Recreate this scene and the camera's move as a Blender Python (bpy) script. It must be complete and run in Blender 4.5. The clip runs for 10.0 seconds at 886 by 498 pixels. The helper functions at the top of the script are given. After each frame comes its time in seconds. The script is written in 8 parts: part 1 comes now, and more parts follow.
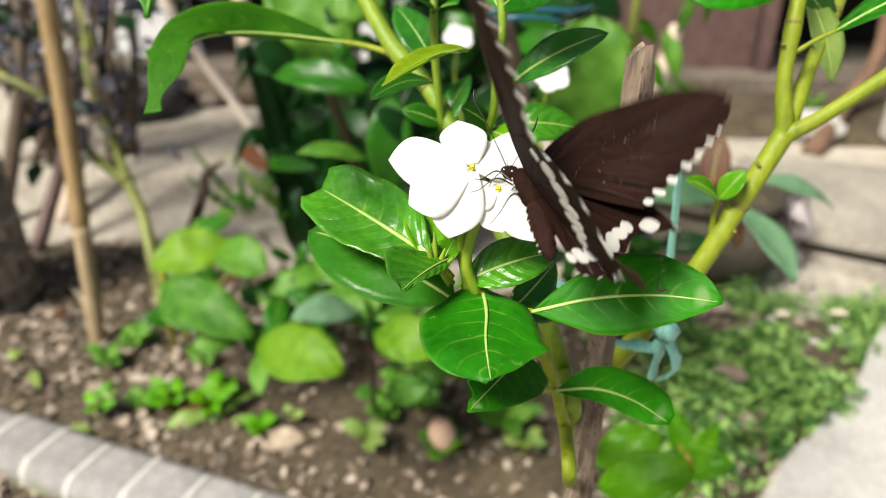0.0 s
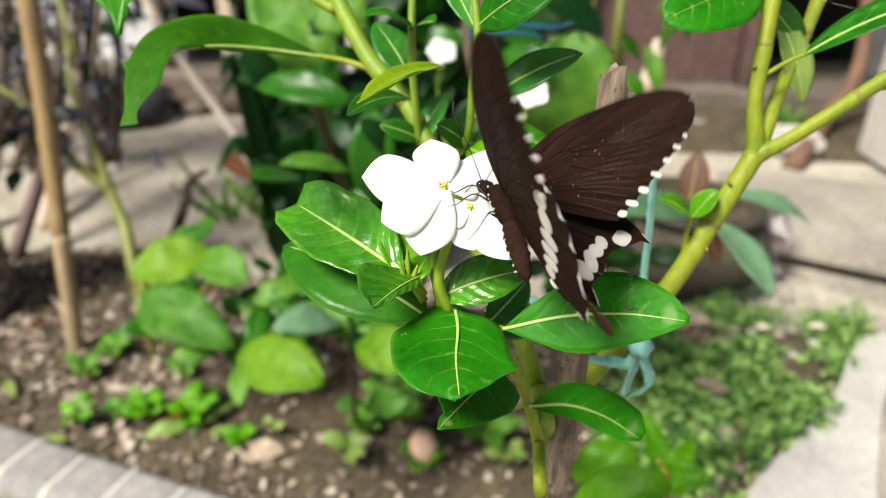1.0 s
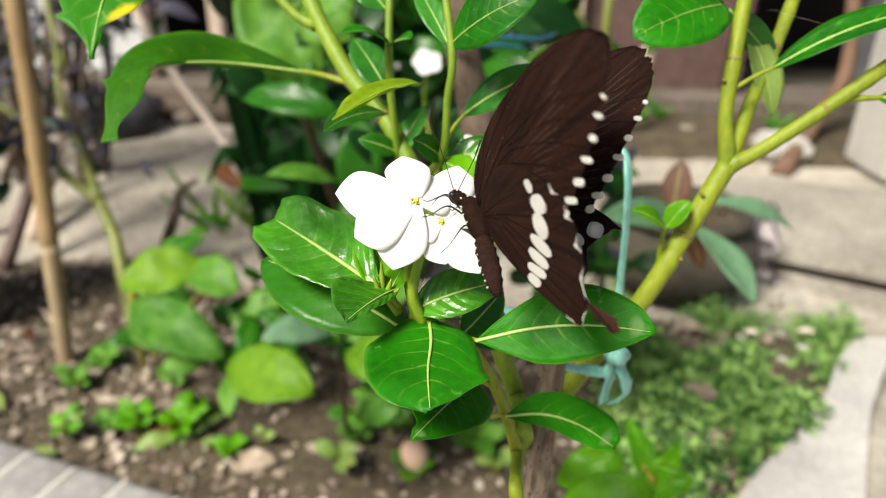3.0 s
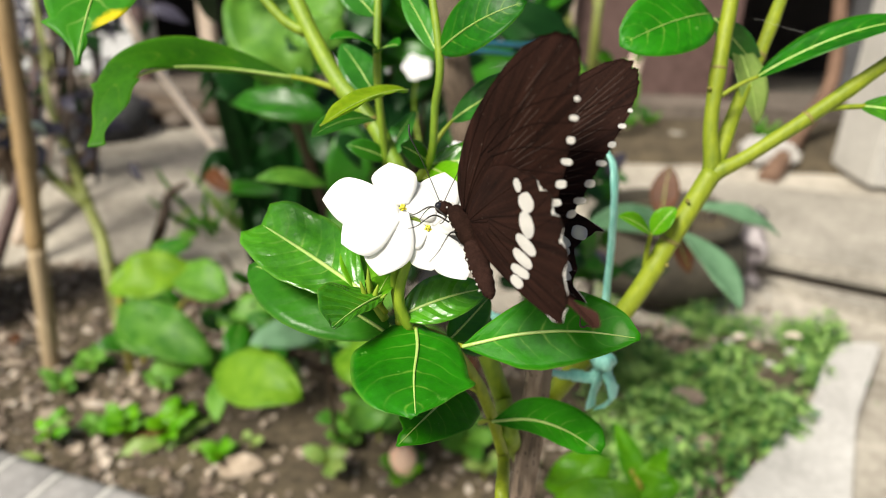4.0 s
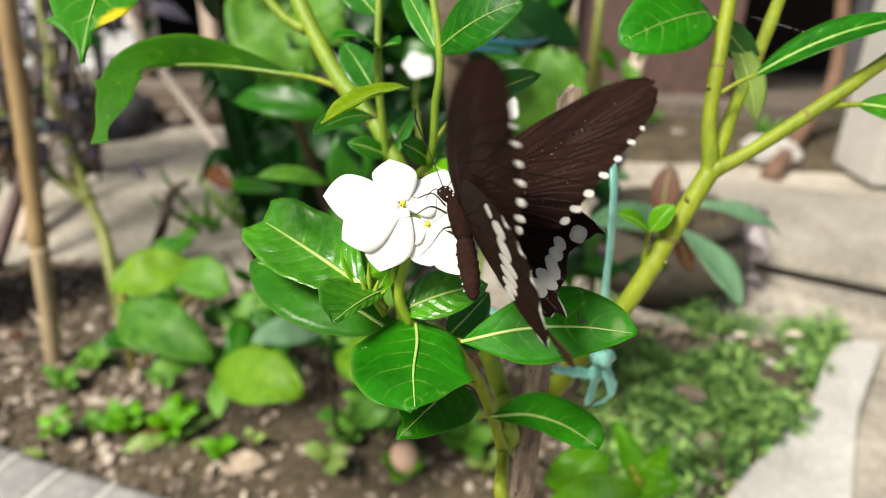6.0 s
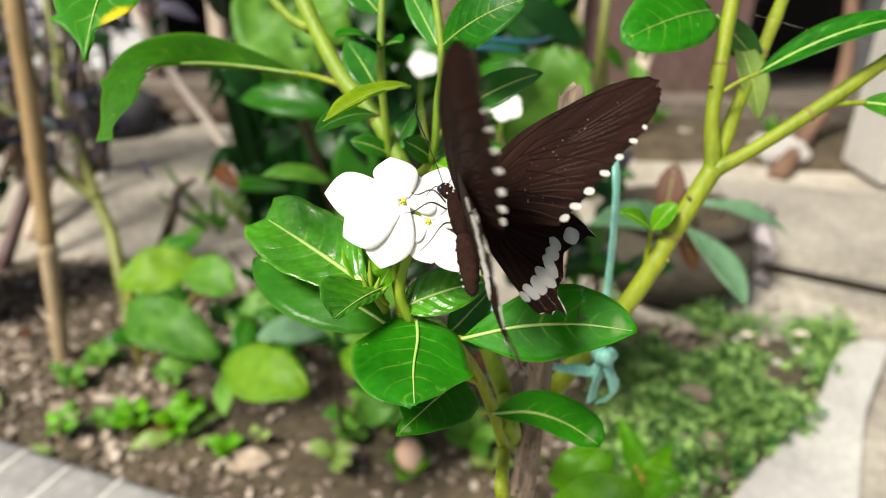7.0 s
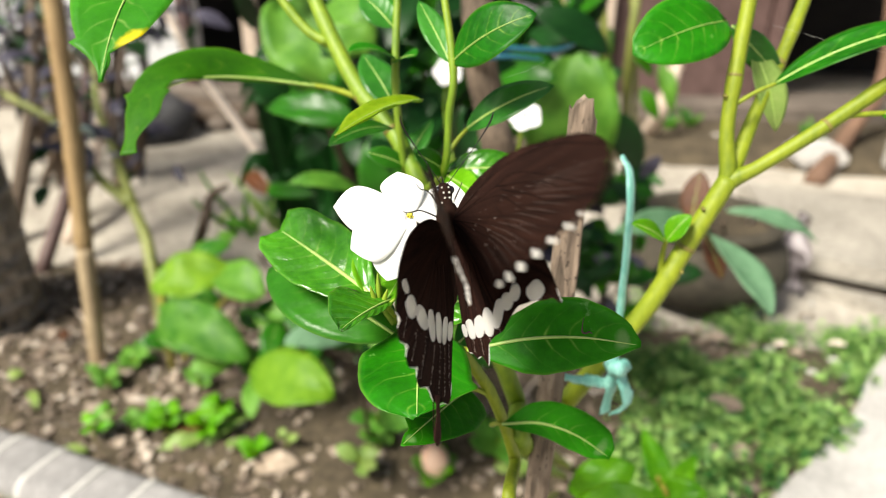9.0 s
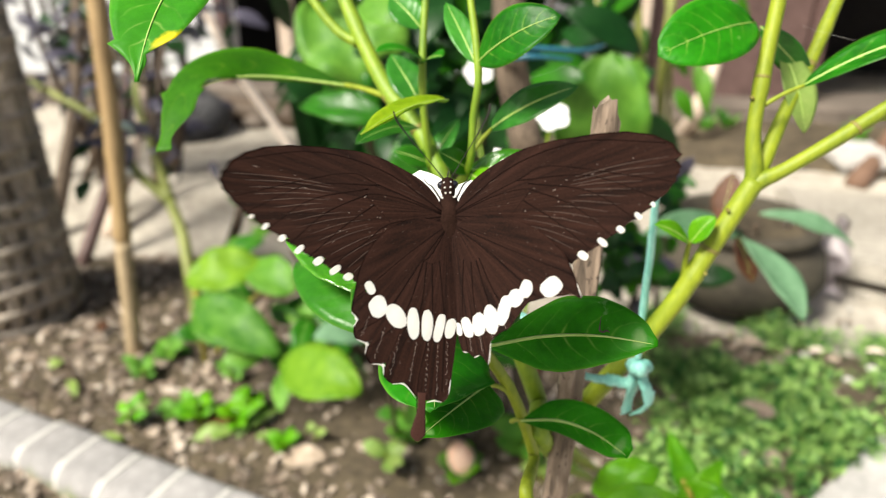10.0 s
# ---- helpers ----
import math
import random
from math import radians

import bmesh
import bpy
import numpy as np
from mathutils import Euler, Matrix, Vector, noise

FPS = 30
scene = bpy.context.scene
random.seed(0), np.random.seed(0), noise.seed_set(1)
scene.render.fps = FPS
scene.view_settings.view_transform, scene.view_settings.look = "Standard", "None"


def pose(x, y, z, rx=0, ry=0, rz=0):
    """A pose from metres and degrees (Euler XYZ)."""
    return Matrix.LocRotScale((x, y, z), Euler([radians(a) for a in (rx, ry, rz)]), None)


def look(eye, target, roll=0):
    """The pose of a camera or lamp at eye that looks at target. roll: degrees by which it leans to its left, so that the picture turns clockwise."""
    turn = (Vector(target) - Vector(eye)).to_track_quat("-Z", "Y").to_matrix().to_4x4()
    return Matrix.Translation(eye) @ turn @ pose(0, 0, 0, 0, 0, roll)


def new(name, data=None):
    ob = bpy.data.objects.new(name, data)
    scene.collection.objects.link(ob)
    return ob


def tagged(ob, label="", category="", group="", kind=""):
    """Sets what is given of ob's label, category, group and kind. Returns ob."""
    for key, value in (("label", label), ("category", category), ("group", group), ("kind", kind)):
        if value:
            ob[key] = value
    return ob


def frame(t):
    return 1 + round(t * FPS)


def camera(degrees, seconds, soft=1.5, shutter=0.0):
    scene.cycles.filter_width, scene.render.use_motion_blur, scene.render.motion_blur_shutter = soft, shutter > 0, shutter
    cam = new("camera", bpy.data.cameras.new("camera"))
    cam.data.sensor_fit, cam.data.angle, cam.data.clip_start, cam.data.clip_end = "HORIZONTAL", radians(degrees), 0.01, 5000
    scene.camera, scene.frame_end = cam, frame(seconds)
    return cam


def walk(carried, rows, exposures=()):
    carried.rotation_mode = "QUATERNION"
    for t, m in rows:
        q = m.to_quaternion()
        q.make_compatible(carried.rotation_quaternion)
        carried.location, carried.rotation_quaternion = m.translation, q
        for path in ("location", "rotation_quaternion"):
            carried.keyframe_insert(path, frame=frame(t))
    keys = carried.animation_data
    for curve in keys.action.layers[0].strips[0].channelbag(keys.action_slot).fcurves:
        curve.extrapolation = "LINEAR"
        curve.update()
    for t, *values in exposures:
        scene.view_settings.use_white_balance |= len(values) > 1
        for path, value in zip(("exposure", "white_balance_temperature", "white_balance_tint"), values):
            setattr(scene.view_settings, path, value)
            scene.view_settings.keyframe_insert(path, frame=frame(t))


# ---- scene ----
cam = camera(66.0, 10.0, soft=0.7, shutter=0.5)
cam.data.dof.use_dof = True
cam.data.dof.focus_distance = 0.158
cam.data.dof.aperture_fstop = 11.5
PATH = [
    (0, (0.013, -0.001, 0.663), (-0.138, 1.789, -0.216), 0.1),
    (0.5, (0.015, 0.0, 0.664), (-0.116, 1.797, -0.202), 0.4),
    (1, (0.016, -0.001, 0.665), (-0.093, 1.805, -0.187), 1.2),
    (1.5, (0.017, -0.001, 0.666), (-0.089, 1.811, -0.174), 1.7),
    (2, (0.019, -0.001, 0.667), (-0.087, 1.811, -0.172), 1.6),
    (2.5, (0.02, -0.002, 0.668), (-0.085, 1.814, -0.163), 1.1),
    (3, (0.021, -0.003, 0.668), (-0.069, 1.813, -0.165), 1.0),
    (4.5, (0.022, -0.004, 0.669), (-0.034, 1.821, -0.148), 1.6),
    (5, (0.022, -0.005, 0.669), (-0.038, 1.819, -0.15), 1.3),
    (5.5, (0.022, -0.005, 0.669), (-0.039, 1.817, -0.154), 1.4),
    (7, (0.024, -0.006, 0.669), (-0.062, 1.812, -0.16), 1.4),
    (7.5, (0.024, -0.006, 0.669), (-0.066, 1.811, -0.161), 0.9),
    (8, (0.025, -0.006, 0.671), (-0.072, 1.815, -0.151), 0.8),
    (8.5, (0.027, -0.006, 0.671), (-0.097, 1.815, -0.146), 0.8),
    (9, (0.03, -0.007, 0.672), (-0.146, 1.809, -0.146), 0.5),
    (9.5, (0.031, -0.008, 0.673), (-0.193, 1.803, -0.145), 0.4),
    (10, (0.033, -0.01, 0.673), (-0.234, 1.794, -0.148), 0.2),
]
walk(cam, [(t, look(eye, target, roll)) for t, eye, target, roll in PATH], [(0, 1.03, 6760, 6), (5, 0.96, 6760, 6), (7.5, 1.02, 6760, 6), (8.5, 1.15, 6760, 6), (10, 1.38, 6760, 6)])

# ---- daylight: bright haze, soft sun from high up ----
SUN_UP, SUN_TURN = radians(50), radians(222)
world = bpy.data.worlds.new("world")
scene.world = world
world.use_nodes = True
sky = world.node_tree.nodes.new("ShaderNodeTexSky")
sky.sky_type, sky.sun_disc = "NISHITA", False
sky.sun_elevation, sky.sun_rotation = SUN_UP, SUN_TURN
sky.air_density, sky.dust_density, sky.ozone_density = 1.0, 4.0, 1.0
back = world.node_tree.nodes["Background"]
back.inputs["Strength"].default_value = 0.040
world.node_tree.links.new(sky.outputs["Color"], back.inputs["Color"])
sun = new("sun", bpy.data.lights.new("sun", "SUN"))
sun.data.energy, sun.data.angle, sun.data.color = 3.02, radians(19), (1.0, 0.95, 0.88)
sun.matrix_world = look((math.sin(SUN_TURN) * math.cos(SUN_UP) * 9, math.cos(SUN_TURN) * math.cos(SUN_UP) * 9, math.sin(SUN_UP) * 9), (0, 0, 0))


# ---- materials ----
def nodes_of(name):
    m = bpy.data.materials.new(name)
    m.use_nodes = True
    t = m.node_tree
    return m, t, t.nodes["Principled BSDF"]


def add(t, kind, **sockets):
    n = t.nodes.new(kind)
    for key, value in sockets.items():
        n.inputs[key.replace("_", " ")].default_value = value
    return n


def ramp(t, source, stops):
    n = t.nodes.new("ShaderNodeValToRGB")
    e = n.color_ramp.elements
    while len(e) < len(stops):
        e.new(0.5)
    for k, (at, c) in enumerate(stops):
        e[k].position, e[k].color = at, (*c, 1) if len(c) == 3 else c
    t.links.new(source, n.inputs["Fac"])
    return n.outputs["Color"]


def noise_of(t, scale, detail=4, rough=0.6, stretch=None):
    n = add(t, "ShaderNodeTexNoise", Scale=scale, Detail=detail, Roughness=rough)
    co = t.nodes.new("ShaderNodeTexCoord")
    if stretch:
        mp = add(t, "ShaderNodeMapping", Scale=stretch)
        t.links.new(co.outputs["Object"], mp.inputs["Vector"])
        t.links.new(mp.outputs["Vector"], n.inputs["Vector"])
    else:
        t.links.new(co.outputs["Object"], n.inputs["Vector"])
    return n.outputs["Fac"]


def mixed(t, fac, a, b, kind="MIX"):
    n = t.nodes.new("ShaderNodeMix")
    n.data_type, n.blend_type = "RGBA", kind
    for key, v in ((0, fac), (6, a), (7, b)):
        if isinstance(v, (int, float)):
            n.inputs[key].default_value = v
        elif isinstance(v, tuple):
            n.inputs[key].default_value = (*v, 1)
        else:
            t.links.new(v, n.inputs[key])
    return n.outputs[2]


def math_node(t, op, a, b=0.0, c=0.0):
    n = t.nodes.new("ShaderNodeMath")
    n.operation = op
    for k, v in enumerate((a, b, c)):
        if isinstance(v, (int, float)):
            n.inputs[k].default_value = v
        else:
            t.links.new(v, n.inputs[k])
    return n.outputs[0]


def bump(t, shader, height, strength, distance):
    n = add(t, "ShaderNodeBump", Strength=strength, Distance=distance)
    t.links.new(height, n.inputs["Height"])
    t.links.new(n.outputs["Normal"], shader.inputs["Normal"])


def plain(name, dark, light, scale, rough=0.7, relief=0.3, depth=0.002, fine=None, stretch=None, metal=0.0, vary=0.0):
    """A matter surface: two scales of noise between two colours, with relief."""
    m, t, s = nodes_of(name)
    a = noise_of(t, scale, 5, 0.65, stretch)
    b = noise_of(t, fine or scale * 9, 3, 0.6, stretch)
    mid = math_node(t, "MULTIPLY_ADD", b, 0.45, math_node(t, "MULTIPLY", a, 0.6))
    col = ramp(t, mid, [(0.32, dark), (0.72, light)])
    if vary:
        info = t.nodes.new("ShaderNodeObjectInfo")
        h = add(t, "ShaderNodeHueSaturation")
        t.links.new(math_node(t, "MULTIPLY_ADD", info.outputs["Random"], 2 * vary, 1 - vary), h.inputs["Value"])
        t.links.new(col, h.inputs["Color"])
        col = h.outputs["Color"]
    t.links.new(col, s.inputs["Base Color"])
    s.inputs["Roughness"].default_value, s.inputs["Metallic"].default_value = rough, metal
    bump(t, s, mid, relief, depth)
    return m


def leaf_stuff(name, deep, light, vein, rough=0.32, veins=7.0, through_light=0.25, gloss=0.5, spots=0.0, spot_colour=(0.5, 0.42, 0.05), strength=0.10, relief=0.3, island=0.0, mark=None, quilt=0.6):
    """A leaf: side veins that slant from the midrib, mottled green, some light passing through."""
    m, t, s = nodes_of(name)
    uv = t.nodes.new("ShaderNodeUVMap")
    sep = t.nodes.new("ShaderNodeSeparateXYZ")
    t.links.new(uv.outputs["UV"], sep.inputs["Vector"])
    across = math_node(t, "ABSOLUTE", math_node(t, "MULTIPLY_ADD", sep.outputs["Y"], 2.0, -1.0))
    bow = math_node(t, "POWER", across, 1.5)
    wob = noise_of(t, 130, 2)
    row = math_node(t, "MULTIPLY_ADD", sep.outputs["X"], veins, math_node(t, "MULTIPLY", bow, -1.6))
    row = math_node(t, "ADD", row, math_node(t, "MULTIPLY", wob, 0.55))
    near = math_node(t, "ABSOLUTE", math_node(t, "SUBTRACT", math_node(t, "FRACT", row), 0.5))
    line = ramp(t, near, [(0.0, (1, 1, 1)), (0.035, (0.5, 0.5, 0.5)), (0.10, (0, 0, 0))])
    line = math_node(t, "MULTIPLY", line, ramp(t, noise_of(t, 240, 2), [(0.36, (0.15, 0.15, 0.15)), (0.62, (1, 1, 1))]))
    stub = math_node(t, "POWER", math_node(t, "SUBTRACT", 1.0, across), 4.0)
    line = math_node(t, "MULTIPLY", line, math_node(t, "MULTIPLY_ADD", stub, 1.6, math_node(t, "SUBTRACT", 0.9, math_node(t, "MULTIPLY", across, 0.75))))
    mott = math_node(t, "MULTIPLY_ADD", noise_of(t, 520, 3), 0.35, math_node(t, "MULTIPLY", noise_of(t, 60, 3), 0.7))
    info = t.nodes.new("ShaderNodeObjectInfo")
    geo = t.nodes.new("ShaderNodeNewGeometry")
    mott = math_node(t, "ADD", mott, math_node(t, "MULTIPLY_ADD", geo.outputs["Random Per Island"], island, -island / 2))
    mott = math_node(t, "ADD", mott, math_node(t, "MULTIPLY_ADD", info.outputs["Random"], 0.24, -0.12))
    green = ramp(t, mott, [(0.28, deep), (0.78, light)])
    col = mixed(t, math_node(t, "MULTIPLY", line, strength), green, vein)
    rim = ramp(t, across, [(0.93, (0, 0, 0)), (0.99, (1, 1, 1))])
    col = mixed(t, math_node(t, "MULTIPLY", rim, 0.16), col, vein)
    if spots:
        d = ramp(t, noise_of(t, 210, 4, 0.75), [(0.70 - 0.1 * spots, (0, 0, 0)), (0.76, (1, 1, 1))])
        col = mixed(t, math_node(t, "MULTIPLY", d, 0.85), col, spot_colour)
    if mark:
        mu, mv, ru, rv = mark
        du = math_node(t, "DIVIDE", math_node(t, "SUBTRACT", sep.outputs["X"], mu), ru)
        dv = math_node(t, "DIVIDE", math_node(t, "SUBTRACT", sep.outputs["Y"], mv), rv)
        far = math_node(t, "SQRT", math_node(t, "ADD", math_node(t, "MULTIPLY", du, du), math_node(t, "MULTIPLY", dv, dv)))
        far = math_node(t, "ADD", far, math_node(t, "MULTIPLY_ADD", noise_of(t, 420, 3), 0.8, -0.4))
        col = mixed(t, ramp(t, far, [(0.45, (1, 1, 1)), (1.0, (0, 0, 0))]), col, spot_colour)
    t.links.new(col, s.inputs["Base Color"])
    s.inputs["Roughness"].default_value = rough
    s.inputs["Specular IOR Level"].default_value = gloss
    hump = math_node(t, "MULTIPLY_ADD", near, quilt, math_node(t, "MULTIPLY_ADD", noise_of(t, 900, 2), 0.2, math_node(t, "MULTIPLY", noise_of(t, 160, 2), 0.9)))
    bump(t, s, hump, relief, 0.0007)
    tr = t.nodes.new("ShaderNodeBsdfTranslucent")
    t.links.new(mixed(t, 0.55, col, (0.16, 0.50, 0.008)), tr.inputs["Color"])
    mx = t.nodes.new("ShaderNodeMixShader")
    mx.inputs["Fac"].default_value = through_light
    t.links.new(s.outputs["BSDF"], mx.inputs[1])
    t.links.new(tr.outputs["BSDF"], mx.inputs[2])
    t.links.new(mx.outputs["Shader"], t.nodes["Material Output"].inputs["Surface"])
    return m


LEAF = leaf_stuff("vinca_leaf", (0.008, 0.085, 0.002), (0.095, 0.40, 0.010), (0.36, 0.56, 0.10), rough=0.26, gloss=0.8, relief=0.8, strength=0.24, quilt=0.8)
LEAF_TOP = leaf_stuff("upper_leaf", (0.004, 0.070, 0.001), (0.022, 0.235, 0.004), (0.34, 0.55, 0.08), rough=0.42, gloss=0.2, relief=0.45, strength=0.26, through_light=0.18, quilt=0.35, spots=0.5, spot_colour=(0.16, 0.40, 0.07))
LEAF_EATEN = leaf_stuff("nibbled_leaf", (0.010, 0.11, 0.003), (0.045, 0.27, 0.008), (0.40, 0.58, 0.14), rough=0.45, gloss=0.22, spot_colour=(0.72, 0.58, 0.01), strength=0.28, mark=(0.74, 0.10, 0.07, 0.28))
LEAF_DARK = leaf_stuff("vinca_leaf_lower", (0.008, 0.075, 0.002), (0.036, 0.20, 0.008), (0.30, 0.45, 0.12), rough=0.34, gloss=0.35)
LEAF_YOUNG = leaf_stuff("young_leaf", (0.05, 0.24, 0.003), (0.20, 0.52, 0.010), (0.45, 0.62, 0.12), rough=0.38, through_light=0.35, gloss=0.3)
LEAF_BACK = leaf_stuff("broad_leaf", (0.026, 0.15, 0.008), (0.19, 0.42, 0.05), (0.30, 0.52, 0.12), rough=0.5, veins=5, gloss=0.35, through_light=0.35)
LEAF_LIGHT = leaf_stuff("yellowing_leaf", (0.075, 0.22, 0.008), (0.27, 0.47, 0.03), (0.35, 0.52, 0.12), rough=0.5, veins=5, gloss=0.3, through_light=0.35)
LEAF_BLUE = leaf_stuff("blue_green_leaf", (0.010, 0.10, 0.005), (0.050, 0.26, 0.022), (0.32, 0.52, 0.25), rough=0.32, veins=6, gloss=0.45)
LEAF_DUSTY = leaf_stuff("dusty_leaf", (0.07, 0.17, 0.08), (0.20, 0.36, 0.21), (0.35, 0.50, 0.35), rough=0.45, veins=5, gloss=0.4)
# Dark strap green taken almost to black: deep foliage shade is in the colour.
LEAF_STRAP_SHADED = leaf_stuff("shaded_strap_leaf", (0.003, 0.022, 0.003), (0.010, 0.062, 0.009), (0.03, 0.12, 0.02), rough=0.4, veins=2, through_light=0.1, gloss=0.25)
LEAF_OLIVE = leaf_stuff("arched_leaf", (0.014, 0.085, 0.002), (0.055, 0.22, 0.004), (0.40, 0.55, 0.06), rough=0.5, gloss=0.2, through_light=0.3, strength=0.1)
LEAF_DRY = leaf_stuff("dry_leaf", (0.05, 0.015, 0.004), (0.16, 0.05, 0.012), (0.22, 0.10, 0.03), rough=0.6, through_light=0.15)
LEAF_PURPLE = leaf_stuff("purple_leaf", (0.014, 0.012, 0.020), (0.12, 0.11, 0.16), (0.12, 0.10, 0.12), rough=0.45, through_light=0.1, gloss=0.3)
LEAF_PALE = leaf_stuff("pale_leaf", (0.12, 0.26, 0.03), (0.34, 0.44, 0.12), (0.5, 0.6, 0.25), rough=0.5)
MIDRIB = plain("midrib", (0.27, 0.44, 0.07), (0.46, 0.61, 0.19), 160, rough=0.4, relief=0.1, depth=0.0004)
PETAL = leaf_stuff("petal", (0.86, 0.86, 0.86), (0.90, 0.90, 0.90), (0.88, 0.88, 0.88), rough=0.6, veins=3, through_light=0.3, gloss=0.2, strength=0.0, relief=0.05)
for n in PETAL.node_tree.nodes:
    if n.type == "BSDF_TRANSLUCENT":
        for l in list(n.inputs["Color"].links):
            PETAL.node_tree.links.remove(l)
        n.inputs["Color"].default_value = (0.86, 0.87, 0.84, 1)
PETAL_DULL = plain("eggshell", (0.6, 0.57, 0.52), (0.82, 0.80, 0.76), 60, rough=0.6, depth=0.0005)
POLLEN = plain("pollen", (0.62, 0.55, 0.02), (0.80, 0.75, 0.10), 900, rough=0.7, depth=0.0002)
STEM = plain("green_stem", (0.115, 0.175, 0.005), (0.31, 0.365, 0.016), 55, rough=0.55, relief=0.15, depth=0.0008, fine=420, stretch=(1, 1, 0.35))
STEM_GREEN = plain("leafy_stem", (0.08, 0.18, 0.007), (0.27, 0.38, 0.022), 55, rough=0.55, relief=0.2, depth=0.0008, fine=420, stretch=(1, 1, 0.35))
STEM_OLD = plain("ripe_stem", (0.20, 0.19, 0.015), (0.42, 0.37, 0.05), 45, rough=0.45, relief=0.2, depth=0.001, fine=380, stretch=(1, 1, 0.3))
CANE = plain("olive_cane", (0.10, 0.13, 0.02), (0.29, 0.31, 0.07), 40, rough=0.5, relief=0.2, depth=0.001, fine=300, stretch=(1, 1, 0.3))
STEM_DARK = plain("dark_stem", (0.03, 0.02, 0.014), (0.12, 0.08, 0.05), 60, rough=0.7, relief=0.4, depth=0.001)
BARK = plain("grey_bark", (0.020, 0.014, 0.010), (0.21, 0.155, 0.11), 130, rough=0.9, relief=0.9, depth=0.003, fine=800, stretch=(1, 1, 0.16))
ROPE = plain("green_twine", (0.09, 0.40, 0.33), (0.42, 0.78, 0.68), 260, rough=0.35, relief=0.4, depth=0.0006, fine=900, stretch=(1, 1, 0.12))
ROPE_BLUE = plain("blue_twine", (0.008, 0.06, 0.10), (0.025, 0.15, 0.21), 60, rough=0.4, relief=0.3, depth=0.001)
SOIL = plain("bed_soil", (0.014, 0.010, 0.006), (0.145, 0.112, 0.068), 12, rough=0.95, relief=0.8, depth=0.012, fine=75)
YARD = plain("dusty_yard", (0.20, 0.175, 0.14), (0.60, 0.55, 0.475), 3.4, rough=0.95, relief=0.4, depth=0.008, fine=40)
SLAB = plain("path_concrete", (0.32, 0.305, 0.29), (0.66, 0.64, 0.615), 7, rough=0.9, relief=0.35, depth=0.004, fine=90)
SLAB_OLD = plain("dusty_concrete", (0.17, 0.155, 0.13), (0.50, 0.46, 0.40), 5, rough=0.95, relief=0.4, depth=0.005, fine=60)
BRICK = plain("cement_brick", (0.19, 0.182, 0.18), (0.44, 0.425, 0.42), 22, rough=0.9, relief=0.5, depth=0.002, fine=170, vary=0.12)
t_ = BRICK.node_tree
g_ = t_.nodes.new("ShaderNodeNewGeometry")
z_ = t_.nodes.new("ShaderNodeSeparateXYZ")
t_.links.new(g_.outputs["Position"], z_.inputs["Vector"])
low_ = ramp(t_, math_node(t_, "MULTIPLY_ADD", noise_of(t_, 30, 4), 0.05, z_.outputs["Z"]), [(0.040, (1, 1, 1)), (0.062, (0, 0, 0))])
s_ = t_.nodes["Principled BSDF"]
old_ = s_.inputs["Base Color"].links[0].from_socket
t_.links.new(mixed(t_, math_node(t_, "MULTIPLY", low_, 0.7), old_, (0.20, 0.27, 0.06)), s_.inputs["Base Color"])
MORTAR = plain("white_mortar", (0.42, 0.41, 0.39), (0.66, 0.64, 0.61), 40, rough=0.9, relief=0.4, depth=0.002)
LITTER = plain("leaf_litter", (0.13, 0.09, 0.06), (0.46, 0.38, 0.30), 14, rough=0.9, relief=0.4, depth=0.002, vary=0.45)
POLE = plain("bamboo_pole", (0.17, 0.10, 0.04), (0.47, 0.33, 0.165), 18, rough=0.5, relief=0.3, depth=0.002, fine=120, stretch=(1, 1, 0.15))
NODE = plain("stem_node", (0.12, 0.11, 0.02), (0.30, 0.26, 0.06), 300, rough=0.6, depth=0.0004)
POLE_FOOT = plain("bleached_pole", (0.22, 0.15, 0.08), (0.52, 0.41, 0.26), 22, rough=0.75, relief=0.3, depth=0.002, fine=150, stretch=(1, 1, 0.2))
SLAT = plain("weathered_slat", (0.06, 0.05, 0.042), (0.56, 0.48, 0.40), 16, rough=0.85, relief=0.5, depth=0.002, fine=130, vary=0.35)
BLEACHED = plain("bleached_stick", (0.58, 0.48, 0.40), (0.80, 0.70, 0.61), 20, rough=0.75, relief=0.4, depth=0.002, fine=140, stretch=(1, 1, 0.3))
STICK = plain("pale_stick", (0.46, 0.36, 0.28), (0.70, 0.58, 0.48), 20, rough=0.75, relief=0.4, depth=0.002, fine=140, stretch=(1, 1, 0.3))
WALL_WHITE = plain("lime_wash", (0.50, 0.51, 0.53), (0.80, 0.81, 0.83), 3, rough=0.9, relief=0.2, depth=0.004)
# Near black: the shade inside the house openings is put into this colour.
WALL_SHADE = plain("shaded_boards", (0.010, 0.008, 0.008), (0.035, 0.028, 0.025), 5, rough=0.85, relief=0.4, depth=0.004)
RUSTY_BARK = plain("rusty_bark", (0.07, 0.04, 0.025), (0.26, 0.15, 0.10), 12, rough=0.85, relief=0.5, depth=0.004)
TIN = plain("rusty_maroon_tin", (0.06, 0.034, 0.030), (0.18, 0.11, 0.10), 4, rough=0.6, relief=0.3, depth=0.004)
TIN_GREY = plain("grey_tin", (0.10, 0.10, 0.11), (0.26, 0.26, 0.27), 4, rough=0.5, relief=0.3, depth=0.004, metal=0.3)
PLINTH = plain("mud_plinth", (0.05, 0.04, 0.032), (0.22, 0.18, 0.15), 5, rough=0.95, relief=0.5, depth=0.01)
PILLAR = plain("concrete_pillar", (0.38, 0.365, 0.34), (0.60, 0.58, 0.545), 5, rough=0.9, relief=0.3, depth=0.004)
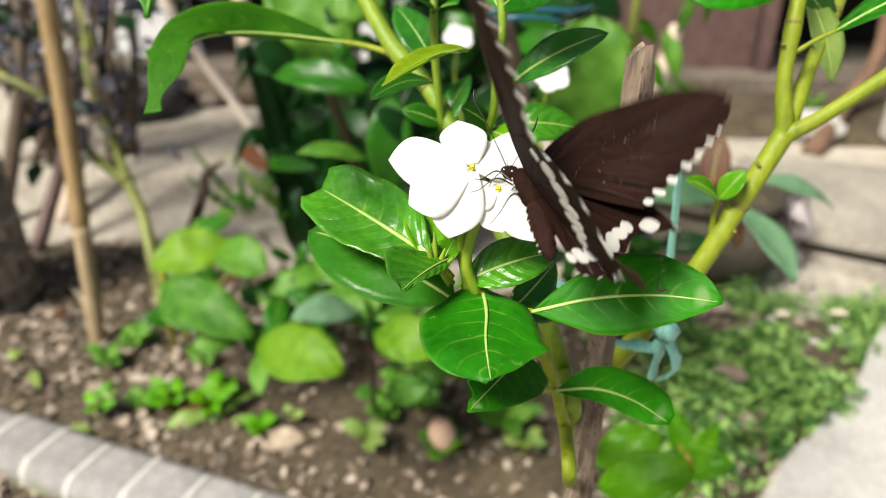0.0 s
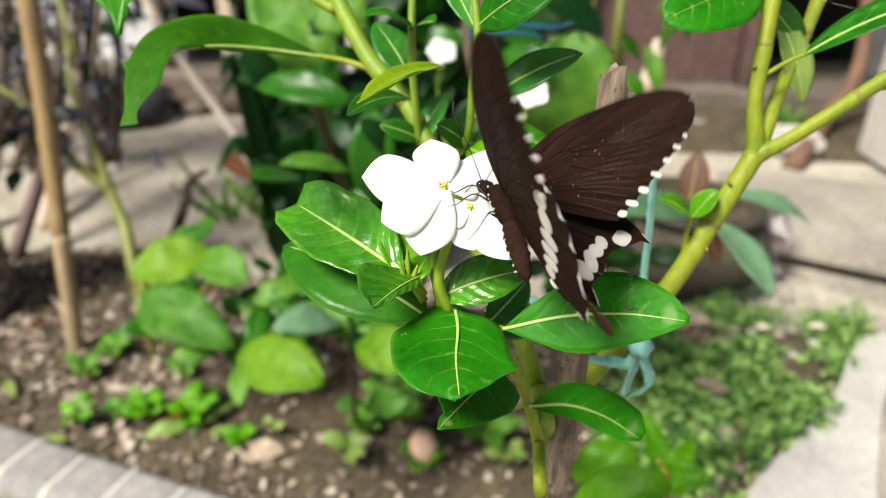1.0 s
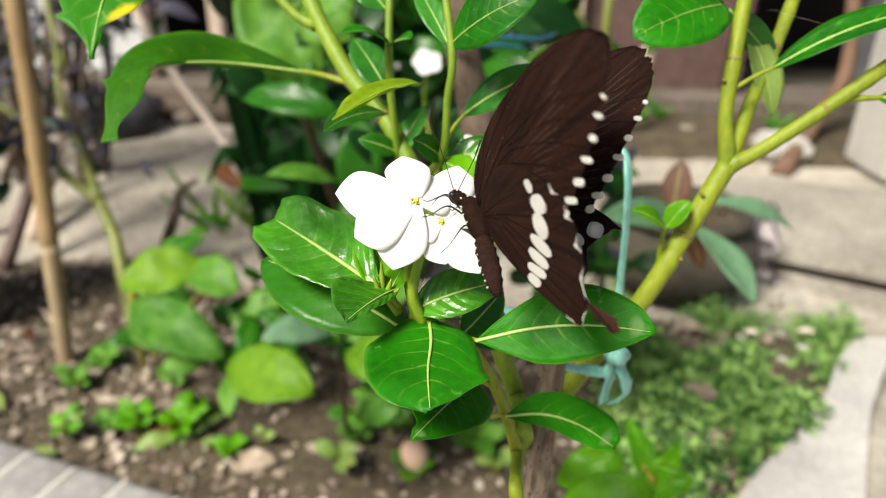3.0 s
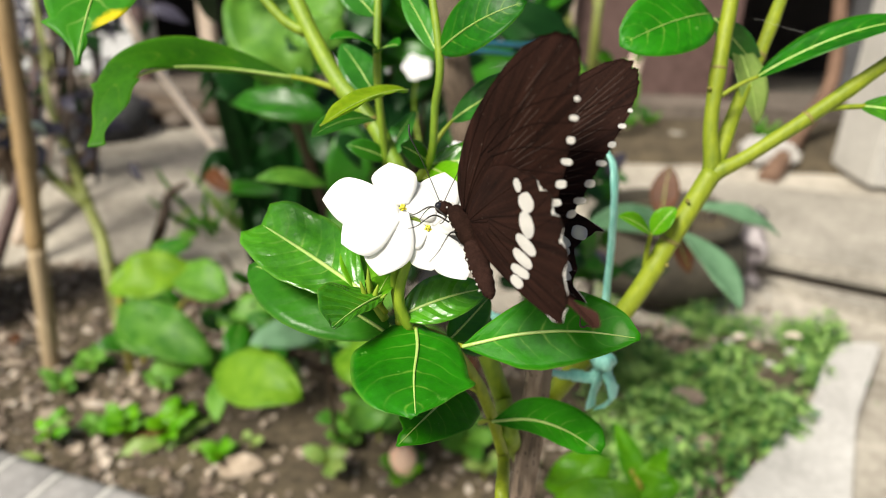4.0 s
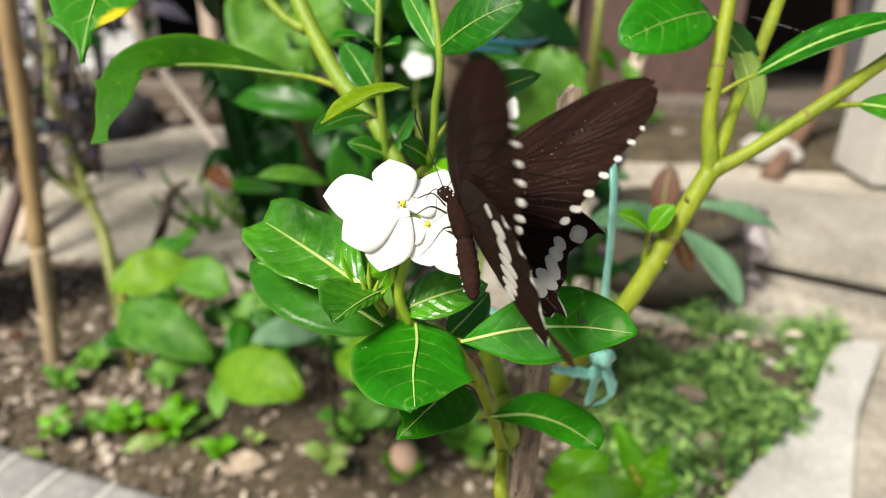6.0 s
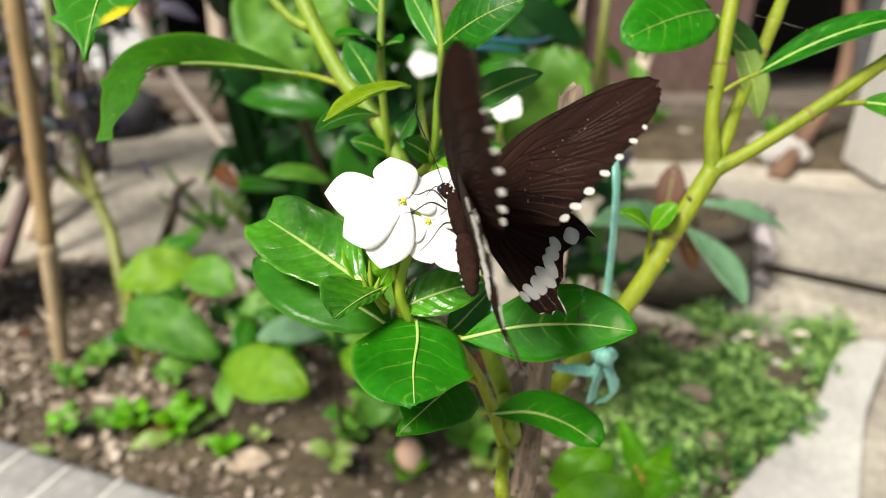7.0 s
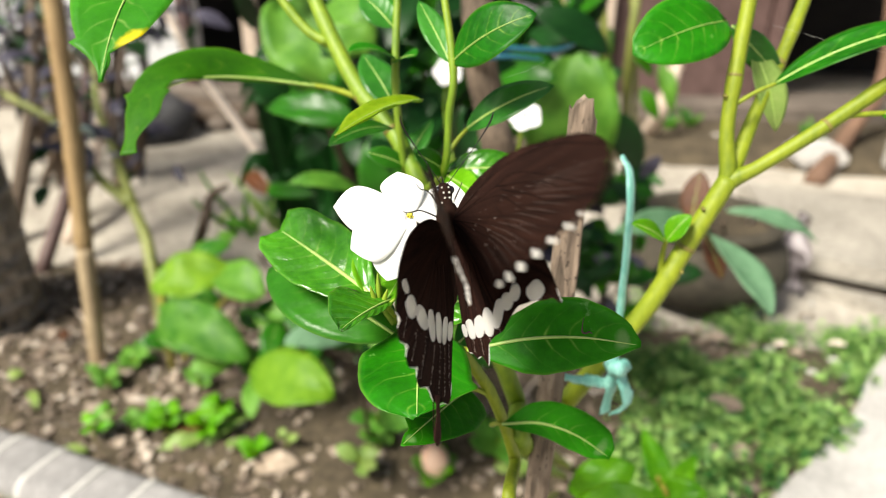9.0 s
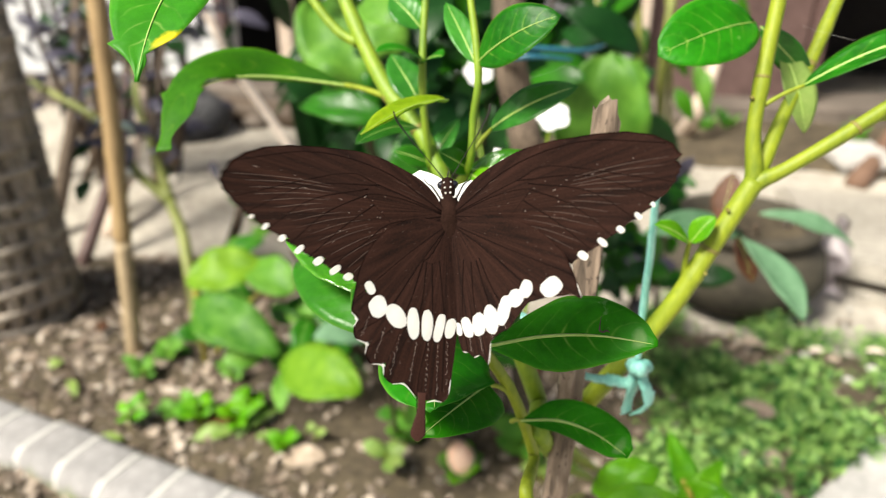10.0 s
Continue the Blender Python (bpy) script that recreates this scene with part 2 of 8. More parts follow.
POT = plain("mossy_pot", (0.024, 0.020, 0.014), (0.095, 0.080, 0.055), 11, rough=0.85, relief=0.5, depth=0.004, fine=80)
RUBBER = plain("black_rubber", (0.012, 0.012, 0.014), (0.045, 0.045, 0.05), 20, rough=0.7, relief=0.4, depth=0.003)
PINK = plain("dried_bud", (0.84, 0.44, 0.27), (0.97, 0.74, 0.58), 60, rough=0.6, relief=0.3, depth=0.002)
THREAD = plain("silk", (0.5, 0.5, 0.48), (0.7, 0.7, 0.68), 300, rough=0.4, depth=0.0001)
MINT = plain("mint_plastic", (0.40, 0.55, 0.48), (0.62, 0.74, 0.68), 20, rough=0.4, relief=0.1)
MOSS = leaf_stuff("weed_leaf", (0.018, 0.12, 0.012), (0.40, 0.64, 0.17), (0.40, 0.55, 0.24), rough=0.5, veins=3, island=0.9)
PLASTIC = plain("pale_plastic", (0.45, 0.40, 0.42), (0.70, 0.64, 0.66), 12, rough=0.4, relief=0.1)


# ---- building helpers ----
def mesh_of(name, bm, smooth=True):
    me = bpy.data.meshes.new(name)
    bm.normal_update()
    bm.to_mesh(me)
    bm.free()
    if smooth:
        for p in me.polygons:
            p.use_smooth = True
    return me


def thing(name, at, label, category, group=""):
    """An Empty at a thing's base; its parts are built in world metres."""
    e = new(name)
    e.empty_display_size = 0.01
    e.location = at
    return tagged(e, label, category, group)


def part(name, bm, material, parent, label="", smooth=True):
    """One mesh object under a thing, or under a part."""
    me = bm if isinstance(bm, bpy.types.Mesh) else mesh_of(name, bm, smooth)
    if not me.materials:
        me.materials.append(material)
    ob = new(name, me)
    ob.parent = parent
    if parent and parent.type == "EMPTY":
        ob.matrix_parent_inverse = Matrix.Translation(-Vector(parent.location))
    return tagged(ob, label)


def setting(name, bm, material, label, category, smooth=False):
    me = mesh_of(name, bm, smooth)
    me.materials.append(material)
    return tagged(new(name, me), label, category, kind="structure")


def whole(name, bm, material, label, category, group="", smooth=True, kind=""):
    me = mesh_of(name, bm, smooth)
    me.materials.append(material)
    return tagged(new(name, me), label, category, group, kind)


def box(bm, lo, hi, bevel=0.0, m=None):
    got = bmesh.ops.create_cube(bm, size=1.0)["verts"]
    lo, hi = Vector(lo), Vector(hi)
    for v in got:
        v.co = Vector([lo[k] + (v.co[k] + 0.5) * (hi[k] - lo[k]) for k in range(3)])
    if bevel:
        edges = list({e for v in got for e in v.link_edges})
        got = bmesh.ops.bevel(bm, geom=edges, offset=bevel, segments=2, affect="EDGES")["verts"] + [v for v in got if v.is_valid]
    if m is not None:
        bmesh.ops.transform(bm, matrix=m, verts=list({v for v in got if v.is_valid}))
    return bm


def smooth_line(points, n):
    """n + 1 points along a smooth curve through the given ones."""
    p = [Vector(q) for q in points]
    if len(p) == 2:
        return [p[0].lerp(p[1], k / n) for k in range(n + 1)]
    p = [2 * p[0] - p[1]] + p + [2 * p[-1] - p[-2]]
    out = []
    for k in range(n + 1):
        x = k / n * (len(p) - 3)
        i = min(int(x), len(p) - 4)
        f = x - i
        a, b, c, d = p[i:i + 4]
        out.append(0.5 * (2 * b + (c - a) * f + (2 * a - 5 * b + 4 * c - d) * f ** 2 + (3 * b - a - 3 * c + d) * f ** 3))
    return out


def tube(points, radii, sides=10, n=16, bm=None, uneven=0.0, knots=(), flat=1.0):
    """A rounded tube through points; radii at its start and end (or at every point); knots: places 0 to 1 where it swells."""
    bm = bm or bmesh.new()
    line = smooth_line(points, n)
    rad = smooth_line([(r, 0, 0) for r in radii], n)
    side = None
    rings = []
    for k, c in enumerate(line):
        way = (line[min(k + 1, n)] - line[max(k - 1, 0)]).normalized()
        if side is None:
            side = way.orthogonal().normalized()
        side = (side - way * side.dot(way)).normalized()
        other = way.cross(side)
        r = rad[k].x * (1 + sum(0.13 * math.exp(-((k / n - q) * n / 0.8) ** 2) for q in knots))
        ring = []
        for j in range(sides):
            a = 2 * math.pi * j / sides
            q = r * (1 + uneven * noise.noise(c * (0.5 / r) + Vector((math.cos(a), math.sin(a), 0))))
            ring.append(bm.verts.new(c + side * (math.cos(a) * q) + other * (math.sin(a) * q * flat)))
        rings.append(ring)
    for a, b in zip(rings, rings[1:]):
        for j in range(sides):
            bm.faces.new((a[j], a[(j + 1) % sides], b[(j + 1) % sides], b[j]))
    bm.faces.new(rings[0][::-1])
    bm.faces.new(rings[-1])
    return bm


PROFILES = {
    "obovate": lambda u: max(0.0, math.sin(math.pi * u ** 0.95)) ** 0.72,
    "petal": lambda u: max(0.02, 0.30 + 0.70 * math.sin(math.pi / 2 * u / 0.62) ** 1.1 if u < 0.62 else 1 - 0.97 * ((u - 0.62) / 0.38) ** 2.0),
    "lance": lambda u: max(0.0, math.sin(math.pi * u ** 0.85)) ** 0.9,
    "strap": lambda u: min(1.0, u * 9 + 0.35) * (1 - u ** 3.5),
    "arched": lambda u: min(1.0, u * 3.2) ** 0.7 * (1.0 if u < 0.72 else 1.25 - 0.15 * math.cos(u * 40)) * (1 - max(0.0, u - 0.8) / 0.2 * 0.55),
    "hooked": lambda u: max(0.0, math.sin(math.pi * min(1.0, u * 1.02) ** 0.72)) ** 0.8 if u < 0.80 else 0.05 + 0.62 * (1 - (u - 0.80) / 0.20) ** 2.2,
    "round": lambda u: max(0.0, math.sin(math.pi * u)) ** 0.55,
}


def leaf_mesh(base, tip, face, width, bend=0.12, fold=0.12, shape="obovate", wave=0.03, thick=0.00022, nu=16, nv=8, seed=0, hook=0.0, bites=(), skew=0.0, via=None, lobes=None, notch=0.0):
    """A blade from base to tip that faces the given way. bend: how far it bows out; fold: how far its sides lift; hook: how far the tip turns down;
    bites: (place along, side, size) eaten from the rim; via: points through which the midline goes;
    lobes: for each side (place along, half width in mm), in place of a profile; notch: how far the sides run past the tip."""
    base, tip = Vector(base), Vector(tip)
    span = (tip - base).length
    n0 = Vector(face).normalized()
    if via:
        line = smooth_line([base, *map(Vector, via), tip], nu)
    else:
        line = [base.lerp(tip, k / nu) + n0 * (span * (bend * 4 * (k / nu) * (1 - k / nu) - hook * (k / nu) ** 3)) for k in range(nu + 1)]
    prof = PROFILES[shape]

    def half_width(u, v):
        if not lobes:
            return max(prof(u), 0.012) * width / 2
        us, ws = zip(*lobes[0 if v > 0 else 1])
        return 0.001 * sum(np.interp(min(1.0, max(0.0, u + d)), us, ws) for d in (-0.025, 0.0, 0.025)) / 3

    verts, uvs, ups = [], [], []
    for layer in (0, 1):
        for k in range(nu + 1):
            u = k / nu
            way = (line[min(k + 1, nu)] - line[max(k - 1, 0)]).normalized()
            side = way.cross(n0)
            side = side.normalized() if side.length > 1e-4 else way.orthogonal().normalized()
            up = side.cross(way)
            ups.append(up)
            for j in range(nv + 1):
                v = 2 * j / nv - 1
                w = half_width(u, v)
                for bu, bs, size in bites:
                    if bs * v > 0:
                        w *= 1 - size * math.exp(-((u - bu) / 0.06) ** 2)
                ripple = wave * width * noise.noise(Vector((u * 4 + seed * 7.3, v * 1.5 + seed, seed * 3.1))) * min(1.0, abs(v) * 1.7)
                lift = fold * w * (abs(v) ** 1.4) + ripple
                edge = thick * (0.5 if layer == 0 else -0.5) * (1 - 0.7 * abs(v) ** 4)
                slide = way * (skew * v * w + notch * span * u ** 4 * abs(v))
                verts.append(line[k] + side * (v * w) + up * (lift + edge) + slide)
                uvs.append((u, v * 0.5 + 0.5))
    rows, faces = nv + 1, []
    half = (nu + 1) * rows
    for k in range(nu):
        for j in range(nv):
            a = k * rows + j
            faces.append((a, a + 1, a + rows + 1, a + rows))
            faces.append((half + a, half + a + rows, half + a + rows + 1, half + a + 1))
    rim = [j for j in range(rows)] + [k * rows + nv for k in range(1, nu + 1)] + [nu * rows + j for j in range(nv - 1, -1, -1)] + [k * rows for k in range(nu - 1, 0, -1)]
    for a, b in zip(rim, rim[1:] + rim[:1]):
        faces.append((b, a, half + a, half + b))
    me = bpy.data.meshes.new("leaf")
    me.from_pydata(verts, [], faces)
    layer = me.uv_layers.new(name="UVMap")
    for loop in me.loops:
        layer.data[loop.index].uv = uvs[loop.vertex_index]
    for p in me.polygons:
        p.use_smooth = True
    return me, line, ups


def leaf(parent, base, tip, face, width, material=None, rib=0.0006, name="leaf", label="", stalk=None, stalk_r=0.0008, **shape):
    """A leaf under a plant, with a raised midrib and, where given, a stalk from a point of its stem."""
    me, line, ups = leaf_mesh(base, tip, face, width, seed=len(bpy.data.meshes) % 97, **shape)
    ob = part(name, me, material or LEAF, parent, label)
    if rib:
        rib *= 0.82
        pts = [p + u * 0.00016 for p, u in zip(line[0:-1:2], ups[0::2])] + [line[-1]]
        part("midrib", tube(pts, [rib, rib * 0.8, rib * 0.15], 6, 14, flat=0.6), MIDRIB, ob)
    if stalk:
        way = (line[1] - line[0])
        part("petiole", tube([stalk, Vector(stalk).lerp(line[0], 0.55) + Vector((0, 0, 0.0006)), line[0] + way * 0.3], [stalk_r, stalk_r * 0.9, stalk_r * 0.7], 7, 10), STEM, ob)
    return ob


# ---- ground, bed, path, edging ----
def ground():
    bm = bmesh.new()
    xs = [-60, -20, -8] + [-4 + 0.16 * k for k in range(51)] + [8, 20, 60]
    ys = [-30, -8, -2] + [-0.6 + 0.13 * k for k in range(40)] + [8, 20, 80]
    grid = [[bm.verts.new((x, y, 0.010 * noise.noise(Vector((x * 1.3, y * 1.3, 0))) - 0.012)) for x in xs] for y in ys]
    for a, b in zip(grid, grid[1:]):
        for k in range(len(xs) - 1):
            bm.faces.new((a[k], a[k + 1], b[k + 1], b[k]))
    setting("ground", bm, YARD, "pale dusty trodden earth of the yard", "ground", True)


def bed_edge(x):
    """How far back the planting bed reaches."""
    return 1.30 - 0.10 * x + 0.10 * noise.noise(Vector((x * 2.0, 3.0, 0)))


PATH_EDGE = ((0.3467, 0.6395, 0.02), (0.3879, 0.6973, 0.02), (0.4304, 0.7554, 0.02), (0.5158, 0.819, 0.02), (0.587, 0.915, 0.02), (0.6419, 1.0056, 0.02), (0.7082, 1.1012, 0.02))


def path_edge(y):
    """Where the path's worn edge lies, at a distance y ahead."""
    if y <= PATH_EDGE[0][1]:
        return PATH_EDGE[0][0]
    for (x0, y0, _), (x1, y1, _) in zip(PATH_EDGE, PATH_EDGE[1:]):
        if y <= y1:
            return x0 + (x1 - x0) * (y - y0) / (y1 - y0)
    return PATH_EDGE[-1][0] + 0.35 * (y - PATH_EDGE[-1][1])


def bed_height(x, y):
    back = max(0.0, min(1.0, (bed_edge(x) - y) / 0.25))
    right = max(0.0, min(1.0, (path_edge(y) + 0.01 - x) / 0.05))
    return (0.02 * back * right) + back * right * (0.012 * noise.noise(Vector((x * 9, y * 9, 2))) + 0.006 * noise.noise(Vector((x * 31, y * 31, 5)))) - 0.03 * (1 - back * right)


def bed():
    bm = bmesh.new()
    nx, ny = 120, 110
    grid = [[None] * (nx + 1) for _ in range(ny + 1)]
    for j in range(ny + 1):
        for k in range(nx + 1):
            x, y = -1.7 + 2.55 * k / nx, -0.3 + 1.9 * j / ny
            grid[j][k] = bm.verts.new((x, y, bed_height(x, y)))
    for j in range(ny):
        for k in range(nx):
            bm.faces.new((grid[j][k], grid[j][k + 1], grid[j + 1][k + 1], grid[j + 1][k]))
    setting("planting_bed", bm, SOIL, "dark crumbly soil of the planting bed", "soil", True)


def litter():
    """Dry chips and leaf scraps on the bed."""
    rnd = random.Random(4)
    verts, faces = [], []
    for k in range(15000):
        x, y = rnd.uniform(-1.5, 0.55), rnd.uniform(0.45, 1.45)
        if y > bed_edge(x) - 0.02:
            continue
        left = (1.25 if x < -0.25 else 0.45) * (0.25 + 1.2 * max(0.0, 0.5 + noise.noise(Vector((x * 6, y * 6, 9)))))
        if rnd.random() > left:
            continue
        z = bed_height(x, y)
        s = rnd.uniform(0.002, 0.010) * (1.5 if rnd.random() < 0.12 else 1)
        a, tilt = rnd.uniform(0, 6.28), rnd.uniform(-0.6, 0.6)
        m = Matrix.Translation((x, y, z + 0.003)) @ Euler((tilt, rnd.uniform(-0.6, 0.6), a)).to_matrix().to_4x4()
        i = len(verts)
        for px, py, pz in ((-1, -0.45, 0), (0.1, -0.6, 0.15), (1, 0, -0.05), (0.2, 0.55, 0.18), (-0.8, 0.4, 0)):
            verts.append(m @ Vector((px * s, py * s, pz * s)))
        verts.append(m @ Vector((0, 0, -0.25 * s)))
        faces += [(i, i + 1, i + 2, i + 3, i + 4)] + [(i + (q + 1) % 5, i + q, i + 5) for q in range(5)]
    me = bpy.data.meshes.new("leaf_litter")
    me.from_pydata(verts, [], faces)
    me.materials.append(LITTER_BITS)
    tagged(new("leaf_litter", me), "pale dry chips and leaf scraps on the soil", "litter", kind="stuff")


def litter_material():
    m, t, s = nodes_of("litter_bits")
    g = t.nodes.new("ShaderNodeNewGeometry")
    col = ramp(t, g.outputs["Random Per Island"], [(0.0, (0.03, 0.02, 0.013)), (0.4, (0.15, 0.10, 0.07)), (0.75, (0.42, 0.34, 0.27)), (1.0, (0.68, 0.60, 0.52))])
    t.links.new(mixed(t, 0.35, col, ramp(t, noise_of(t, 90), [(0.3, (0.08, 0.05, 0.03)), (0.7, (0.5, 0.42, 0.34))])), s.inputs["Base Color"])
    s.inputs["Roughness"].default_value = 0.9
    return m


LITTER_BITS = litter_material()


def path():
    """Concrete slabs beside the bed."""
    p = tagged(new("path"), "worn pale concrete slabs of the garden path", "path", kind="structure")
    def slab(corners, top, material=SLAB):
        bm = bmesh.new()
        c = [Vector((*q, top)) for q in corners]
        lo = [bm.verts.new((v.x, v.y, -0.05)) for v in c]
        hi = [bm.verts.new(v) for v in c]
        bm.faces.new(hi)
        bm.faces.new(lo[::-1])
        n = len(c)
        for k in range(n):
            bm.faces.new((lo[k], lo[(k + 1) % n], hi[(k + 1) % n], hi[k]))
        bmesh.ops.bevel(bm, geom=[e for e in bm.edges if e.verts[0].co.z > -0.04 and e.verts[1].co.z > -0.04], offset=0.012, segments=2, affect="EDGES")
        return part("slab", bm, material, p, smooth=False)
    slab([(PATH_EDGE[0][0] - 0.05, 0.45), (PATH_EDGE[0][0] + 0.13, 0.45), (0.5259, 0.6999, 0.02)[:2], (0.6267, 0.8631, 0.02)[:2], (0.6752, 0.9346, 0.02)[:2], (0.7321, 1.0138, 0.02)[:2], (0.7989, 1.1097, 0.02)[:2]] + [q[:2] for q in PATH_EDGE[::-1]], 0.022)
    far = slab([(0.665, 1.435), (2.2, 0.70), (2.6, 1.55), (0.70, 1.95)], 0.050, SLAB_OLD)
    for v in far.data.vertices:
        if v.co.z < 0:
            v.co.z = 0.018
    slab([(0.80, 1.27), (1.9, 0.76), (1.93, 0.82), (0.70, 1.405)], 0.006, SLAB_OLD)


def edging():
    """Bricks on edge along the front of the bed."""
    a, b = Vector((-1.06, 0.777, 0)), Vector((-0.10, 0.505, 0))
    e = tagged(new("bed_edging"), "row of grey cement-washed bricks with white joints edging the bed", "edging", kind="structure")
    way = (b - a).normalized()
    side = Vector((-way.y, way.x, 0))
    turn = math.atan2(way.y, way.x)
    pitch = 0.0765
    rnd = random.Random(2)
    def rounded(name, half, grow, material):
        """A piece with a round-shouldered section, the row's way along x."""
        bm = bmesh.new()
        r, y0, y1, top = 0.021, -0.046 - grow, 0.042 + grow, 0.050 + grow
        section = [(y0, -0.05), (y0, top - r)]
        section += [(y0 + r - r * math.cos(q), top - r + r * math.sin(q)) for q in (0.4, 0.8, 1.2, 1.5708)]
        section += [(y1 - r + r * math.sin(q), top - r + r * math.cos(q)) for q in (0.0, 0.4, 0.8, 1.2, 1.5708)]
        section += [(y1, -0.05)]
        ends = []
        for x in (-half, -half + 0.004, half - 0.004, half) if half > 0.01 else (-half, half):
            f = 0.94 if abs(x) == half and half > 0.01 else 1.0
            ends.append([bm.verts.new((x, y * f, z if z < 0 else z * f)) for y, z in section])
        for p, q in zip(ends, ends[1:]):
            for k in range(len(section) - 1):
                bm.faces.new((p[k], p[k + 1], q[k + 1], q[k]))
        bm.faces.new(ends[0][::-1])
        bm.faces.new(ends[-1])
        me = mesh_of(name, bm)
        me.materials.append(material)
        return me
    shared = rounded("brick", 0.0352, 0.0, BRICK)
    joint = rounded("mortar_joint", 0.0044, 0.0002, MORTAR)
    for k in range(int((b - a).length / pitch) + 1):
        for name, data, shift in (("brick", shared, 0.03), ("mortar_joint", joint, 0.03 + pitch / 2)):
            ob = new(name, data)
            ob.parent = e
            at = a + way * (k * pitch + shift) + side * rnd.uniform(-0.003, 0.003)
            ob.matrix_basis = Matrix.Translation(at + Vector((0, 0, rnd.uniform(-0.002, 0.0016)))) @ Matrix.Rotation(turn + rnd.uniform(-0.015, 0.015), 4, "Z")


POT_SOIL = Vector((0.442, 1.1655, -0)) + Vector((0.0, 0.16, 0.15))


# ---- things behind ----
def bamboo_pole():
    base = Vector((-0.648, 0.905, 0.0))
    top = Vector((-0.6587, 1.005, 0.5987))
    t = thing("bamboo_pole", base, "upright weathered bamboo pole with a pale foot", "pole")
    top = base + (top - base) * 1.5
    cut = base.lerp(top, 0.24) + Vector((0.005, 0, 0))
    part("foot", tube([base - Vector((0, 0, 0.03)), base.lerp(cut, 0.5) + Vector((0.002, 0, 0)), cut], [0.0128, 0.0132, 0.0135], 14, 16, knots=(0.4,), uneven=0.05), POLE_FOOT, t, "bleached pale foot of the pole")
    part("pole", tube([cut - Vector((0, 0, 0.003)), base.lerp(top, 0.5) + Vector((0.008, 0, 0)), top], [0.0137, 0.0145, 0.0155], 14, 40, knots=(0.05, 0.35, 0.7), uneven=0.05), POLE, t)


def tree_guard():
    """A stump inside a woven guard of weathered slats."""
    c = Vector((-0.9664, 1.0076, 0))
    t = thing("tree_guard", c, "old woven bamboo tree guard of weathered grey slats", "tree guard")
    rnd = random.Random(8)
    h, r0, r1 = 0.62, 0.122, 0.108
    for k in range(26):
        a = 2 * math.pi * k / 26
        r = lambda z: (r0 + (r1 - r0) * z / h)
        pts = [c + Vector((math.cos(a + 0.03 * q) * r(z), math.sin(a + 0.03 * q) * r(z), z)) for q, z in ((0, 0.0), (rnd.uniform(-1, 1), h * 0.5), (rnd.uniform(-1, 1), h * rnd.uniform(0.9, 1.02)))]
        part("slat", tube(pts, [0.012, 0.0115, 0.010], 6, 6, flat=0.35), SLAT, t)
    z = 0.03
    k = 0
    while z < h - 0.02:
        r = r0 + (r1 - r0) * z / h + 0.004
        pts = [c + Vector((math.cos(q * 0.5236) * (r + (0.004 if (q + k) % 2 else -0.003)), math.sin(q * 0.5236) * (r + (0.004 if (q + k) % 2 else -0.003)), z + rnd.uniform(-0.005, 0.005))) for q in range(13)]
        part("band", tube(pts, [0.008] * 13, 6, 48, flat=1.0), SLAT, t)
        z += rnd.uniform(0.034, 0.05)
        k += 1
    part("stump", tube([c, c + Vector((0.01, 0, h * 0.5)), c + Vector((0.0, 0.01, h + 0.05))], [0.10, 0.085, 0.075], 16, 14, uneven=0.15), BARK, t)


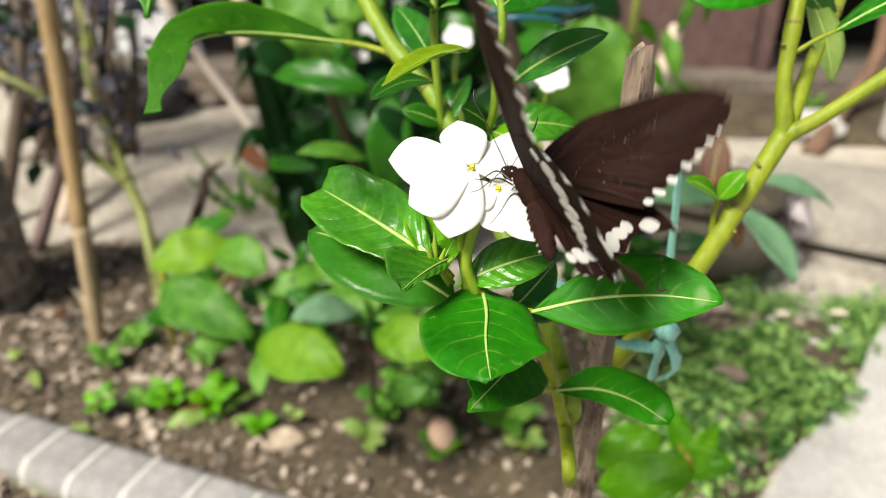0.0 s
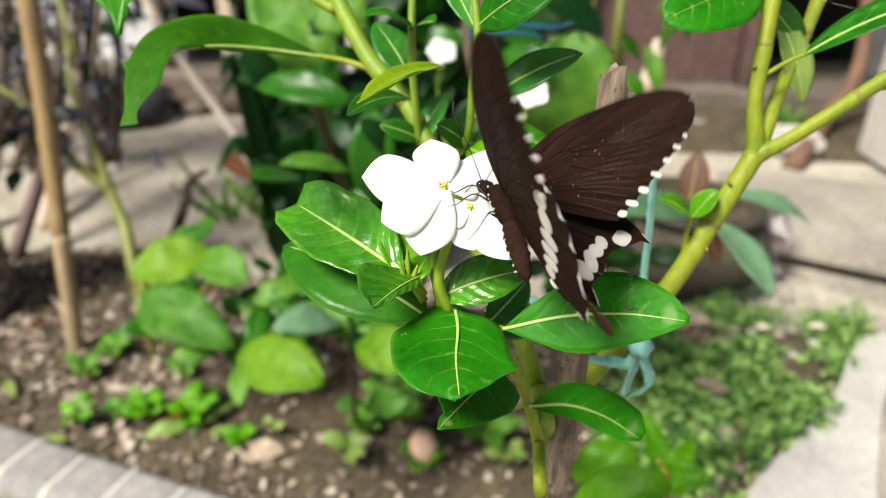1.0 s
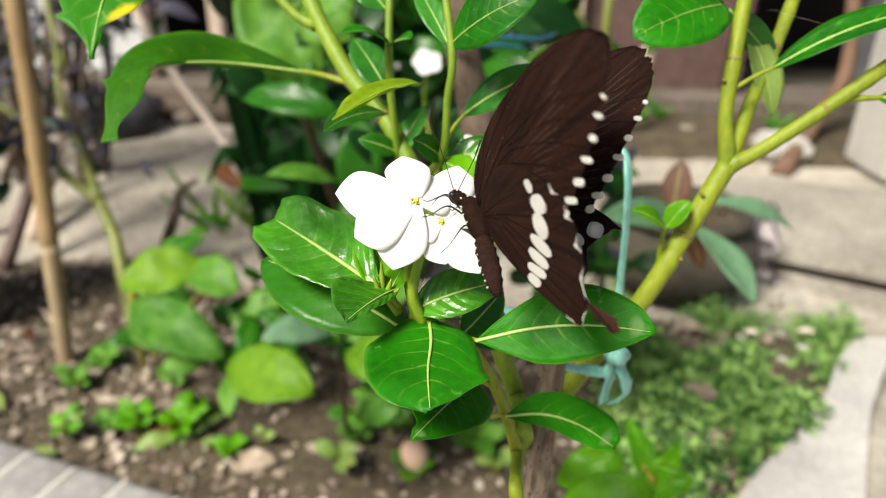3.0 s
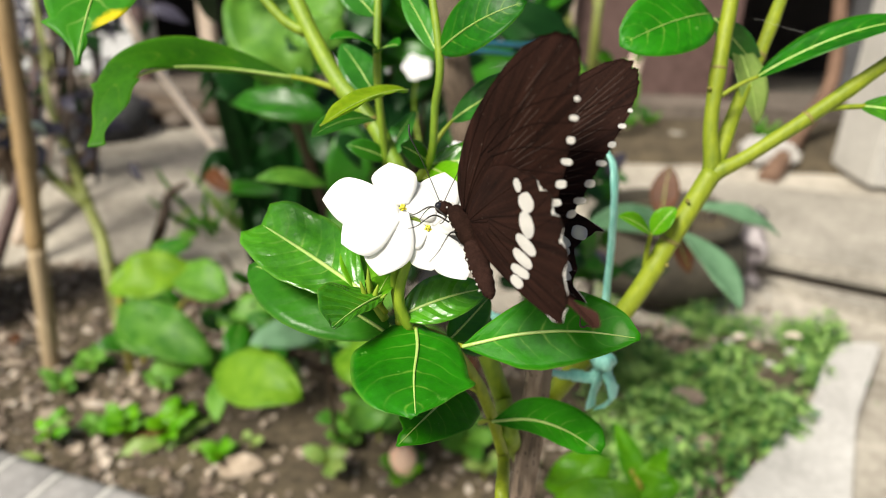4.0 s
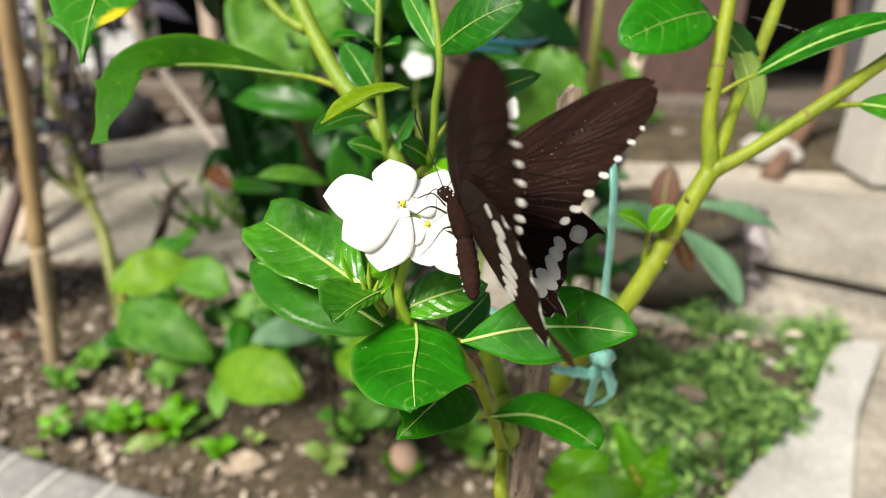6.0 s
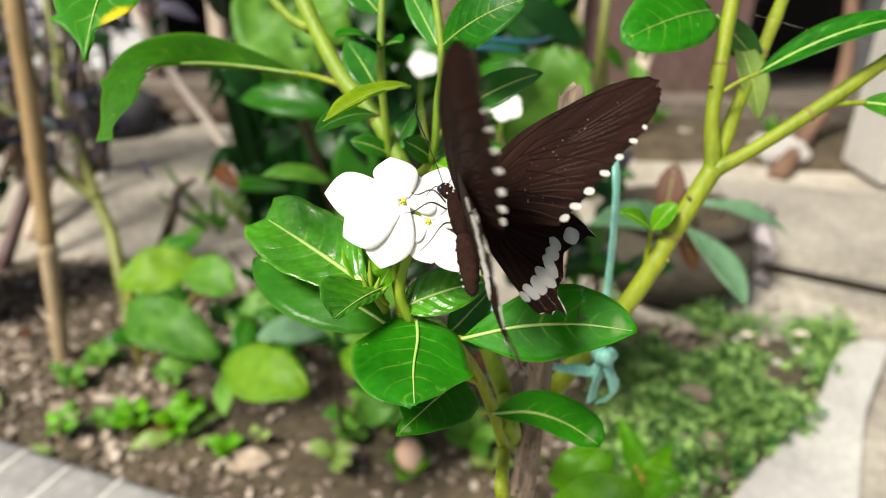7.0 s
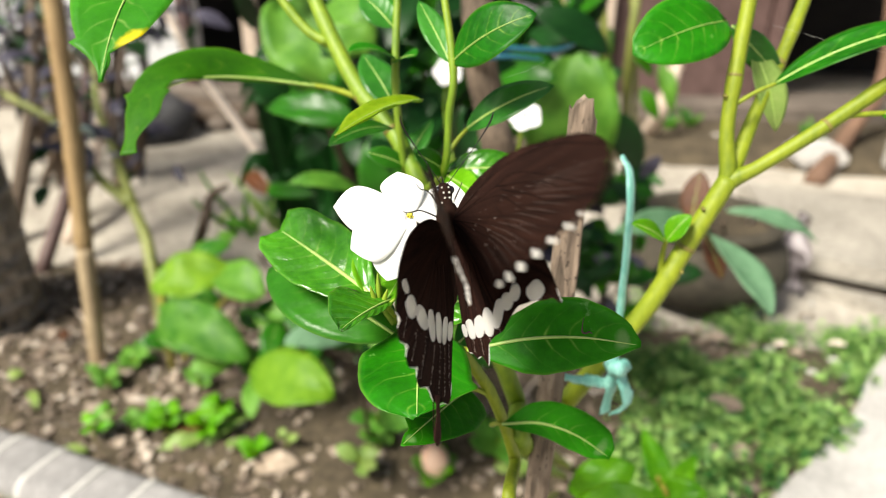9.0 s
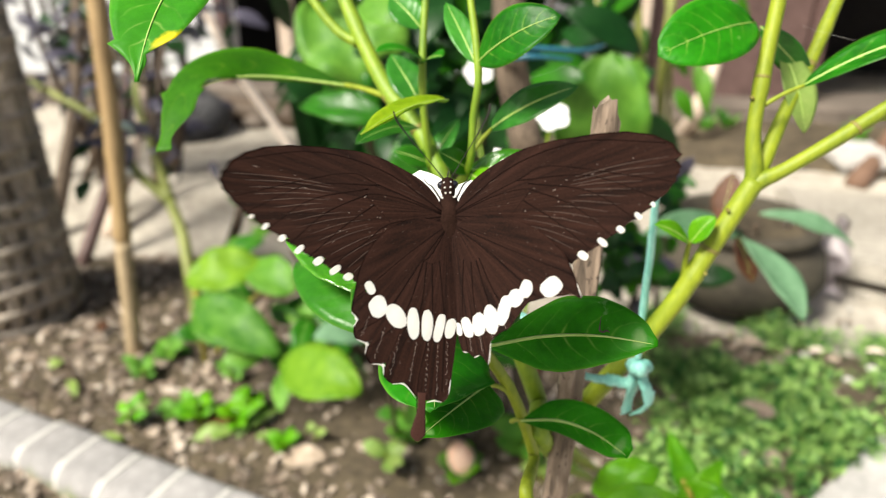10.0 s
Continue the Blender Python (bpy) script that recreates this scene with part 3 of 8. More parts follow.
def shrub():
    """The thin green-stemmed shrub with dark purple leaves by the pole."""
    base = Vector((-0.5189, 0.9204, 0))
    t = thing("purple_shrub", base, "thin green-stemmed shrub with dusky purple leaves beside the pole", "shrub")
    fork = Vector((-0.6651, 1.1294, 0.2188))
    part("stem", tube([base, (-0.5841, 1.0194, 0.0884), (-0.6291, 1.0945, 0.1622), fork], [0.012, 0.011, 0.011, 0.010], 10, 24), CANE, t)
    ends = ((-0.8079, 1.2119, 0.2968), (-0.7383, 1.2187, 0.3029), (-1.2796, 1.3298, 0.4937), (-0.8212, 1.3506, 0.4813), (-0.7698, 1.5028, 0.687), (-0.9212, 1.5024, 0.7054))
    part("branch", tube([fork, (-0.739, 1.1631, 0.2536), ends[0], (-0.8946, 1.2553, 0.3545), ends[2]], [0.010, 0.009, 0.009, 0.008, 0.006], 9, 24), CANE, t)
    part("branch", tube([fork, (-0.7089, 1.1834, 0.2703), ends[1], (-0.7864, 1.2715, 0.3763), ends[3], ends[5]], [0.010, 0.009, 0.008, 0.007, 0.006, 0.004], 9, 24), CANE, t)
    part("branch", tube([ends[1], (-0.7674, 1.3271, 0.399), ends[4]], [0.007, 0.006, 0.004], 8, 14), STEM_DARK, t)
    part("branch", tube([ends[2], (-1.244, 1.4017, 0.5741), (-1.2105, 1.4834, 0.7004)], [0.006, 0.005, 0.004], 8, 14), STEM_DARK, t)
    rnd = random.Random(11)
    knots = [Vector(e) for e in ends] + [Vector((-0.8946, 1.2553, 0.3545)), Vector((-0.7864, 1.2715, 0.3763)), Vector((-0.9736, 1.351, 0.4774)), Vector((-0.7891, 1.187, 0.2882)), Vector((-0.8204, 1.1805, 0.278))]
    spots = ((-1.2276, 1.4243, 0.5734), (-1.1113, 1.3315, 0.4763), (-1.2078, 1.5592, 0.6251), (-1.0511, 1.407, 0.5132), (-1.046, 1.5051, 0.6068), (-1.0025, 1.5055, 0.4817), (-0.9487, 1.4676, 0.3921), (-0.9213, 1.5633, 0.4775), (-0.8715, 1.5659, 0.597), (-0.8399, 1.6267, 0.4853), (-0.8416, 1.6337, 0.3806), (-0.7783, 1.6749, 0.5829), (-0.954, 1.3699, 0.4199), (-1.0512, 1.2936, 0.3857), (-0.8655, 1.5532, 0.3281))
    for q in spots:
        q = Vector(q)
        root = min((Vector(e) for e in ends), key=lambda e: (e - q).length)
        part("twig", tube([fork.lerp(root, 0.7), root.lerp(q, 0.5) + Vector((rnd.gauss(0, 0.02), 0, 0.01)), q], [0.004, 0.003, 0.0015], 6, 10), STEM_DARK if rnd.random() < 0.6 else CANE, t)
    knots += [Vector(q) for q in spots] * 2
    for k in range(260):
        c = rnd.choice(knots) + Vector((rnd.gauss(0, 0.05), rnd.gauss(0, 0.05), rnd.gauss(0, 0.04)))
        way = Vector((rnd.uniform(-1, 1), rnd.uniform(-1, 1), rnd.uniform(-0.9, 0.3))).normalized()
        me, *_ = leaf_mesh(c, c + way * rnd.uniform(0.04, 0.075), (rnd.uniform(-0.5, 0.5), -0.5, 0.8), rnd.uniform(0.016, 0.028), nu=8, nv=4, seed=k, shape="lance")
        part("leaf", me, LEAF_PURPLE if k % 6 else LEAF_STRAP_SHADED, t)


def hedge():
    """Dusky bushes in the shade before the house."""
    rnd = random.Random(29)
    for c, n in (((-1.5359, 1.7347, 0), 70), ((-1.287, 1.8136, 0), 60), ((-1.1408, 1.9387, 0), 40)):
        c = Vector(c)
        t = thing("dusky_bush", c, "dark dusky-leaved bush in the shade before the house", "bush", "bushes before the house")
        tops = []
        for k in range(7):
            q = c + Vector((rnd.gauss(0, 0.09), rnd.gauss(0, 0.05), rnd.uniform(0.25, 0.95)))
            tops.append(q)
            part("stem", tube([c + Vector((rnd.gauss(0, 0.02), 0, 0)), c.lerp(q, 0.5) + Vector((rnd.gauss(0, 0.03), 0, 0)), q], [0.012, 0.008, 0.003], 6, 12), STEM_DARK, t)
        for k in range(n):
            q = rnd.choice(tops) + Vector((rnd.gauss(0, 0.06), rnd.gauss(0, 0.05), rnd.gauss(0, 0.07)))
            q.z = max(q.z, 0.08)
            size = rnd.uniform(0.06, 0.12)
            way = Vector((rnd.uniform(-1, 1), rnd.uniform(-0.5, 0.5), rnd.uniform(-0.9, 0.4))).normalized()
            me, *_ = leaf_mesh(q, q + way * size, (rnd.uniform(-0.6, 0.6), -0.6, 0.6), size * 0.42, nu=8, nv=4, seed=k, shape="lance")
            part("leaf", me, LEAF_PURPLE if k % 3 == 0 else LEAF_STRAP_SHADED, t)


def pole_bits():
    t = thing("plastic_tie", (-0.7778, 1.1823, 0.3488), "mint green plastic strip tied round the bamboo pole", "tie")
    part("strip", tube([(-0.8045, 1.1551, 0.3648), (-0.7495, 1.1261, 0.3666), (-0.7331, 1.1527, 0.3504), (-0.7426, 1.1641, 0.3284)], [0.004, 0.006, 0.007, 0.003], 8, 14, uneven=0.3, flat=0.4), MINT, t)
    bm = bmesh.new()
    bmesh.ops.create_icosphere(bm, subdivisions=2, radius=0.017, matrix=Matrix.Translation((-0.7551, 1.1354, 0.2675)) @ Matrix.Diagonal((1.1, 0.8, 0.9, 1)))
    whole("white_shell", bm, PETAL_DULL, "white eggshell stuck on a shrub twig", "eggshell")
    for k, (a, m, b, r, mat) in enumerate((((-0.9799, 1.2479, 0), (-0.9888, 1.5231, 0.2777), (-0.9998, 1.7431, 0.76), 0.016, TIN), ((-1.028, 1.4258, 0), (-1.1275, 1.8254, 0.234), (-1.1722, 2.0716, 0.7776), 0.018, STICK), ((-1.101, 1.7852, 0), (-1.1558, 1.9651, 0.3022), (-1.1126, 2.1888, 0.7855), 0.014, STEM_DARK), ((-1.1715, 1.4106, 0), (-1.1884, 1.6387, 0.315), (-1.2209, 1.8418, 0.763), 0.02, BARK))):
        whole("sapling_trunk", tube([a, m, b], [r, r * 0.9, r * 0.8], 9, 18, uneven=0.15), mat, "thin bare sapling trunk standing behind the pole", "trunk", "saplings by the pole")
    whole("bent_deadwood", tube([(-0.6901, 1.38, 0), (-0.604, 1.2763, 0.1229), (-0.6054, 1.3291, 0.1663), (-0.5682, 1.3425, 0.191)], [0.014, 0.011, 0.010, 0.005], 8, 18, uneven=0.25), STEM_DARK, "dark bent dead stem rising from the bed", "deadwood")
    d = thing("curled_leaf", (-0.4651, 1.2539, 0.225), "dark brown curled dry leaf hung on the leaning stick", "leaf")
    leaf(d, (-0.4955, 1.2699, 0.2397), (-0.433, 1.2291, 0.2149), (0.2, -0.8, 0.5), 0.035, LEAF_DRY, rib=0, fold=0.8)


def bed_debris():
    rnd = random.Random(17)
    for k in range(34):
        x, y = rnd.uniform(-1.0, 0.1), rnd.uniform(0.66, 1.2)
        q = Vector((x, y, max(bed_height(x, y), 0) + 0.006))
        a = rnd.uniform(0, 6.28)
        t = thing("dry_scrap", q, "pale dry leaf scrap lying on the soil", "dead leaf", "dead leaves on the bed")
        w = Vector((math.cos(a), math.sin(a), rnd.uniform(-0.05, 0.15))) * rnd.uniform(0.025, 0.06)
        me, *_ = leaf_mesh(q, q + w, (rnd.uniform(-0.3, 0.3), -0.2, 1), rnd.uniform(0.012, 0.028), nu=8, nv=4, seed=k, fold=0.4, bend=0.15, shape="lance")
        part("blade", me, (LITTER, LEAF_PALE, LITTER, LEAF_DRY)[k % 4], t)
    for k in range(14):
        x, y = rnd.uniform(-1.0, 0.2), rnd.uniform(0.68, 1.2)
        q = Vector((x, y, max(bed_height(x, y), 0) + 0.004))
        a = rnd.uniform(0, 6.28)
        w = Vector((math.cos(a), math.sin(a), 0.02)) * rnd.uniform(0.06, 0.14)
        whole("twig", tube([q, q + w * 0.5 + Vector((0, 0, 0.006)), q + w], [0.003, 0.0025, 0.0015], 6, 8, uneven=0.2), STICK if k % 2 else STEM_DARK, "dry twig lying on the soil", "twig", "twigs on the bed")


def stick():
    a, b = Vector((-0.507, 1.588, 0)), Vector((-0.863, 1.75, 0.520))
    whole("leaning_stick", tube([a, a.lerp(b, 0.35) + Vector((0.012, 0, 0)), a.lerp(b, 0.7) - Vector((0.006, 0, 0)), b, b + (b - a) * 0.4], [0.0115, 0.0115, 0.0115, 0.011, 0.010], 10, 36, uneven=0.08, knots=(0.3, 0.62)), BLEACHED, "pale dry stick leaning across the yard", "stick")


def strap_plant():
    base = Vector((-0.289, 1.3462, 0))
    t = thing("strap_leaf_plant", base, "clump of dark green strap-shaped leaves on the bed", "plant")
    rnd = random.Random(5)
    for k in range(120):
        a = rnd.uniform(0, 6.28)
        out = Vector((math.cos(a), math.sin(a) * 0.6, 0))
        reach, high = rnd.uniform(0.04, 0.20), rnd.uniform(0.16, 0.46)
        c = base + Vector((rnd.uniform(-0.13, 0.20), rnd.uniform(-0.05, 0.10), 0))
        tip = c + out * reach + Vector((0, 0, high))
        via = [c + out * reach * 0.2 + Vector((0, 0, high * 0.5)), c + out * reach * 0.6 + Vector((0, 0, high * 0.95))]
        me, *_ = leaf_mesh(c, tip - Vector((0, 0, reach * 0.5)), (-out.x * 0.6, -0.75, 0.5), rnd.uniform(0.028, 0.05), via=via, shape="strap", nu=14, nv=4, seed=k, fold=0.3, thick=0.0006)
        part("leaf", me, LEAF_STRAP_SHADED, t)


def broad_plant(name, label, stems, leaves, material, seed):
    """stems: rows of points with a radius; leaves: base, tip, face, width."""
    base = Vector(stems[0][0][0])
    t = thing(name, base, label, "plant")
    for pts, r in stems:
        part("stem", tube(pts, [r, r * 0.9, r * 0.8], 8, 16), STEM_OLD if seed % 2 else STEM_DARK, t)
    for a, b, face, w, sh, *own in leaves:
        leaf(t, a, b, face, w, own[0] if own else material, rib=0, shape=sh, bend=0.14, fold=0.2, wave=0.16, thick=0.0006)
    return t


def understory():
    """Shaded low foliage between the seedlings and the bush."""
    rnd = random.Random(55)
    t = thing("low_shrub", (-0.2508, 0.9703, 0), "low leafy green shrub filling the bed behind the bush", "plant")
    foot = Vector(t.location)
    tops = ((-0.2823, 0.8379, 0.1832), (-0.2115, 0.8629, 0.2288), (-0.1245, 0.8285, 0.215), (-0.2086, 0.7711, 0.1723), (-0.0843, 0.759, 0.1784), (-0.2939, 0.7846, 0.1404), (-0.0758, 0.6905, 0.1479), (-0.1515, 0.8986, 0.2511), (-0.4119, 0.8574, 0.146), (-0.0381, 0.7465, 0.1452), (-0.351, 0.931, 0.227))
    for q in tops:
        part("stem", tube([foot + Vector((rnd.uniform(-0.05, 0.05), rnd.uniform(0, 0.06), 0)), foot.lerp(Vector(q), 0.6), q], [0.004, 0.003, 0.002], 6, 12), STEM_DARK, t)
    for k in range(80):
        q = Vector(rnd.choice(tops)) + Vector((rnd.gauss(0, 0.04), rnd.uniform(-0.03, 0.06), rnd.gauss(0, 0.025)))
        if q.z < 0.03:
            q.z = 0.03 + rnd.random() * 0.03
        way = Vector((rnd.uniform(-1, 1), rnd.uniform(-0.7, 0.3), rnd.uniform(-0.4, 0.5))).normalized()
        size = rnd.uniform(0.04, 0.08)
        leaf(t, q, q + way * size, (rnd.uniform(-0.3, 0.3), -0.6, 0.75), size * rnd.uniform(0.45, 0.65), rnd.choice((LEAF_BACK, LEAF_DARK, LEAF_DARK, LEAF_BACK, LEAF_STRAP_SHADED)), rib=0.0005, nu=8, nv=4)
    for k in range(26):
        q = Vector((-0.518, 1.5514, 0)) + Vector((rnd.gauss(0, 0.09), rnd.gauss(0, 0.06), 0))
        leaf(t, q, q + Vector((rnd.uniform(-0.16, 0.1), rnd.uniform(-0.05, 0.05), rnd.uniform(0.06, 0.16))), (rnd.uniform(-0.3, 0.3), -0.8, 0.5), 0.014, LEAF_OLIVE if k % 3 else LEAF_PALE, rib=0, nu=10, nv=4, shape="strap", bend=0.2)


def plinth_strip():
    """Dark earth with stones and weeds along the foot of the plinth."""
    rnd = random.Random(47)
    bm = bmesh.new()
    n = 60
    rows = []
    for k in range(n + 1):
        x = -0.2 + 2.6 * k / n
        near = 2.28 + 0.16 * noise.noise(Vector((x * 2.1, 5, 0))) + 0.05 * noise.noise(Vector((x * 9, 5, 0)))
        rows.append([bm.verts.new((x, near + (2.83 - near) * j / 8, 0.004 + (0.030 * min(1.0, j / 3)) + 0.012 * noise.noise(Vector((x * 8, j, 3))))) for j in range(9)])
        rows[-1][0].co.z = -0.03
    for a, b in zip(rows, rows[1:]):
        for j in range(8):
            bm.faces.new((a[j], b[j], b[j + 1], a[j + 1]))
    setting("plinth_strip", bm, SOIL, "dark earth along the foot of the house plinth", "soil", True)
    for k in range(22):
        x, y = rnd.uniform(0.1, 2.1), rnd.uniform(2.40, 2.78)
        q = Vector((x, y, 0.02))
        if k % 2:
            t = thing("weed_tuft", q, "small green weed tuft at the foot of the plinth", "weed", "weeds by the plinth")
            for i in range(9):
                a = rnd.uniform(0, 6.28)
                leaf(t, q, q + Vector((math.cos(a) * 0.05, math.sin(a) * 0.04, rnd.uniform(0.02, 0.09))), (0, -0.7, 0.7), 0.02, LEAF_BACK if i % 3 else LEAF_DARK, rib=0, nu=6, nv=2)
        else:
            bm = bmesh.new()
            bmesh.ops.create_icosphere(bm, subdivisions=2, radius=rnd.uniform(0.018, 0.045), matrix=Matrix.Translation(q) @ Matrix.Diagonal((1.3, 0.9, rnd.uniform(0.5, 0.8), 1)))
            for v in bm.verts:
                v.co += Vector((1, 1, 1)) * 0.008 * noise.noise(v.co * 30)
            whole("stone", bm, PLINTH if k % 3 else SLAB_OLD, "rough stone lying at the foot of the plinth", "stone", "stones by the plinth")


def backdrop_things():
    broad_plant("broad_leaf_plant", "low plant with broad pale green leaves on thin stems", [(((-0.5152, 0.9125, 0), (-0.4598, 0.8195, 0.1654), (-0.4657, 0.8372, 0.2288)), 0.006), (((-0.5187, 0.9456, 0), (-0.395, 0.8237, 0.1665), (-0.3527, 0.8379, 0.2162)), 0.004)], [
        ((-0.4719, 0.8211, 0.2187), (-0.3613, 0.853, 0.2262), (0, -0.6, 0.8), 0.075, "round", LEAF_LIGHT),
        ((-0.4536, 0.8003, 0.1949), (-0.2992, 0.7371, 0.1576), (0.1, -0.65, 0.75), 0.070, "obovate"),
        ((-0.3819, 0.855, 0.2332), (-0.3017, 0.808, 0.2167), (0.2, -0.7, 0.7), 0.06, "round"),
        ((-0.45, 0.8027, 0.1756), (-0.359, 0.7363, 0.1634), (-0.1, -0.6, 0.8), 0.05, "obovate")], LEAF_BACK, 1)
    broad_plant("heart_leaf_plant", "seedling with rounded light green leaves", [(((-0.1493, 0.7692, 0), (-0.1266, 0.6488, 0.1836), (-0.1244, 0.625, 0.2755)), 0.0035)], [
        ((-0.2321, 0.587, 0.2543), (-0.128, 0.5309, 0.2629), (0.1, -0.62, 0.78), 0.062, "obovate", LEAF_LIGHT),
        ((-0.1264, 0.6076, 0.286), (-0.1883, 0.5668, 0.3009), (0, -0.5, 0.86), 0.034, "obovate", LEAF_DUSTY),
        ((-0.1177, 0.6118, 0.2699), (-0.1825, 0.6462, 0.2812), (0.1, -0.6, 0.8), 0.04, "obovate"),
        ((-0.1143, 0.6167, 0.2562), (-0.0395, 0.5781, 0.2585), (0, -0.6, 0.8), 0.052, "round", LEAF_LIGHT),
        ((-0.118, 0.6228, 0.2701), (-0.1486, 0.6998, 0.2978), (0.2, -0.8, 0.5), 0.045, "obovate"),
        ((-0.1362, 0.6667, 0.2719), (-0.2128, 0.7669, 0.308), (0.2, -0.8, 0.5), 0.055, "obovate"),
        ((-0.1149, 0.623, 0.2701), (-0.0743, 0.6895, 0.2659), (-0.2, -0.8, 0.5), 0.05, "obovate"),
        ((-0.2357, 0.5998, 0.2345), (-0.2227, 0.5479, 0.2157), (0.1, -0.8, 0.55), 0.022, "lance"),
        ((-0.1054, 0.6203, 0.1666), (-0.0525, 0.6128, 0.1918), (0, -0.7, 0.7), 0.035, "obovate")], LEAF_BACK, 2)
    broad_plant("tall_leaf_plant", "tall plant with big upright mid-green leaves behind the bush", [(((-0.2391, 1.3513, 0), (-0.204, 0.9085, 0.3998), (-0.2057, 0.801, 0.526)), 0.008), (((0.2002, 1.5218, 0), (0.1107, 0.7241, 0.4384), (0.0975, 0.6241, 0.5343)), 0.006)], [
        ((-0.1288, 0.5954, 0.5483), (-0.1837, 0.6483, 0.6229), (0.2, -0.9, 0.35), 0.075, "round"),
        ((-0.1799, 0.6122, 0.5435), (-0.1134, 0.5912, 0.5372), (0.1, -0.8, 0.55), 0.055, "round", LEAF_DARK),
        ((-0.1281, 0.5695, 0.6119), (-0.0818, 0.5649, 0.5962), (0.1, -0.85, 0.5), 0.05, "round"),
        ((-0.0824, 0.4877, 0.5479), (-0.16, 0.5073, 0.5524), (0.05, -0.7, 0.7), 0.028, "lance", LEAF_DARK),
        ((0.0826, 0.5931, 0.4686), (0.0855, 0.5835, 0.5915), (-0.1, -0.92, 0.3), 0.078, "round"),
        ((0.0877, 0.5834, 0.5428), (0.1153, 0.6238, 0.5797), (-0.1, -0.92, 0.3), 0.035, "obovate"),
        ((-0.0902, 0.5141, 0.4861), (-0.1403, 0.4846, 0.5002), (0.05, -0.5, 0.85), 0.018, "lance"),
        ((-0.0546, 0.4158, 0.6278), (-0.0867, 0.4406, 0.638), (0.1, -0.8, 0.5), 0.03, "obovate")], LEAF_BACK, 4)
    broad_plant("corner_leaf_plant", "low plant with glossy bright green leaves at the bush's foot", [(((0.1816, 0.6183, 0), (0.1006, 0.3196, 0.3499), (0.0929, 0.3096, 0.3771)), 0.002), (((0.2546, 0.6418, 0), (0.1498, 0.3562, 0.3273), (0.1361, 0.3477, 0.3586)), 0.002)], [
        ((0.0747, 0.3084, 0.3768), (0.1124, 0.3093, 0.398), (0, -0.6, 0.8), 0.024, "obovate"),
        ((0.0713, 0.2719, 0.3937), (0.1159, 0.2627, 0.4162), (0, -0.6, 0.8), 0.026, "obovate"),
        ((0.1429, 0.3512, 0.3414), (0.1309, 0.3844, 0.3674), (0.2, -0.9, 0.4), 0.018, "lance"),
        ((0.145, 0.3498, 0.3381), (0.1654, 0.3715, 0.3588), (-0.2, -0.9, 0.4), 0.016, "lance"),
        ((0.1295, 0.3412, 0.3452), (0.1625, 0.3295, 0.3637), (0, -0.6, 0.8), 0.022, "obovate"),
        ((0.147, 0.3484, 0.3347), (0.1476, 0.375, 0.3446), (0, -0.9, 0.4), 0.014, "lance")], LEAF_YOUNG, 5)
    broad_plant("drooping_leaf_plant", "small shrub with drooping blue-green and rusty brown leaves by the pot", [((POT_SOIL, (0.2849, 0.756, 0.3657), (0.2207, 0.5708, 0.4503)), 0.003)], [
        ((0.1794, 0.4713, 0.4789), (0.212, 0.4134, 0.4446), (0.35, -0.85, 0.4), 0.026, "lance"),
        ((0.2228, 0.575, 0.4594), (0.3033, 0.5689, 0.436), (0.1, -0.5, 0.85), 0.018, "lance"),
        ((0.2088, 0.5658, 0.4411), (0.1158, 0.5134, 0.4586), (0, -0.6, 0.8), 0.030, "lance")], LEAF_DUSTY, 8)
    d = thing("dry_leaf_twig", (0.199, 0.5056, 0.4311), "rusty brown dying leaves on a thin twig", "plant")
    part("twig", tube([POT_SOIL + Vector((-0.02, 0, 0)), (0.2353, 0.6626, 0.4085), (0.1693, 0.4758, 0.4901)], [0.003, 0.0025, 0.0016], 7, 14), STEM_DARK, d)
    leaf(d, (0.1662, 0.4742, 0.487), (0.172, 0.4902, 0.521), (-0.4, -0.85, 0.3), 0.021, LEAF_DRY, rib=0.0006, bend=0.05)
    leaf(d, (0.1908, 0.5184, 0.46), (0.206, 0.5042, 0.427), (0.3, -0.9, 0.2), 0.018, LEAF_DRY, rib=0.0005, bend=0.05)


def shade_plant():
    """Dark leaves in the shade between the stake and the pot."""
    rnd = random.Random(63)
    t = thing("shade_plant", (0.2528, 1.2004, 0), "dark shaded leafy plant growing beside the pot", "plant")
    foot = Vector(t.location)
    tops = ((0.1208, 0.797, 0.3352), (0.1481, 0.7669, 0.3115), (0.1813, 0.8185, 0.3211), (0.2042, 0.8638, 0.3678), (0.1526, 0.8555, 0.3605), (0.1125, 0.7368, 0.3012), (0.1837, 0.7619, 0.2927))
    for q in tops:
        part("stem", tube([foot + Vector((rnd.uniform(-0.03, 0.03), rnd.uniform(0, 0.03), 0)), foot.lerp(Vector(q), 0.6) + Vector((rnd.gauss(0, 0.01), 0.01, 0)), q], [0.004, 0.003, 0.0015], 6, 12), STEM_DARK, t)
    for k in range(64):
        q = Vector(rnd.choice(tops)) + Vector((rnd.gauss(0, 0.022), rnd.uniform(-0.02, 0.04), rnd.gauss(0, 0.022)))
        q.z = max(q.z, 0.03)
        size = rnd.uniform(0.03, 0.06)
        way = Vector((rnd.uniform(-1, 1), rnd.uniform(-0.6, 0.3), rnd.uniform(-0.7, 0.5))).normalized()
        leaf(t, q, q + way * size, (rnd.uniform(-0.4, 0.4), -0.8, 0.5), size * rnd.uniform(0.35, 0.6), rnd.choice((LEAF_STRAP_SHADED, LEAF_STRAP_SHADED, LEAF_DARK, LEAF_PURPLE, LEAF_DARK, LEAF_OLIVE)), rib=0, nu=8, nv=4)


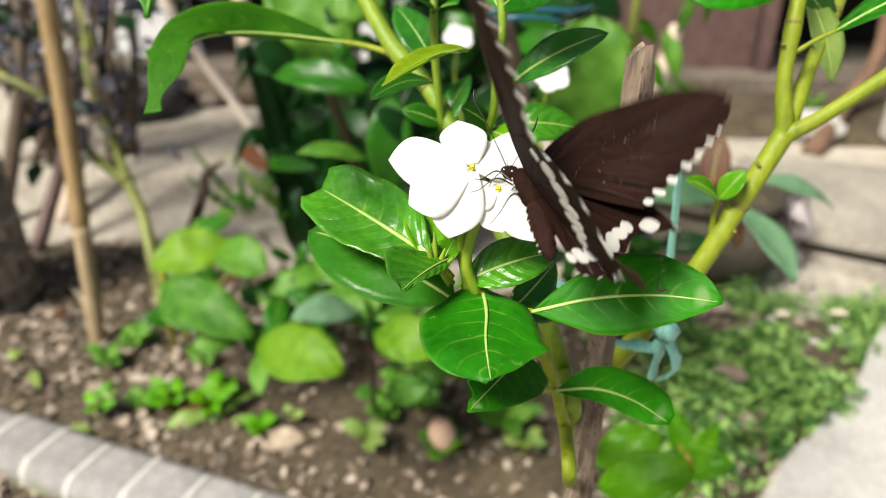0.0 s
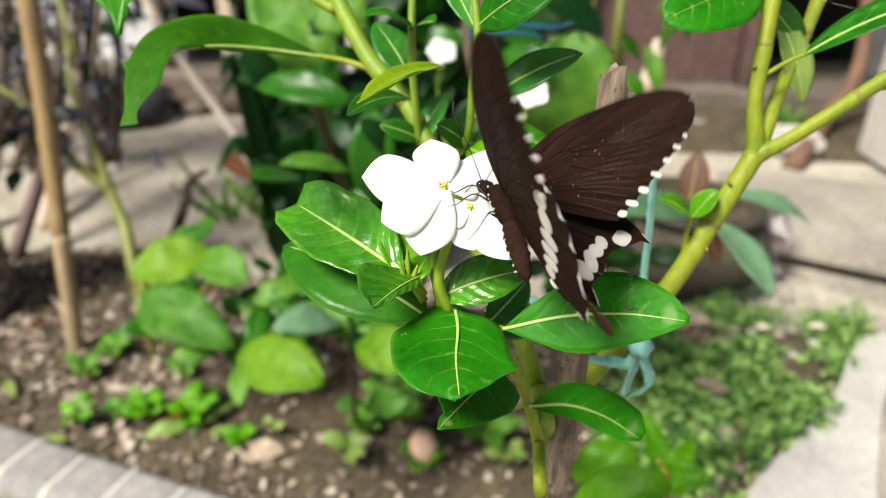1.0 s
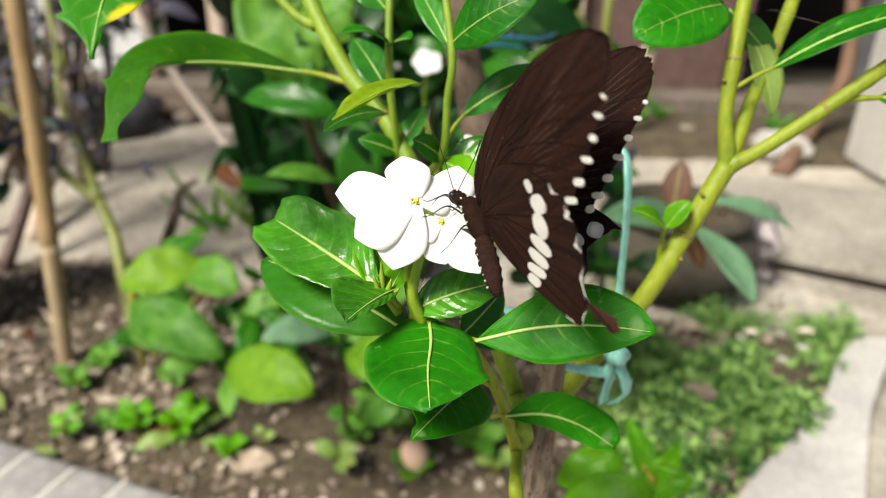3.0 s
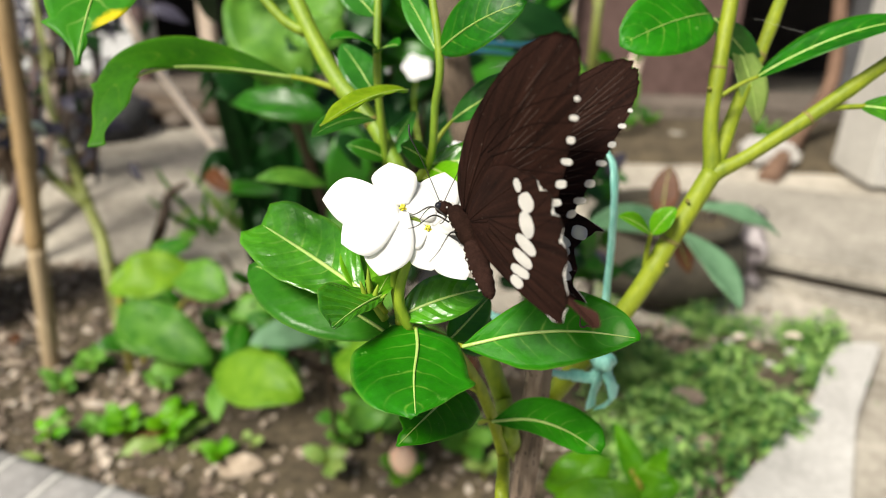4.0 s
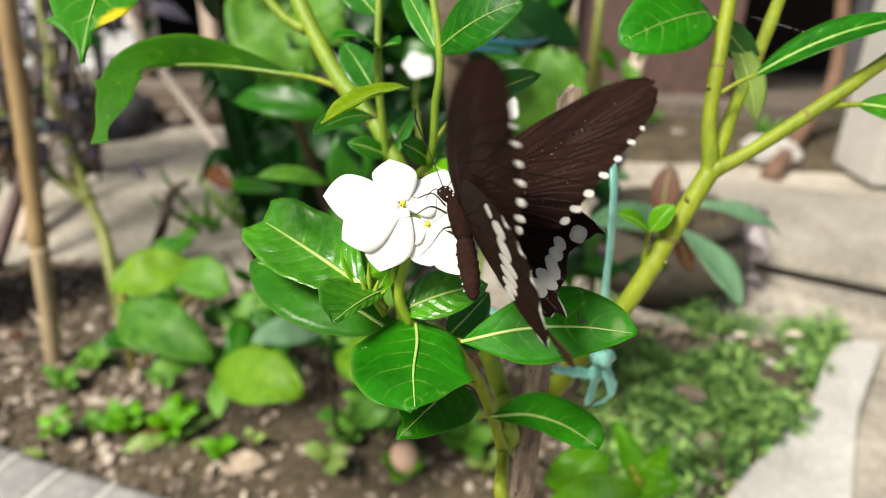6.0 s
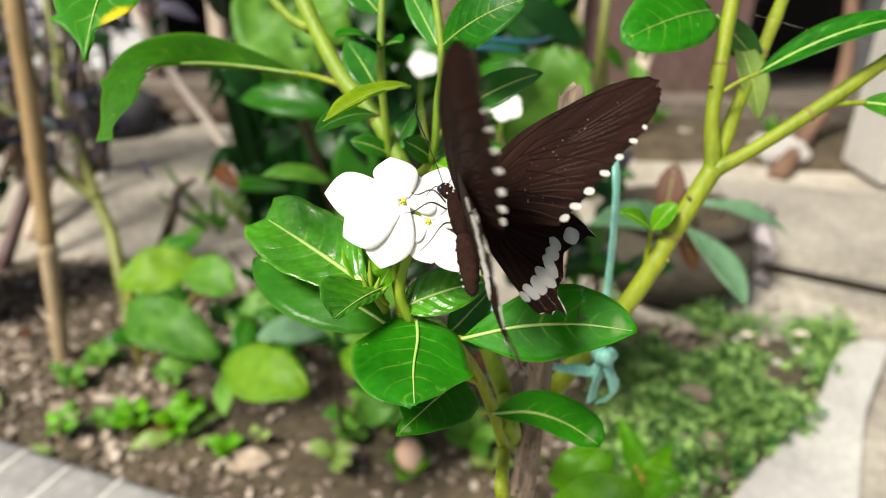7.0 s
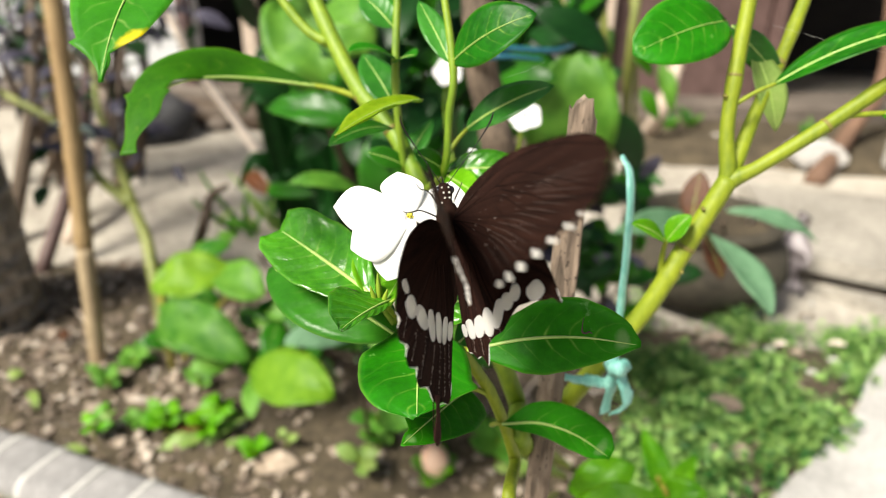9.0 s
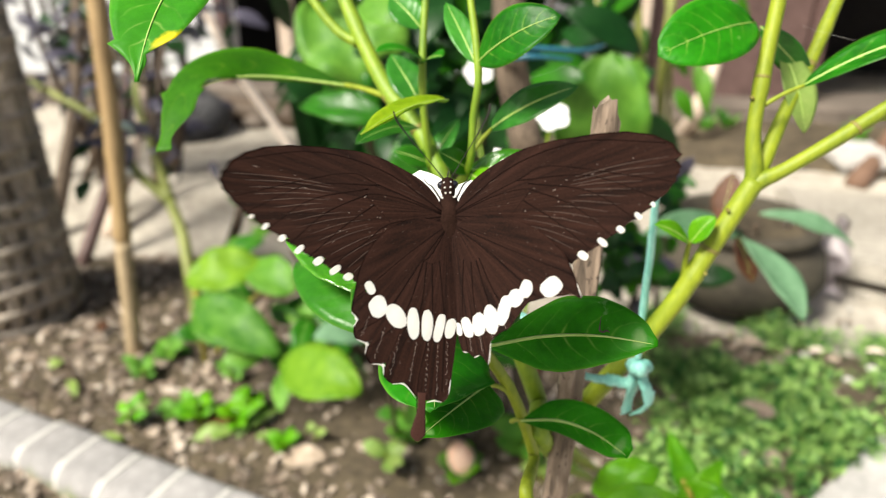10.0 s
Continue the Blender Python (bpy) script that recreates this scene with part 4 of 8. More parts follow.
def pot():
    c = Vector((0.442, 1.1655, -0)) + Vector((0.0, 0.16, 0))
    bm = bmesh.new()
    prof = [(0.0, 0.0), (0.07, 0.0), (0.105, 0.025), (0.125, 0.07), (0.118, 0.115), (0.098, 0.138), (0.098, 0.146), (0.108, 0.152), (0.108, 0.164), (0.090, 0.166), (0.084, 0.14), (0.0, 0.135)]
    rings = []
    prof = [(r * 1.32, z * 1.08) for r, z in prof]
    for r, z in prof:
        rings.append([bm.verts.new(c + Vector((math.cos(a) * max(r, 0.0005), math.sin(a) * max(r, 0.0005), z))) for a in [2 * math.pi * k / 40 for k in range(40)]])
    for a, b in zip(rings, rings[1:]):
        for k in range(40):
            bm.faces.new((a[k], a[(k + 1) % 40], b[(k + 1) % 40], b[k]))
    cutoff = [f for f in bm.faces if f.calc_center_median().z < c.z + 0.153]
    rim = bm.copy()
    bmesh.ops.delete(bm, geom=[f for f in bm.faces if f not in set(cutoff)], context="FACES")
    bmesh.ops.delete(rim, geom=[f for f in rim.faces if f.calc_center_median().z < c.z + 0.153], context="FACES")
    t = thing("garden_pot", c, "squat round mossy clay pot standing at the bed's edge", "pot")
    part("body", bm, POT, t)
    part("rim", rim, POT, t)
    me = bmesh.new()
    bmesh.ops.create_circle(me, cap_ends=True, radius=0.116, segments=30, matrix=Matrix.Translation(c + Vector((0, 0, 0.157))))
    part("soil", me, SOIL, t)


def weeds():
    """The patch of small-leaved creeping weed beside the path."""
    rnd = random.Random(21)
    verts, faces, uvs = [], [], []
    tufts = []
    while len(tufts) < 130:
        x, y = rnd.uniform(0.18, 0.95), rnd.uniform(0.60, 1.22)
        rim = path_edge(y) + 0.005
        bare = any(math.hypot(x - bx, y - by) < r for bx, by, r in ((0.35, 0.90, 0.035), (0.39, 0.865, 0.03), (0.365, 0.785, 0.035), (0.40, 0.83, 0.025), (0.40, 1.09, 0.05), (0.30, 1.02, 0.04)))
        thin = 0.25 * max(0.0, y - 1.02) / 0.1
        if x > rim or bare or x < 0.20 + (y - 0.7) * 0.12 or noise.noise(Vector((x * 8, y * 8, 1))) < thin - 0.12:
            continue
        tufts.append((x, y, rnd.uniform(0.012, 0.030), rnd.choice((0.010, 0.020, 0.035, 0.060))))
    for cx, cy, spread, tall in tufts:
        for k in range(150):
            x, y = cx + rnd.gauss(0, spread), cy + rnd.gauss(0, spread)
            off = math.hypot(x - cx, y - cy) / (2.2 * spread)
            z = max(bed_height(x, y), 0) + 0.002 + tall * max(0.0, 1 - off * off) * rnd.random() ** 0.6
            s = rnd.uniform(0.0030, 0.0105) * (0.7 if y > 1.0 else 1.0)
            m = Matrix.Translation((x, y, z)) @ Euler((rnd.uniform(-0.9, 0.9), rnd.uniform(-0.9, 0.9), rnd.uniform(0, 6.28))).to_matrix().to_4x4()
            i = len(verts)
            for q, uv in (((-1, 0, 0), (0, 0.5)), ((-0.2, -0.45, 0.1), (0.4, 0.1)), ((1, 0, 0), (1, 0.5)), ((-0.2, 0.45, 0.1), (0.4, 0.9)), ((-0.1, 0, -0.12), (0.5, 0.5))):
                verts.append(m @ (Vector(q) * s))
                uvs.append(uv)
            faces += [(i, i + 1, i + 2, i + 3), (i + 1, i, i + 4), (i + 2, i + 1, i + 4), (i + 3, i + 2, i + 4), (i, i + 3, i + 4)]
    me = bpy.data.meshes.new("creeping_weed")
    me.from_pydata(verts, [], faces)
    layer = me.uv_layers.new(name="UVMap")
    for loop in me.loops:
        layer.data[loop.index].uv = uvs[loop.vertex_index]
    me.materials.append(MOSS)
    tagged(new("creeping_weed", me), "mat of small-leaved green creeping weed beside the path", "weeds", kind="stuff")


def pebbles():
    rnd = random.Random(19)
    for k in range(26):
        x, y = rnd.uniform(0.40, 0.74), rnd.uniform(0.98, 1.32)
        if x < 0.30 + (y - 0.9) * 0.5:
            x += 0.12
        r = rnd.uniform(0.004, 0.011)
        z = max(bed_height(x, y), -0.004) + r * 0.4
        bm = bmesh.new()
        bmesh.ops.create_icosphere(bm, subdivisions=1, radius=r, matrix=Matrix.Translation((x, y, z)) @ Euler((0, 0, rnd.uniform(0, 3))).to_matrix().to_4x4() @ Matrix.Diagonal((1.3, 0.9, 0.7, 1)))
        for v in bm.verts:
            v.co += Vector((1, 1, 1)) * r * 0.2 * noise.noise(v.co * 120)
        whole("pebble", bm, PILLAR if k % 3 else LITTER, "small pale pebble among the weeds", "pebble", "pebbles by the path")


def seedling(at, size, n, seed, material, group="seedlings on the bed"):
    rnd = random.Random(seed)
    t = thing("seedling", at, "small bright green seedling sprouting from the soil", "seedling", group)
    at = Vector(at)
    at.z = max(bed_height(at.x, at.y), 0)
    part("stem", tube([at - Vector((0, 0, 0.004)), at + Vector((0, 0, size * 0.4)), at + Vector((0, 0, size * 0.8))], [0.0018, 0.0014, 0.001], 6, 6), STEM, t)
    for k in range(n):
        a = k * 2.4 + rnd.uniform(-0.4, 0.4)
        c = at + Vector((0, 0, size * rnd.uniform(0.3, 0.85)))
        out = Vector((math.cos(a), math.sin(a), rnd.uniform(0.1, 0.7)))
        leaf(t, c, c + out * size * rnd.uniform(0.7, 1.1), (0, -0.5, 0.86), size * rnd.uniform(0.45, 0.65), material, rib=0.0, nu=8, nv=4)


def bud_on_ground():
    c = Vector((-0.0475, 0.7095, 0))
    t = thing("fallen_bud", c, "pinkish dried flower bud in green sepals on the soil", "bud")
    part("bud", tube([c + Vector((0.007, -0.004, 0.020)), c + Vector((0.001, -0.002, 0.036)), c + Vector((-0.006, 0.002, 0.053)), c + Vector((-0.010, 0.004, 0.060))], [0.012, 0.019, 0.014, 0.004], 14, 16, uneven=0.12), PINK, t)
    for k in range(9):
        a = k * 0.7
        out = Vector((math.cos(a) * 0.034, math.sin(a) * 0.034, 0.006 + 0.012 * (k % 3)))
        leaf(t, c + Vector((0.004, 0, 0.014)), c + out + Vector((0, 0, 0.012)), (0, -0.4, 0.9), 0.022, LEAF_BACK if k % 2 else LEAF_YOUNG, rib=0, nu=8, nv=4)


# ---- the house across the yard ----
def board(name, lo, hi, material, parent, label="", bevel=0.006):
    return part(name, box(bmesh.new(), lo, hi, bevel), material, parent, label, smooth=False)


def house():
    Y = 3.05
    h = thing("house", (0, Y, 0), "low tin and board house with a mud plinth across the yard", "house")
    board("plinth", (-4.5, Y - 0.25, -0.05), (3.6, Y + 0.2, 0.075), PLINTH, h, "cracked mud plinth", 0.03)
    board("back_wall", (-4.5, Y + 1.2, 0), (3.6, Y + 1.28, 2.2), WALL_SHADE, h, "board wall deep under the eaves, coloured near black for the shade there")
    board("wall", (-4.5, Y + 0.05, 0.07), (-1.42, Y + 0.13, 2.0), WALL_WHITE, h, "whitewashed wall")
    board("wall", (-0.62, Y + 0.05, 0.07), (-0.1, Y + 0.13, 2.0), WALL_WHITE, h, "whitewashed wall")
    board("panel", (0.45, Y + 0.02, 0.07), (1.08, Y + 0.10, 2.0), TIN, h, "rusty maroon tin sheet")
    board("panel", (-0.1, Y + 0.04, 0.07), (0.45, Y + 0.10, 2.0), TIN_GREY, h, "grey tin sheet")
    board("panel", (1.75, Y + 0.3, 0.07), (2.2, Y + 0.36, 2.0), TIN_GREY, h, "grey tin sheet")
    for x, w, m in ((-1.42, 0.05, TIN), (-1.12, 0.06, STICK), (-0.92, 0.035, WALL_WHITE), (-0.78, 0.03, WALL_WHITE), (1.10, 0.05, TIN), (0.42, 0.04, STICK)):
        board("post", (x - w / 2, Y - 0.06, 0.07), (x + w / 2, Y + 0.0, 2.0), m, h)
    # Added above the view; the overhang is sized to shade the house front.
    board("roof", (-4.8, Y - 0.75, 2.0), (4.2, Y + 1.5, 2.05), TIN_GREY, h, "unseen tin roof added to shade the house front")
    board("end_wall", (3.6, Y - 0.1, 0), (3.7, Y + 1.28, 2.0), WALL_SHADE, h)


def yard_things():
    post = thing("concrete_pillar", (1.36, 2.12, 0), "square pale concrete pillar on a low footing", "pillar")
    part("shaft", box(bmesh.new(), (1.265, 2.06, 0), (1.55, 2.32, 1.9), 0.012), PILLAR, post, smooth=False)
    whole("leaning_tree", tube([(0.9928, 2.143, 0), (1.2113, 2.4569, 0.086), (1.34, 2.5852, 0.2414), (1.3588, 2.7096, 0.518), (1.3653, 2.8115, 0.7452)], [0.032, 0.028, 0.026, 0.024, 0.022], 10, 24, uneven=0.15), RUSTY_BARK, "reddish bent bare trunk beside the pillar", "trunk")
    whole("footing_stone", box(bmesh.new(), (0.98, 2.25, 0), (1.14, 2.42, 0.07), 0.02), SLAB, "pale flat stone beside the pillar", "stone", smooth=False)
    whole("prop_post", tube([(0.5457, 2.5987, 0), (0.5579, 2.4372, 0.1546), (0.6096, 2.5151, 0.3184)], [0.03, 0.028, 0.024], 8, 12, uneven=0.1), STICK, "short leaning pale wooden post in the yard", "post")
    t = thing("tyre", (-1.2915, 2.2415, 0), "old black tyre lying by the wall", "tyre")
    c = Vector((-1.3457, 2.4056, 0)) + Vector((0, 0.0, 0.05))
    ring = [c + Vector((math.cos(a) * 0.14, 0.10 * math.sin(a), 0.035 * math.sin(a))) for a in [2 * math.pi * k / 16 for k in range(17)]]
    part("rubber", tube(ring, [0.060] * 17, 10, 48), RUBBER, t)
    rnd = random.Random(14)
    for k in range(16):
        x, y = rnd.uniform(-1.35, -0.45), rnd.uniform(2.45, 2.78)
        bm = bmesh.new()
        bmesh.ops.create_icosphere(bm, subdivisions=2, radius=rnd.uniform(0.02, 0.05), matrix=Matrix.Translation((x, y, 0.012)) @ Matrix.Diagonal((1.2, 0.9, rnd.uniform(0.5, 0.9), 1)))
        for v in bm.verts:
            v.co += Vector((1, 1, 1)) * 0.008 * noise.noise(v.co * 30)
        whole("stone", bm, PLINTH if k % 3 else SLAB, "rough stone lying in the yard near the plinth", "stone", "stones by the plinth")
    whole("fallen_log", tube([(-1.25, 2.62, 0.03), (-0.95, 2.58, 0.035), (-0.55, 2.52, 0.03)], [0.055, 0.05, 0.04], 10, 16, uneven=0.25), STEM_DARK, "dark log lying before the plinth", "log")
    p = thing("plastic_sheet", (0.6026, 1.4371, 0), "crumpled pale lilac plastic sheet beside the pot", "plastic sheet")
    bm = bmesh.new()
    q = Vector((0.5656, 1.249, 0)) + Vector((0.02, 0.10, 0))
    grid = [[bm.verts.new(q + Vector((-0.07 + 0.14 * i / 14 + 0.02 * noise.noise(Vector((i, j, 1)) * 0.4), 0.05 * noise.noise(Vector((i, j, 4)) * 0.35), 0.0 + 0.17 * j / 14 + 0.02 * noise.noise(Vector((i, j, 7)) * 0.5)))) for i in range(15)] for j in range(15)]
    for j in range(14):
        for i in range(14):
            bm.faces.new((grid[j][i], grid[j][i + 1], grid[j + 1][i + 1], grid[j + 1][i]))
    bmesh.ops.solidify(bm, geom=bm.faces, thickness=0.0008)
    part("sheet", bm, PLASTIC, p)
    wraps = thing("blue_twine", (0.0332, 0.4563, 0.6089), "blue plastic twine wound round the young tree", "twine")
    for k in (0, 2):
        part("turn", tube([(0.0031, 0.4375, 0.6078), (0.0152, 0.4349, 0.6125), (0.0543, 0.447, 0.6099), (0.0706, 0.4704, 0.6109)] if k == 0 else [(0.0026, 0.4453, 0.6129), (0.0185, 0.4371, 0.617), (0.0523, 0.4489, 0.6144)] if k == 1 else [(0.003, 0.4409, 0.6032), (0.0224, 0.433, 0.6076), (0.0492, 0.4442, 0.6047)], [0.0018, 0.0020, 0.0018, 0.001] if k == 0 else [0.0018, 0.002, 0.001], 7, 14, uneven=0.2), ROPE_BLUE, wraps)
    cane = thing("cane_clump", (0.3696, 1.9559, 0), "clump of thin yellow-green canes behind the young tree", "canes")
    for q, w in ((((0.3526, 1.9539, 0), (0.1853, 1.122, 0.4562), (0.1438, 1.1388, 0.7388)), 0.011), (((0.4121, 1.9608, 0), (0.2161, 1.1164, 0.4401), (0.2223, 1.144, 0.7402)), 0.012), (((0.366, 1.9302, 0), (0.1327, 1.0679, 0.465), (0.0776, 1.1345, 0.7377)), 0.009), (((0.3912, 1.9331, 0), (0.2278, 1.1362, 0.4818), (0.189, 1.1984, 0.743)), 0.008)):
        part("cane", tube(q, [w * 0.62, w * 0.56, w * 0.5], 9, 24, knots=(0.3, 0.55, 0.8)), CANE, cane)
    rnd = random.Random(91)
    for k in range(16):
        q = Vector((0.1814, 1.1037, 0.5371)) + Vector((rnd.gauss(0, 0.06), rnd.gauss(0, 0.03), rnd.gauss(0, 0.06)))
        leaf(cane, q, q + Vector((rnd.uniform(-0.04, 0.04), -0.01, rnd.uniform(-0.09, -0.03))), (rnd.uniform(-0.5, 0.5), -0.8, 0.4), 0.022, LEAF_BACK if k % 2 else LEAF_OLIVE, rib=0, nu=8, nv=4, shape="lance")
    whole("tree_behind", tube([(0.0732, 0.8284, 0.31), (0.0307, 0.4805, 0.5178), (0.0166, 0.4585, 0.5677), (0.0084, 0.4561, 0.6118), (-0.0011, 0.498, 0.7045)], [0.018, 0.0118, 0.0112, 0.0108, 0.0104], 14, 60, uneven=0.16), BARK, "grey-barked young tree trunk behind the bush", "tree")


ground()
bed()
litter()
path()
edging()
bamboo_pole()
pole_bits()
bed_debris()
tree_guard()
shrub()
hedge()
stick()
strap_plant()
backdrop_things()
understory()
pot()
shade_plant()
weeds()
pebbles()
SEEDS = (((-0.5603, 0.9004, 0), 0.030, 5, LEAF_BACK), ((-0.5869, 0.8443, 0), 0.028, 5, LEAF_BACK), ((-0.4375, 0.8431, 0), 0.026, 4, LEAF_BACK), ((-0.4407, 0.738, 0), 0.032, 5, LEAF_YOUNG), ((-0.3809, 0.7432, 0), 0.030, 6, LEAF_YOUNG), ((-0.372, 0.7622, 0), 0.026, 4, LEAF_YOUNG), ((-0.2976, 0.7045, 0), 0.026, 5, LEAF_YOUNG), ((-0.5373, 0.7179, 0), 0.030, 4, LEAF_YOUNG), ((-0.5004, 0.7572, 0), 0.022, 4, LEAF_BACK))
for k, (at, s, n, m) in enumerate(SEEDS):
    seedling(at, s, n, 30 + k, m)
for k, (at, s, n, m) in enumerate((((-0.1007, 0.8047, -0), 0.05, 7, LEAF_BACK), ((-0.086, 0.7567, 0), 0.04, 6, LEAF_BACK), ((-0.1451, 0.6854, 0), 0.035, 6, LEAF_PALE), ((-0.1382, 0.7763, 0), 0.045, 6, LEAF_BACK), ((0.035, 0.7328, 0), 0.05, 6, LEAF_BACK))):
    seedling(at, s, n, 60 + k, m)
for k, (x, y, size, n, m) in enumerate(((-0.529, 0.735, 0.022, 4, LEAF_PALE), (-0.481, 0.748, 0.026, 5, LEAF_BACK), (-0.447, 0.755, 0.034, 6, LEAF_YOUNG), (-0.395, 0.760, 0.034, 6, LEAF_YOUNG), (-0.372, 0.778, 0.028, 5, LEAF_YOUNG), (-0.293, 0.705, 0.026, 5, LEAF_YOUNG), (-0.590, 0.845, 0.030, 5, LEAF_BACK), (-0.569, 0.893, 0.034, 6, LEAF_BACK), (-0.441, 0.859, 0.024, 5, LEAF_BACK), (-0.132, 0.741, 0.030, 5, LEAF_BACK), (-0.260, 0.730, 0.022, 4, LEAF_PALE), (-0.330, 0.715, 0.018, 4, LEAF_PALE), (0.060, 0.700, 0.032, 6, LEAF_PALE), (0.020, 0.760, 0.04, 6, LEAF_BACK))):
    seedling((x, y, 0), size, n, 90 + k, m)
for k, (a, b, w, m, what) in enumerate((((-0.382, 0.720, 0.012), (-0.322, 0.790, 0.030), 0.020, LEAF_PALE, "pale dry strap leaf lying on the soil"), ((-0.300, 0.690, 0.012), (-0.230, 0.700, 0.022), 0.034, LITTER, "bleached broad dead leaf on the soil"), ((-0.440, 0.705, 0.012), (-0.380, 0.735, 0.025), 0.030, LEAF_PALE, "pale green wilted leaf on the soil"), ((-0.60, 1.00, 0.014), (-0.50, 1.03, 0.022), 0.040, BLEACHED, "bleached strip of bark on the soil"), ((0.255, 0.800, 0.030), (0.305, 0.780, 0.045), 0.030, LEAF_DRY, "brown dead leaf caught in the weeds"), ((0.345, 0.895, 0.022), (0.400, 0.870, 0.036), 0.034, LITTER, "pinkish brown dead leaf caught in the weeds"), ((0.350, 0.800, 0.022), (0.380, 0.760, 0.030), 0.030, LITTER, "pinkish brown dead leaf caught in the weeds"), ((0.405, 1.11, 0.014), (0.445, 1.10, 0.022), 0.020, LITTER, "pinkish brown dead leaf caught in the weeds"), ((0.522, 1.10, 0.016), (0.544, 1.093, 0.022), 0.011, BLEACHED, "bleached leaf scrap among the weeds"), ((0.620, 1.115, 0.016), (0.648, 1.100, 0.022), 0.012, BLEACHED, "bleached leaf scrap among the weeds"), ((0.668, 1.140, 0.016), (0.686, 1.135, 0.024), 0.013, BLEACHED, "bleached leaf scrap among the weeds"), ((0.310, 0.740, 0.030), (0.345, 0.775, 0.040), 0.026, LITTER, "brown dead leaf caught in the weeds"))):
    d = thing("dead_leaf", a, what, "dead leaf", "dead leaves on the bed")
    leaf(d, a, b, (0.1 * (k % 3 - 1), -0.35, 0.93), w, m, rib=0, nu=10, nv=6, bend=0.14, fold=0.35, wave=0.2, shape="lance" if k == 0 else "obovate")
bud_on_ground()
house()
plinth_strip()
yard_things()


# ---- the white-flowered periwinkle bush in front ----
LEAF_LIME = leaf_stuff("lime_leaf", (0.16, 0.30, 0.004), (0.42, 0.56, 0.02), (0.55, 0.66, 0.12), rough=0.4, through_light=0.35, gloss=0.3)
LEAF_SCARRED = leaf_stuff("scarred_leaf", (0.005, 0.075, 0.001), (0.030, 0.255, 0.004), (0.36, 0.56, 0.10), rough=0.46, gloss=0.12, relief=0.5, strength=0.26, through_light=0.16, quilt=0.3, spots=0.5, spot_colour=(0.14, 0.30, 0.08), mark=(0.90, 0.50, 0.05, 0.35))


def flower(parent, centre, face, tips, widths, label=""):
    """Petals round a pale throat with a yellow eye."""
    c, n = Vector(centre), Vector(face).normalized()
    bm = tube([c - n * 0.014, c - n * 0.006, c - n * 0.0005], [0.0009, 0.0011, 0.0022], 8, 8)
    f = part("flower", bm, PETAL, parent, label)
    for k, q in enumerate(tips):
        q = Vector(q)
        over = n * (0.0004, 0.0011, -0.0003, 0.0006, -0.0006)[k]
        me, *_ = leaf_mesh(c + (q - c) * 0.05, q + over, n, widths[k], bend=0.02, fold=0.0, shape="petal", wave=0.025, thick=0.0002, nu=16, nv=8, seed=k * 5 + 3, skew=(0.16, -0.10, 0.14, -0.22, 0.10)[k])
        part("petal", me, PETAL, f)
    eye = bmesh.new()
    for k in range(9):
        a = k * 2.4
        r = 0.00028 * math.sqrt(k)
        side = n.orthogonal().normalized()
        at = c + n * (0.0006 - 0.0001 * k) + side * (r * math.cos(a)) + n.cross(side) * (r * math.sin(a))
        bmesh.ops.create_icosphere(eye, subdivisions=1, radius=0.00034, matrix=Matrix.Translation(at))
    part("eye", eye, POLLEN, f, "yellow pollen at the throat")
    return f


def mine(ob, nu, nv, way):
    """A brown trail that an insect ate into a leaf: way in shares along and across the blade."""
    v = ob.data.vertices
    pts = []
    for a, b in way:
        x, y = a * nu, b * nv
        i, j = min(int(x), nu - 1), min(int(y), nv - 1)
        q = [v[(i + k) * (nv + 1) + j + n].co for k in (0, 1) for n in (0, 1)]
        pts.append(q[0].lerp(q[1], y - j).lerp(q[2].lerp(q[3], y - j), x - i))
    part("eaten_trail", tube(pts, [0.00007, 0.00014, 0.00026, 0.00022, 0.00026, 0.00010], 6, 24), STEM_DARK, ob, "thin brown trail eaten into the leaf")


